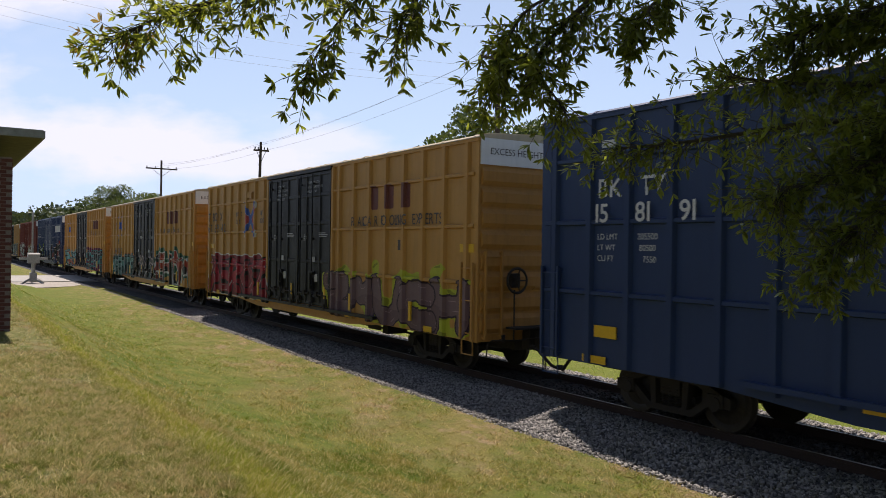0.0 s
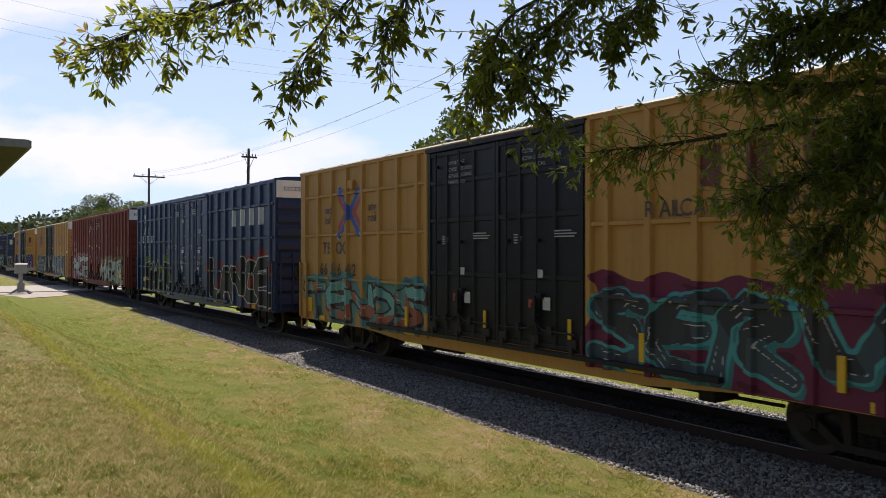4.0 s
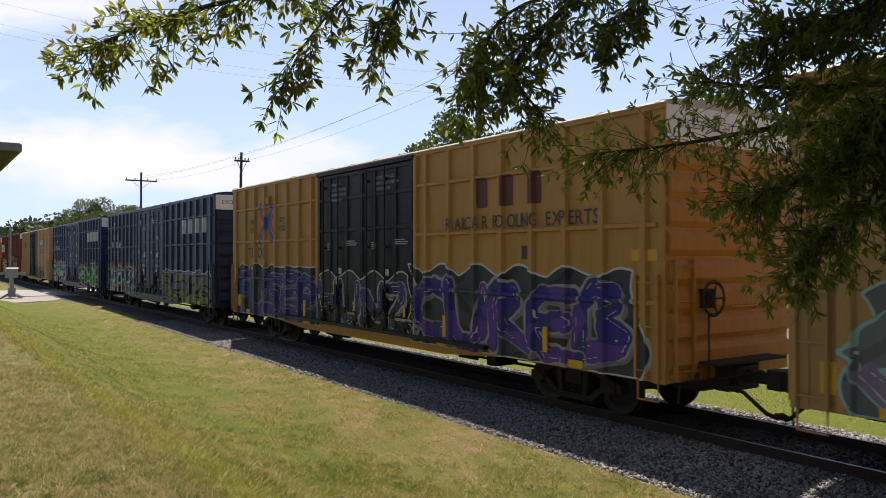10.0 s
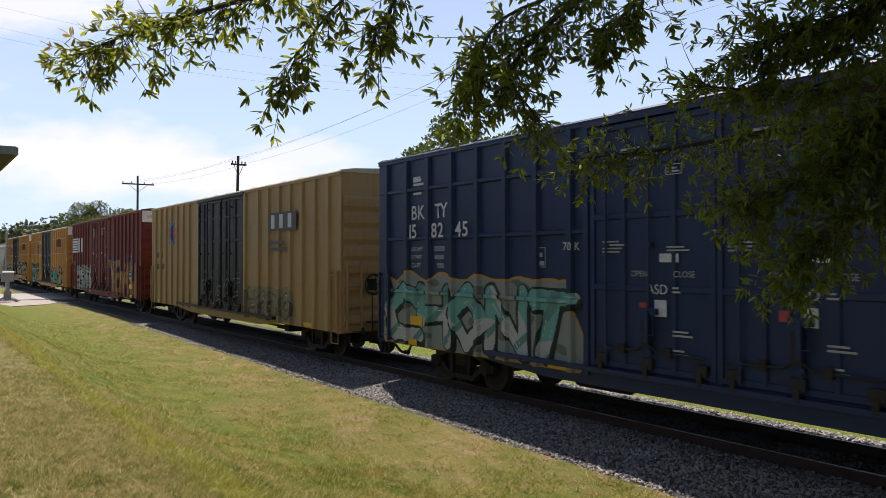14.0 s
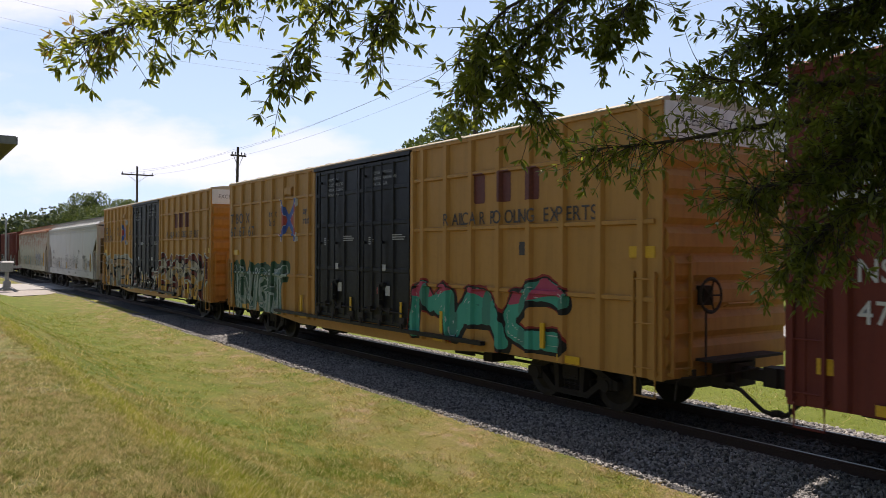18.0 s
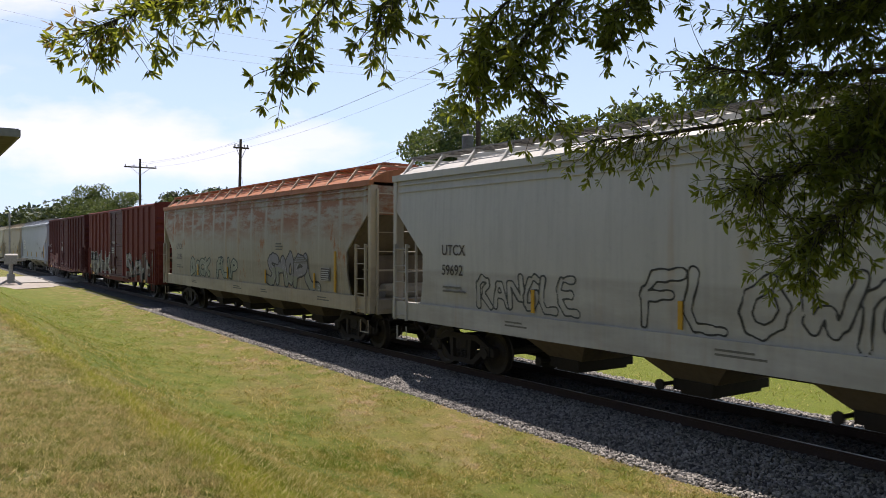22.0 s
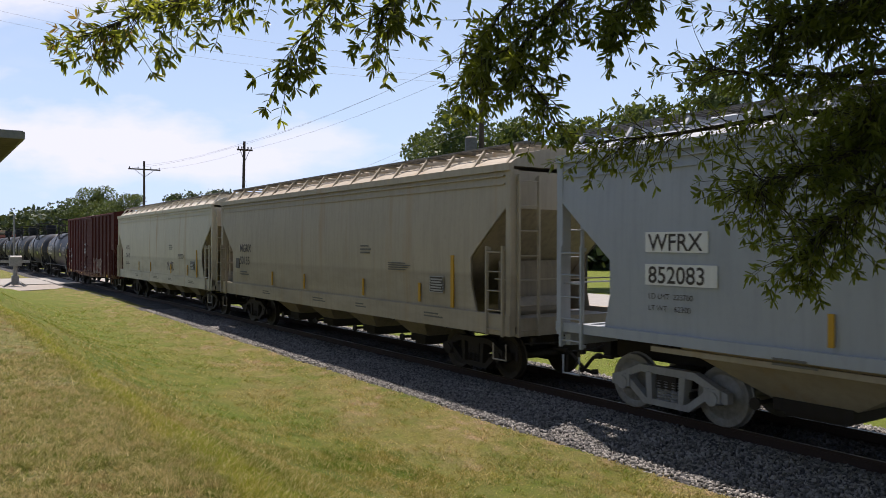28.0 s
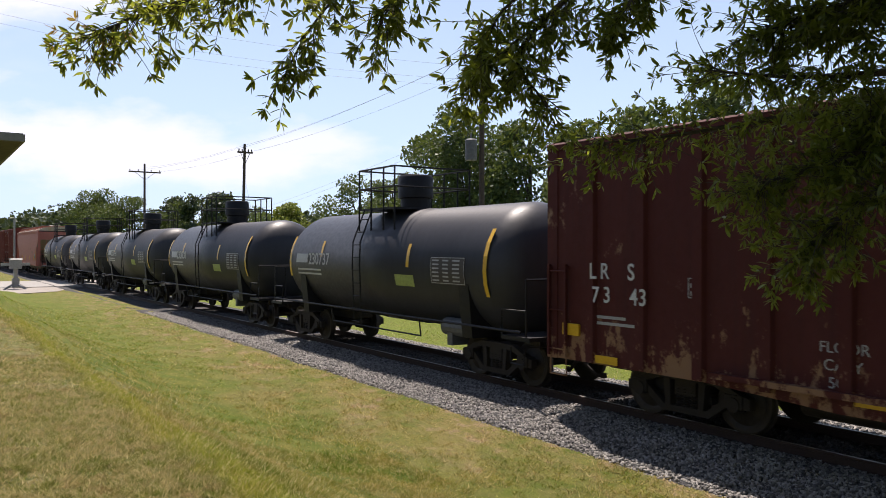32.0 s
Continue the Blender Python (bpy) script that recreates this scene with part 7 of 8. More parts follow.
tagged(new("road", recalc(Mesh().box(-900, 400, 13.2, 26.5, -0.60, -0.415).data("road", ROADWAY))), "pale sun-bleached road beyond the track", "road", kind="structure")
tagged(new("crossing_road", recalc(Mesh().prism([(-74, -60), (-64.0, -60), (-62.5, -3.0), (-62.5, 13.0), (-74, 13.0)], 2, -0.5, -0.065).data("crossing_road", CONCRETE))),
       "pale concrete road over the track at a level crossing", "road", kind="structure")
tagged(new("gravel_apron", recalc(Mesh().prism([(-62.3, -2.4), (-58.0, -2.6), (-56.0, -3.4), (-54.8, -5.2), (-54.6, -7.0), (-62.3, -8.2)], 2, -0.4, -0.10).data("gravel_apron", GRAVEL))),
       "pale gravel beside the level crossing", "gravel", kind="structure")


def crossing_signal():
    """Gate machine without its arm: box on a short column with four feet, slim mast behind."""
    g = thing("crossing_signal", "grey crossing gate machine on a column with splayed feet", "railway signal", at=pose(-60.7, -5.3, -0.12))
    part("column", Mesh().tube([(0, 0, 0.25), (0, 0, 1.5)], 0.13, 10), GATE_GREY, g)
    part("base", Mesh().prism([(-0.22, -0.22), (0.22, -0.22), (0.22, 0.22), (-0.22, 0.22)], 2, 0.15, 0.75), GATE_GREY, g)
    for a in range(4):
        c, s = math.cos(a * math.pi / 2 + 0.6), math.sin(a * math.pi / 2 + 0.6)
        part("foot", Mesh().tube([(0.2 * c, 0.2 * s, 0.35), (0.95 * c, 0.95 * s, 0.0)], 0.06, 6), GATE_GREY, g)
    b = part("machine_box", Mesh().box(-0.28, 0.28, -0.36, 0.36, 1.40, 2.02), GATE_GREY, g)
    part("lid", Mesh().prism([(-0.31, 2.02), (0.31, 2.02), (0.2, 2.12), (-0.2, 2.12)], 1, -0.39, 0.39), GATE_GREY, b)
    for s in (-1, 1):
        part("counterweight", Mesh().box(-0.12, 0.12, s * 0.62 - 0.26, s * 0.62 + 0.26, 1.62, 1.80), GATE_GREY, g)
    part("mast", Mesh().tube([(-0.8, 0, -0.1), (-0.8, 0, 5.0)], 0.06, 8), GATE_GREY, g)


crossing_signal()


def brick_building():
    """Corner of a low brick building with a flat overhanging roof."""
    b = thing("brick_building", "low dark red brick building with a flat overhanging roof", "building")
    x1, y1, z0, z1 = -17.5, -9.76, 0.3, 4.42
    w = part("wall", Mesh().box(x1 - 14, x1 - 0.02, y1 - 12, y1 - 0.02, z0, z1), MORTAR, b, "recessed pale mortar core")
    me = recalc(Mesh().box(0, 0.013, 0.006, 0.203, 0.005, 0.066).data("brick", BRICK_A))
    bl, bh = 0.215, 0.0745
    k = 0
    far = Mesh()
    for row in range(int((z1 - z0) / bh)):
        for i in range(12):
            yy = y1 - 0.209 - i * bl + (bl / 2 if row % 2 else 0)
            if yy + 0.2 > y1:
                continue
            zz = z0 + row * bh
            if i < 5 and k < 300:
                part("brick", me, BRICK_A, w, at=pose(x1 - 0.02, yy, zz))
                k += 1
            else:
                far.box(x1 - 0.02, x1 - 0.007, yy + 0.006, yy + 0.203, zz + 0.005, zz + 0.066)
        far.box(x1 - 3.5, x1 - 0.02, y1 - 0.02, y1 - 0.006, z0 + row * bh + 0.005, z0 + row * bh + 0.066)
    tagged(part("brickwork", far, BRICK_A, w), kind="stuff")
    r = part("roof", Mesh().box(x1 - 15, x1 + 0.55, y1 - 13, y1 + 0.47, z1 + 0.44, z1 + 0.52), FASCIA, b, "flat roof deck")
    part("fascia", Mesh().box(x1 + 0.52, x1 + 0.58, y1 - 13, y1 + 0.50, z1 + 0.36, z1 + 0.50), FASCIA, r)
    part("fascia", Mesh().box(x1 - 15, x1 + 0.52, y1 + 0.45, y1 + 0.50, z1 + 0.36, z1 + 0.50), FASCIA, r)
    part("soffit", Mesh().box(x1 - 15, x1 + 0.52, y1 - 13, y1 + 0.45, z1 + 0.36, z1 + 0.40), SOFFIT, r)


brick_building()


# ---- poles and wires ----
def utility_pole(x, y, top, arms, label, lean=0.0, transformer=False):
    p = thing("utility_pole", label, "utility pole", "utility poles along the track", at=pose(x, y, -0.6, 0, lean, 0))
    h = top + 0.6
    part("pole", Mesh().tube([(0, 0, 0), (0, 0, h * 0.5), (0, 0, h)], 0.14, 10, r2=0.09), POLE_WOOD, p)
    for z, w, d in arms:
        a = part("crossarm", Mesh().box(-0.05, 0.05, -w / 2, w / 2, h - z - 0.06, h - z + 0.06), POLE_WOOD, p, at=pose(0.13, 0, 0, 0, 0, d))
        for yy in (-w / 2 + 0.1, -w / 5, w / 5, w / 2 - 0.1):
            part("insulator", Mesh().lathe([(h - z + 0.06, 0.02), (h - z + 0.12, 0.05), (h - z + 0.20, 0.045), (h - z + 0.24, 0.02)], (0, yy, 0), 2, 8), POLE_STEEL, a)
        for s in (-1, 1):
            part("brace", Mesh().tube([(0, 0.05 * s, h - z - 0.7), (0, s * w * 0.3, h - z - 0.05)], 0.02, 5), POLE_STEEL, p, at=pose(0.13, 0, 0, 0, 0, d))
    if transformer:
        t = part("transformer", Mesh().lathe([(6.9, 0.05), (6.9, 0.24), (7.7, 0.24), (7.76, 0.18), (7.76, 0.02)], (-0.15, -0.42, 0), 2, 16, close=False), POLE_STEEL, p, "grey transformer can", smooth=True)
        part("bushing", Mesh().lathe([(7.76, 0.05), (7.95, 0.03), (8.0, 0.01)], (-0.15, -0.42, 0), 2, 8), POLE_STEEL, t)
    return p


utility_pole(-77.1, 7.0, 10.7, [(0.8, 2.9, 0)], "weathered wooden utility pole with one crossarm")
utility_pole(-53.3, 8.0, 10.0, [(0.6, 1.1, 0)], "slightly leaning dark wooden utility pole", lean=3.0)
utility_pole(-25.3, 8.0, 10.7, [(0.3, 2.0, 0)], "dark wooden utility pole with a transformer can", transformer=True)


def wire(a, b, sag, r=0.006):
    a, b = Vector(a), Vector(b)
    pts = [a.lerp(b, k / 14) - Vector((0, 0, sag * 4 * (k / 14) * (1 - k / 14))) for k in range(15)]
    tagged(new("overhead_wire", recalc(Mesh().tube(pts, r, 4, ends=False).data("overhead_wire", WIRE))), "thin dark overhead wire between poles", "wire", "overhead wires")


for dy, dz in ((-0.7, 0.0), (0.7, 0.0), (0.0, 0.35)):
    wire((-77.1, 7.0 + dy * 1.6, 10.0 + dz), (-53.3, 8.0 + dy, 9.55 + dz), 0.25)
    wire((-53.3, 8.0 + dy, 9.55 + dz), (-25.3, 8.0 + dy, 10.45 + dz), 0.35)
    wire((-25.3, 8.0 + dy, 10.45 + dz), (12.0, 8.0 + dy, 11.0 + dz), 0.4)
for dz in (0.0, 0.35):
    wire((-130, 30, 6.9 + dz), (-25.3, 8.0, 7.6 + dz), 0.7)
wire((-53.3, 8.0, 8.6), (-49.5, 8.5, -0.4), 0.0)
for dz in (0.0, 0.5, 1.6):
    wire((-25.3, 8.0, 9.3 + 0.5 * dz), (-46.0, -14.0, 15.2 + dz), 0.9, 0.004)


# ---- trees ----
def leaf_cards(pts, size, r, flat=0.3):
    """Small pointed leaf clumps, each a folded kite, at the points given."""
    n = len(pts)
    d = r.normal(size=(n, 3))
    d[:, 2] -= flat
    d /= np.linalg.norm(d, axis=1)[:, None]
    u = np.cross(d, r.normal(size=(n, 3)))
    u /= np.linalg.norm(u, axis=1)[:, None]
    w = np.cross(d, u)
    s = size * r.uniform(0.6, 1.4, (n, 1))
    a, t = pts - d * s * 0.5, pts + d * s * 0.5
    l = pts + u * s * 0.36 + w * s * 0.10
    q = pts - u * s * 0.36 + w * s * 0.10
    v = np.stack([a, l, t, q], 1).reshape(-1, 3)
    i = np.arange(n)[:, None] * 4
    return v, np.concatenate([i + [0, 1, 2], i + [0, 2, 3]], 1).reshape(-1, 3)


def tree(x, y, height, width, seed, mat, label, leaves=5000, size=0.3, base=None, low=0.25, lobes=16):
    r = np.random.default_rng(seed)
    z0 = float(ground_z(x, y)) - 0.1 if base is None else base
    t = thing("tree", label, "tree", "trees behind the track", at=pose(x, y, z0))
    m = Mesh()
    m.tube([(0, 0, 0), (0.1, 0.05, height * 0.3), (-0.05, 0.1, height * 0.6), (0, 0, height * 0.85)], height * 0.022, 8, r2=height * 0.006)
    part("trunk", m, BARK, t)
    cs = []
    for k in range(lobes):
        f = r.uniform(low, 0.92)
        bulge = math.sin(math.pi * min(1, (f - low + 0.12) / (1.08 - low))) ** 0.6
        a = r.uniform(0, 6.28)
        d = width * 0.5 * bulge * r.uniform(0.35, 0.85)
        rad = width * r.uniform(0.13, 0.24) * (0.6 + 0.4 * bulge)
        cs.append((d * math.cos(a), d * math.sin(a), height * f, rad))
        if k % 2 == 0:
            part("limb", Mesh().tube([(0, 0, height * f * 0.55), (d * math.cos(a) * 0.5, d * math.sin(a) * 0.5, height * f * 0.82), (d * math.cos(a), d * math.sin(a), height * f)], height * 0.008, 5, r2=0.02), BARK, t)
    cs = np.array(cs)
    pick = r.choice(len(cs), leaves, p=cs[:, 3] ** 2 / (cs[:, 3] ** 2).sum())
    dirs = r.normal(size=(leaves, 3))
    dirs /= np.linalg.norm(dirs, axis=1)[:, None]
    rad = cs[pick, 3] * (0.45 + 0.75 * r.random(leaves) ** 0.6)
    pts = cs[pick, :3] + dirs * rad[:, None] * np.array([1, 1, 0.75])
    v, f = leaf_cards(pts, size, r)
    tagged(part("crown", raw_mesh("crown", v, f, mat), mat, t), kind="stuff")
    return t


def pine(x, y, height, width, seed, base=None):
    r = np.random.default_rng(seed)
    t = thing("pine_tree", "tall slender pine with tufts of needles", "tree", "trees behind the track", at=pose(x, y, float(ground_z(x, y)) - 0.1))
    part("trunk", Mesh().tube([(0, 0, 0), (0.15, 0, height * 0.5), (0, 0.1, height)], 0.22, 7, r2=0.05), BARK, t)
    pts = []
    for k in range(16):
        f = r.uniform(0.55, 1.0)
        a, d = r.uniform(0, 6.28), width * 0.5 * r.uniform(0.2, 1.0) * (1.25 - f)
        c = np.array([d * math.cos(a) * 1.8, d * math.sin(a) * 1.8, height * f])
        pts.append(c + r.normal(size=(90, 3)) * np.array([width * 0.13, width * 0.13, width * 0.07]))
        part("limb", Mesh().tube([(0, 0, height * f - 0.4), tuple(c)], 0.05, 4, r2=0.02), BARK, t)
    v, f = leaf_cards(np.concatenate(pts), 0.55, r)
    tagged(part("crown", raw_mesh("crown", v, f, PINE_LEAF), PINE_LEAF, t), kind="stuff")


# beyond the road
tree(-58.0, 31.0, 17.0, 11.5, 1, TREE_LEAF_DEEP, "broad dark green oak beyond the road", 9000, 0.36)
tree(-50.5, 32.0, 14.6, 9.5, 2, TREE_LEAF_DEEP, "dark green oak beyond the road", 7000, 0.36)
tree(-65.5, 33.5, 15.8, 9.5, 3, TREE_LEAF_DEEP, "dark green oak beyond the road", 6000, 0.36)
tree(-43.0, 31.0, 13.5, 7.0, 4, TREE_LEAF, "leafy green tree beyond the road", 5000, 0.34)
tree(-37.0, 30.5, 15.4, 6.8, 5, TREE_LEAF, "loose-crowned green tree beyond the road", 4500, 0.34)
tree(-31.5, 31.0, 15.6, 6.8, 6, TREE_LEAF, "loose-crowned green tree beyond the road", 4500, 0.34)
tree(-26.0, 33.0, 12.5, 7.5, 7, TREE_LEAF, "leafy green tree beyond the road", 4500, 0.34)
tree(-18.0, 34.0, 12.0, 8.0, 8, TREE_LEAF, "leafy green tree beyond the road", 4000, 0.36)
tree(-8.0, 35.0, 12.0, 9.0, 9, TREE_LEAF, "leafy green tree beyond the road", 4000, 0.36)
tree(-92.0, 38.0, 12.4, 11.0, 10, TREE_LEAF, "rounded green tree beyond the road", 9000, 0.32)
tree(-81.0, 36.5, 11.6, 9.0, 11, TREE_LEAF, "rounded green tree beyond the road", 8000, 0.32)
tree(-70.0, 33.0, 11.8, 6.0, 12, TREE_LEAF, "slim green tree beyond the road", 4000, 0.36)
tree(-100.0, 31.0, 9.4, 7.0, 13, TREE_LEAF_LIME, "yellow-green small tree beyond the road", 5000, 0.40)
pine(-127, 30, 11.8, 5.5, 14)
pine(-134, 33, 12.4, 5.0, 15)
pine(-150, 33, 12.6, 5.0, 16)
pine(-163, 33, 13.4, 5.0, 17)
pine(-171, 35, 13.6, 5.5, 18)
tree(-112.0, 34.0, 8.8, 10.0, 19, TREE_LEAF, "rounded green tree beyond the road", 4000, 0.45)
tree(-140.0, 40.0, 10.5, 14.0, 20, TREE_LEAF, "rounded green tree beyond the road", 4500, 0.5)
tree(-174.0, 20.0, 14.8, 14.0, 21, TREE_LEAF, "broad green tree near the crossing", 14000, 0.36, low=0.15)
tree(-188.0, 18.0, 13.8, 11.0, 22, TREE_LEAF_DEEP, "broad dark green tree near the crossing", 9000, 0.38, low=0.15)
tree(-160.0, 24.0, 13.2, 12.0, 23, TREE_LEAF, "broad green tree near the crossing", 11000, 0.36, low=0.15)
tree(-153.0, 30.0, 12.0, 11.0, 24, TREE_LEAF_DEEP, "broad green tree near the crossing", 9000, 0.36, low=0.15)


def far_wood(name, x0, x1, y0, y1, n, hgt, seed):
    """Distant woodland: many crowns in one sheet of clumps."""
    r = np.random.default_rng(seed)
    pts = []
    for k in range(n):
        u = r.random()
        cx, cy = x0 + (x1 - x0) * u + r.normal() * 4, y0 + (y1 - y0) * u + r.normal() * 4
        h_ = hgt * r.uniform(0.75, 1.1)
        for j in range(12):
            f = r.uniform(0.05, 0.9)
            c = np.array([cx + r.normal() * 2.2, cy + r.normal() * 2.2, h_ * f])
            pts.append(c + np.clip(r.normal(size=(60, 3)), -1.7, 1.7) * np.array([1.7, 1.7, 1.1]))
    v, f = leaf_cards(np.concatenate(pts), 1.15, r)
    tagged(new(name, raw_mesh(name, v, f, PINE_LEAF)), "distant dark green woodland", "woodland", kind="stuff")


far_wood("far_wood", -300, -210, 2, 24, 60, 12.0, 31)
far_wood("far_wood", -330, -320, -120, 0, 80, 13.0, 32)
far_wood("far_wood", -240, -120, 48, 66, 60, 9.5, 33)
far_wood("far_wood", -120, 40, 60, 70, 60, 9.5, 34)


# ---- the oak beside the camera ----
OAK = thing("willow_oak", "willow oak with narrow glossy leaves hanging over the lawn", "tree", at=pose(2.8, -9.0, 0.75))
OAK_INV = OAK.matrix_basis.inverted()


def narrow_leaves(base, way, length, r, width=0.235):
    """Lance-shaped leaves with a folded midrib."""
    n = len(base)
    way = way / np.linalg.norm(way, axis=1)[:, None]
    u = np.cross(way, r.normal(size=(n, 3)) * 0.6 + np.array([0, 0, 1.0]))
    u /= np.linalg.norm(u, axis=1)[:, None] + 1e-9
    w = np.cross(u, way)
    L = length[:, None]
    s = L * width * r.uniform(0.8, 1.25, (n, 1))
    bend = L * r.uniform(-0.12, 0.05, (n, 1))
    p = lambda f, side, k: base + way * L * f + u * s * side + w * (bend * f * f + s * k)
    v = np.stack([p(0, 0, 0), p(0.36, -0.46, 0.18), p(0.36, 0, 0), p(0.36, 0.46, 0.18), p(0.74, -0.48, 0.18), p(0.74, 0, 0), p(0.74, 0.48, 0.18), p(1.0, 0, 0)], 1).reshape(-1, 3)
    f = np.array([[0, 2, 1], [0, 3, 2], [1, 2, 5], [1, 5, 4], [2, 3, 6], [2, 6, 5], [4, 5, 7], [5, 6, 7]])
    return v, (np.arange(n)[:, None, None] * 8 + f).reshape(-1, 3)


def limb(points, twigs, seed, spread=0.30, hang=0.5, reach=0.30, r0=0.03, start=0.0, leaf=0.071, mat=None, per=12):
    """A limb with side twigs that droop, each twig carrying whorls of leaves."""
    r = np.random.default_rng(seed)
    P = np.array([tuple(OAK_INV @ Vector(p)) for p in points])
    seg = np.linspace(0, len(P) - 1, 4 * (len(P) - 1) + 1)
    C = np.stack([np.interp(seg, np.arange(len(P)), P[:, k]) for k in range(3)], 1)
    for _ in range(2):
        C[1:-1] = (C[:-2] + 2 * C[1:-1] + C[2:]) / 4
    lb = part("limb", Mesh().tube([tuple(c) for c in C], r0, 6, r2=0.004), BARK, OAK)
    tw = Mesh()
    bases, ways = [], []
    for k in range(twigs):
        u = start + (1 - start) * r.random() ** 0.85
        i = u * (len(C) - 1)
        a = int(min(i, len(C) - 2))
        p = C[a] + (C[a + 1] - C[a]) * (i - a)
        tan = C[a + 1] - C[a]
        tan /= np.linalg.norm(tan) + 1e-9
        d = tan * r.uniform(0.1, 0.9) + r.normal(size=3) * spread * 2.0
        d[2] -= hang * r.uniform(0.1, 1.0)
        d /= np.linalg.norm(d)
        ln = reach * r.uniform(0.45, 1.3)
        q, line = p.copy(), [p.copy()]
        for s in range(4):
            d = d + np.array([0, 0, -0.14 * hang]) + r.normal(size=3) * 0.10
            d /= np.linalg.norm(d)
            q = q + d * ln / 4
            line.append(q.copy())
        tw.tube([tuple(x) for x in line], 0.0035, 3, ends=False, r2=0.0015)
        line = np.array(line)
        m = int(1.3 * per * r.uniform(0.7, 1.3))
        f = np.where(r.random(m) < 0.55, 0.93 + 0.07 * r.random(m), 0.12 + 0.8 * r.random(m))
        j = np.minimum((f * 4).astype(int), 3)
        b = line[j] + (line[j + 1] - line[j]) * (f * 4 - j)[:, None]
        td = line[j + 1] - line[j]
        td /= np.linalg.norm(td, axis=1)[:, None]
        side = np.cross(td, r.normal(size=(m, 3)))
        side /= np.linalg.norm(side, axis=1)[:, None]
        bases.append(b)
        ways.append(td * r.uniform(0.2, 0.9, (m, 1)) + side * r.uniform(0.5, 1.0, (m, 1)) + np.array([0, 0, -0.12]))
    b, w = np.concatenate(bases), np.concatenate(ways)
    v, f = narrow_leaves(b, w, leaf * r.uniform(0.55, 1.25, len(b)), r)
    tagged(part("leaves", raw_mesh("leaves", v, f, mat or LEAF), LEAF, lb), kind="stuff")
    tagged(part("twig_growth", tw, BARK, lb), kind="stuff")


trunk_m = Mesh().tube([(0, 0, -0.3), (0.03, 0.02, 0.8), (-0.03, 0.05, 2.2), (0.0, 0.0, 4.0), (0.1, 0.1, 8.5)], 0.30, 14, r2=0.10)
part("trunk", trunk_m, BARK, OAK)
# boughs from the trunk to where the hanging limbs begin
for tip in ((-3.58, -8.10, 4.78), (-3.06, -7.33, 4.68), (-1.81, -6.22, 3.72), (-1.90, -6.34, 4.33), (-2.44, -5.01, 3.72), (-1.95, -6.07, 3.32), (-2.08, -5.90, 3.55), (-1.96, -5.73, 4.11)):
    q = OAK_INV @ Vector(tip)
    part("bough", Mesh().tube([(0, 0, 2.6), (q.x * 0.35, q.y * 0.3, max(q.z, 3.2) + 0.5), (q.x * 0.75, q.y * 0.75, q.z + 0.35), tuple(q)], 0.09, 7, r2=0.03), BARK, OAK)

limb([(-3.58, -8.10, 4.78), (-3.96, -8.65, 4.58), (-4.26, -9.09, 4.41), (-4.46, -9.56, 4.23), (-4.68, -9.89, 4.12), (-4.85, -10.13, 3.99)], 120, 1, 0.24, 0.4, 0.30, start=0.25, per=14)
limb([(-3.96, -8.65, 4.58), (-3.97, -9.02, 4.21), (-3.99, -9.23, 3.93), (-4.06, -9.33, 3.68)], 36, 2, 0.2, 0.6, 0.22, r0=0.010, start=0.15, per=14)
limb([(-3.85, -8.48, 4.68), (-3.79, -8.75, 4.21), (-3.76, -8.89, 3.98)], 48, 3, 0.3, 0.6, 0.28, r0=0.010, start=0.1, per=14)
limb([(-3.06, -7.33, 4.68), (-3.30, -7.69, 4.38), (-3.49, -7.96, 4.08), (-3.58, -8.10, 3.85), (-3.46, -7.92, 3.58)], 120, 4, 0.26, 0.6, 0.30, start=0.1, per=14)
limb([(-3.30, -7.69, 4.41), (-3.60, -8.13, 4.21), (-3.76, -8.18, 3.97), (-3.87, -8.17, 3.81)], 95, 5, 0.26, 0.5, 0.28, r0=0.012, per=14)
limb([(-2.99, -7.41, 4.44), (-3.12, -7.60, 4.18), (-3.19, -7.70, 3.99)], 60, 6, 0.26, 0.6, 0.26, r0=0.012, per=14)
limb([(-1.81, -6.22, 3.72), (-2.22, -6.47, 3.74), (-2.66, -6.75, 3.75), (-2.93, -7.15, 3.80)], 110, 7, 0.24, 0.35, 0.28, per=10)
limb([(-1.90, -6.34, 4.33), (-2.31, -6.60, 4.15), (-2.74, -6.86, 4.05)], 310, 8, 0.36, 0.45, 0.36, per=12)
limb([(-2.44, -5.01, 3.72), (-3.10, -5.98, 3.68), (-3.54, -6.63, 3.53), (-3.89, -7.14, 3.47)], 140, 9, 0.20, 0.3, 0.32, per=10)
limb([(-1.95, -6.07, 3.32), (-2.30, -6.23, 3.15), (-2.60, -6.31, 2.95), (-2.73, -6.51, 2.71)], 200, 10, 0.32, 0.5, 0.34, per=11)
limb([(-2.08, -5.90, 3.55), (-2.60, -6.31, 3.30), (-2.93, -6.80, 3.11)], 210, 11, 0.34, 0.4, 0.34, per=11)
limb([(-1.96, -5.73, 4.11), (-2.29, -6.04, 3.73), (-2.61, -6.15, 3.46)], 430, 12, 0.44, 0.5, 0.38, per=12)

limb([(-4.70, -9.92, 4.10), (-4.85, -10.13, 4.0), (-4.93, -10.22, 3.96)], 7, 13, 0.2, 0.2, 0.16, r0=0.004, per=10, mat=LEAF_DRY)

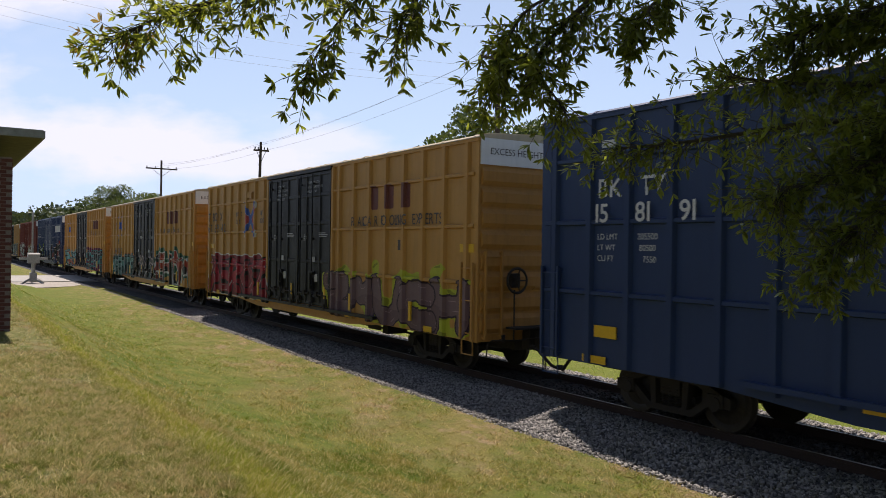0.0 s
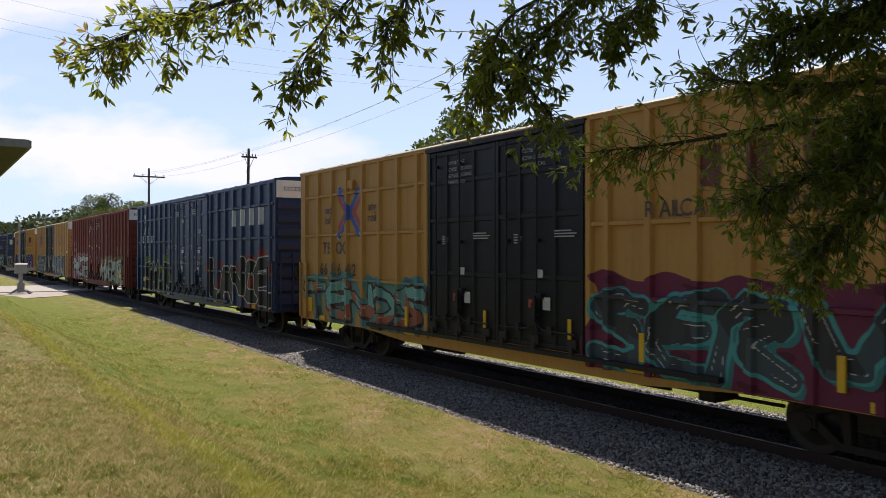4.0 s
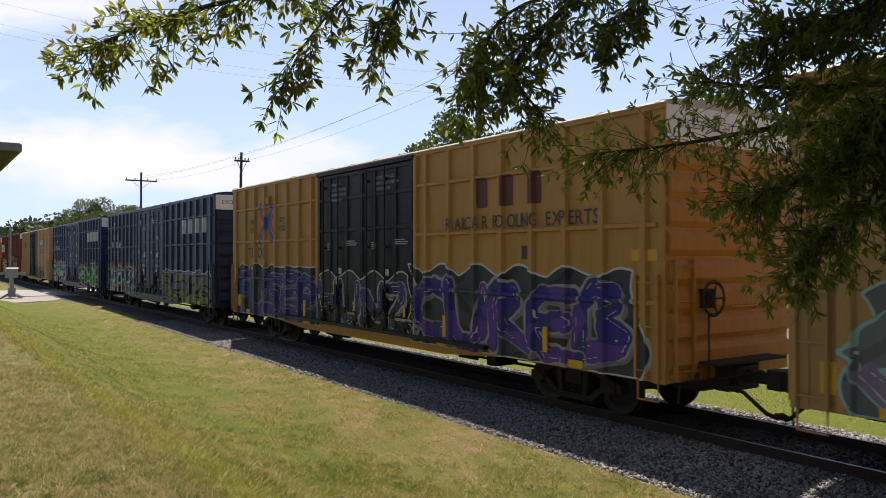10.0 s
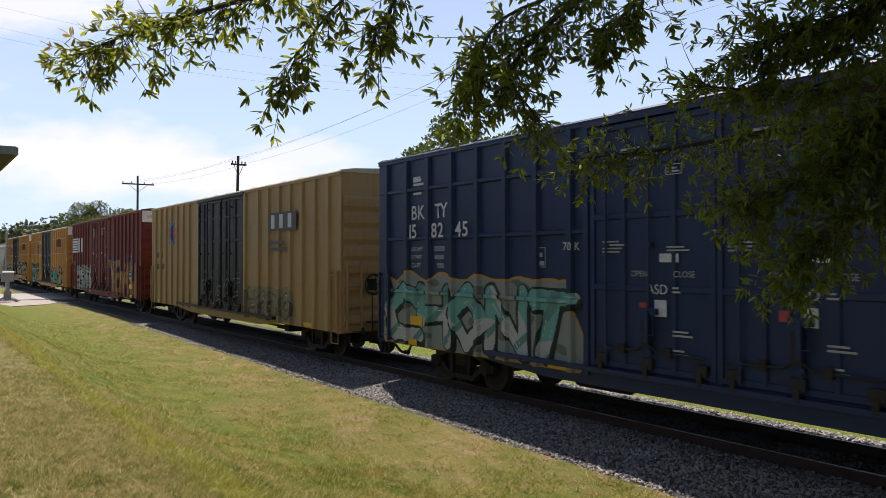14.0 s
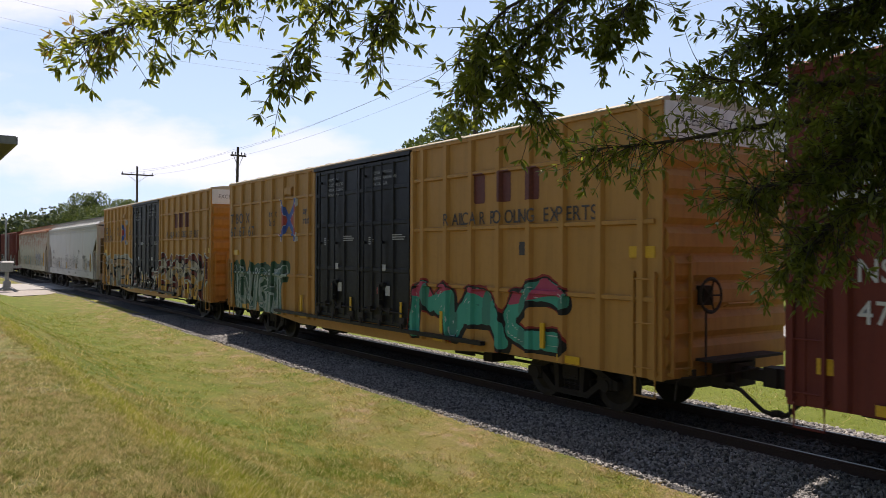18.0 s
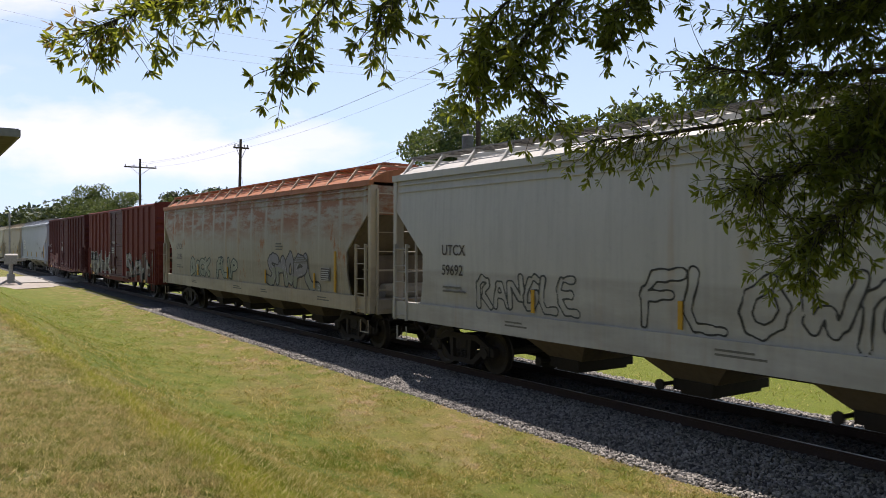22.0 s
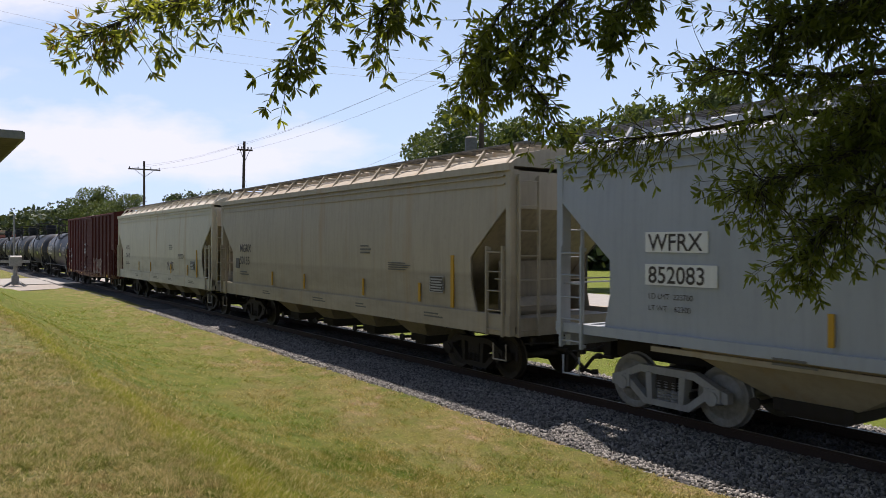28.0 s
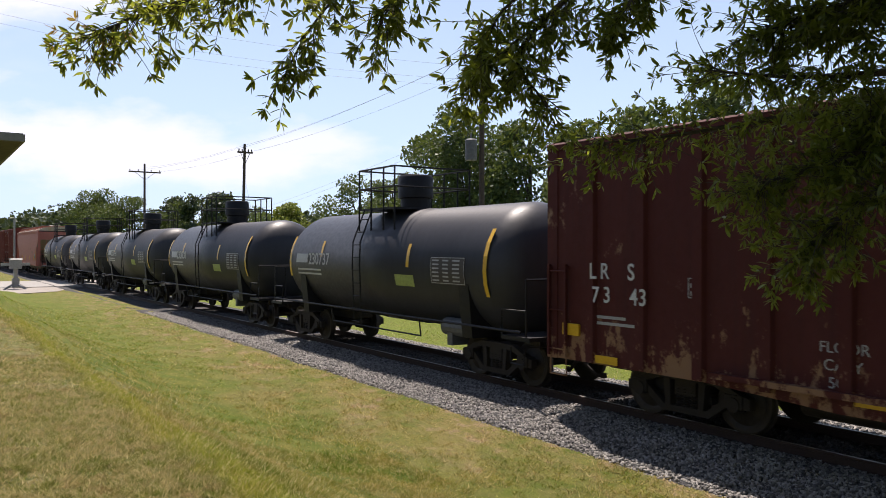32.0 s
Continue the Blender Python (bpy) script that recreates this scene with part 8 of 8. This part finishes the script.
# crown overhead, unseen: leaf lobes added to shade the limbs on the right
_r = np.random.default_rng(77)
_c = np.array([[-1.0, 1.0, 5.2], [-0.5, -1.2, 5.6], [0.8, 0.6, 6.4], [-1.2, -0.2, 7.6], [1.8, -1.4, 5.4], [0.3, 0.3, 9.0], [-3.4, 0.2, 6.4],
               [-6.6, 3.2, 5.7], [-7.2, 2.2, 6.1], [-6.0, 4.0, 5.6], [-5.4, 2.4, 5.5], [-4.6, 3.4, 5.4], [-6.4, 1.6, 6.3], [-3.0, 2.4, 6.0]])
_p = _c[_r.integers(0, len(_c), 24000)] + _r.normal(size=(24000, 3)) * np.array([0.85, 0.85, 0.45])
_p = _p[_p[:, 2] > 4.55]
_v, _f = narrow_leaves(_p, _r.normal(size=_p.shape) + np.array([0, 0, -0.4]), 0.16 * _r.uniform(0.7, 1.3, len(_p)), _r, 0.3)
_q = _c[_r.integers(7, 13, 9000)] + _r.normal(size=(9000, 3)) * np.array([0.9, 0.9, 0.4])
_q = _q[_q[:, 2] > 4.75]
_v2, _f2 = narrow_leaves(_q, _r.normal(size=_q.shape) + np.array([0, 0, -0.4]), 0.19 * _r.uniform(0.7, 1.3, len(_q)), _r, 0.35)
_f = np.concatenate([_f, _f2 + len(_v)])
_v = np.concatenate([_v, _v2])
# high crown above and behind, beyond the boughs: unseen, added to block skylight
_c3 = np.array([[_r.uniform(-2.5, 6.0), _r.uniform(-6.5, 4.5), _r.uniform(5.6, 12.5)] for _ in range(46)])
_q = _c3[_r.integers(0, len(_c3), 26000)] + _r.normal(size=(26000, 3)) * np.array([0.95, 0.95, 0.6])
_q = _q[_q[:, 2] > 4.9]
_v3, _f3 = narrow_leaves(_q, _r.normal(size=_q.shape) + np.array([0, 0, -0.4]), 0.30 * _r.uniform(0.7, 1.3, len(_q)), _r, 0.36)
_f = np.concatenate([_f, _f3 + len(_v)])
_v = np.concatenate([_v, _v3])
tagged(part("crown", raw_mesh("crown", _v, _f, LEAF), LEAF, OAK), kind="stuff")


# ---- loose ballast stones and grass ----
def stones(n, x0, x1, ya, yb, seed, size=0.038):
    r = np.random.default_rng(seed)
    x = x0 + (x1 - x0) * r.random(n)
    y = ya + (yb - ya) * r.random(n)
    rise = np.clip((-8 - x) / 38, 0, 1) * 0.30 * np.clip((np.abs(y) - 1.6) / 1.0, 0, 1) * (y < 0)
    z = ballast_z(y) + rise + r.uniform(-0.01, 0.02, n)
    s = size * r.uniform(0.6, 1.35, (n, 1, 1)) * r.uniform(0.7, 1.25, (n, 1, 3))
    o = np.array([[1, 0, 0], [-1, 0, 0], [0, 1, 0], [0, -1, 0], [0, 0, 1], [0, 0, -1]], float)[None] + r.uniform(-0.28, 0.28, (n, 6, 3))
    q, _ = np.linalg.qr(r.normal(size=(n, 3, 3)))
    v = np.einsum("nij,nkj->nki", q, o * s) + np.stack([x, y, z], 1)[:, None, :]
    f = np.array([[0, 2, 4], [2, 1, 4], [1, 3, 4], [3, 0, 4], [2, 0, 5], [1, 2, 5], [3, 1, 5], [0, 3, 5]])
    return v.reshape(-1, 3), (np.arange(n)[:, None, None] * 6 + f).reshape(-1, 3)


_m, _nt, _b = shader("ballast_brown")
_geo = _nt.nodes.new("ShaderNodeNewGeometry")
_nt.links.new(mixc(_nt, _geo.outputs["Random Per Island"], (0.010, 0.009, 0.008, 1), (0.085, 0.070, 0.058, 1)), _b.inputs["Base Color"])
_b.inputs["Roughness"].default_value = 0.8
STONE_BROWN = _m
for args in ((52000, -17, 3, -2.85, -0.84, 1, 0.027), (26000, -36, -17, -2.8, -0.84, 2, 0.034), (9000, -24, 3, -0.66, 0.66, 3, 0.030), (12000, -30, 0, 0.9, 2.8, 4, 0.036)):
    v, f = stones(*args)
    tagged(new("ballast_stones", raw_mesh("ballast_stones", v, f, STONE_BROWN if args[5] == 3 else STONE)), "dark brown ballast stones between the rails" if args[5] == 3 else "grey crushed granite ballast stones", "ballast", kind="stuff")


def turf(n, seed, x0, x1, y0, y1, near, hgt, mat):
    r = np.random.default_rng(seed)
    x, y = x0 + (x1 - x0) * r.random(n), y0 + (y1 - y0) * r.random(n)
    d2 = x ** 2 + (y + 11.0) ** 2
    # tufts and thin places
    tuft = np.zeros(n)
    for cell, amount in ((0.9, 0.8), (0.33, 1.0), (0.13, 0.8)):
        g = r.normal(size=(int((x1 - x0) / cell) + 3, int((y1 - y0) / cell) + 3))
        u, v = (x - x0) / cell, (y - y0) / cell
        a, b = u.astype(int), v.astype(int)
        fu, fv = u - a, v - b
        fu, fv = fu * fu * (3 - 2 * fu), fv * fv * (3 - 2 * fv)
        tuft += amount * ((g[a, b] * (1 - fu) + g[a + 1, b] * fu) * (1 - fv) + (g[a, b + 1] * (1 - fu) + g[a + 1, b + 1] * fu) * fv)
    thick = np.clip(0.62 + 0.42 * tuft, 0.12, 1.0)
    keep = r.random(n) < np.minimum(1, near / d2) * thick
    x, y, thick = x[keep], y[keep], thick[keep]
    m = len(x)
    z = ground_z(x, y) - 0.005
    a = r.uniform(0, 6.28, m)
    h_ = hgt * r.uniform(0.3, 1.0, m) ** 1.5 * (0.75 + 1.0 * thick)
    w = 0.0034 + 0.0005 * np.sqrt(x ** 2 + (y + 11) ** 2)
    lean = r.normal(0, 0.95, (m, 2)) * h_[:, None]
    c, s = np.cos(a) * w, np.sin(a) * w
    v = np.stack([np.stack([x - c, y - s, z], 1), np.stack([x + c, y + s, z], 1), np.stack([x + lean[:, 0], y + lean[:, 1], z + h_], 1)], 1).reshape(-1, 3)
    f = np.arange(3 * m).reshape(-1, 3)
    tagged(new("grass", raw_mesh("grass", v, f, mat)), "short mown grass with dry straw", "grass", kind="stuff")


turf(1500000, 41, -40, 1, -11.5, -2.62, 34.0, 0.040, GRASS_BLADE)
turf(620000, 43, -10.5, 0.5, -11.5, -5.0, 60.0, 0.030, GRASS_BLADE)
turf(420000, 44, -14, 0.8, -11.4, -8.9, 46.0, 0.040, GRASS_BLADE)
turf(120000, 45, -30, -2, -9.25, -8.8, 60.0, 0.045, GRASS_BLADE)
turf(60000, 42, -30, 2, 2.7, 8, 60.0, 0.07, GRASS_BLADE)


# ---- what moves ----
def motions():
    for car, x0 in CARS:
        walk(car, [(t, pose(x0 + SPEED * t, 0, 0)) for t in (0, 8, 16, 24, 32)])
    # every wheelset rolls at the train's speed; those at the same end of a truck turn alike
    step = 1.0 / FPS
    turn = math.degrees(SPEED / 0.455)
    first = {}
    for s, w in WHEELSETS:
        if s not in first:
            walk(w, [(k * step, pose(s * 0.89, 0, 0.455, 0, turn * k * step, 0)) for k in range(32 * FPS + 1)])
            first[s] = w
        else:
            w.rotation_mode = "QUATERNION"
            ad = w.animation_data_create()
            ad.action = first[s].animation_data.action
            ad.action_slot = first[s].animation_data.action_slot


motions()
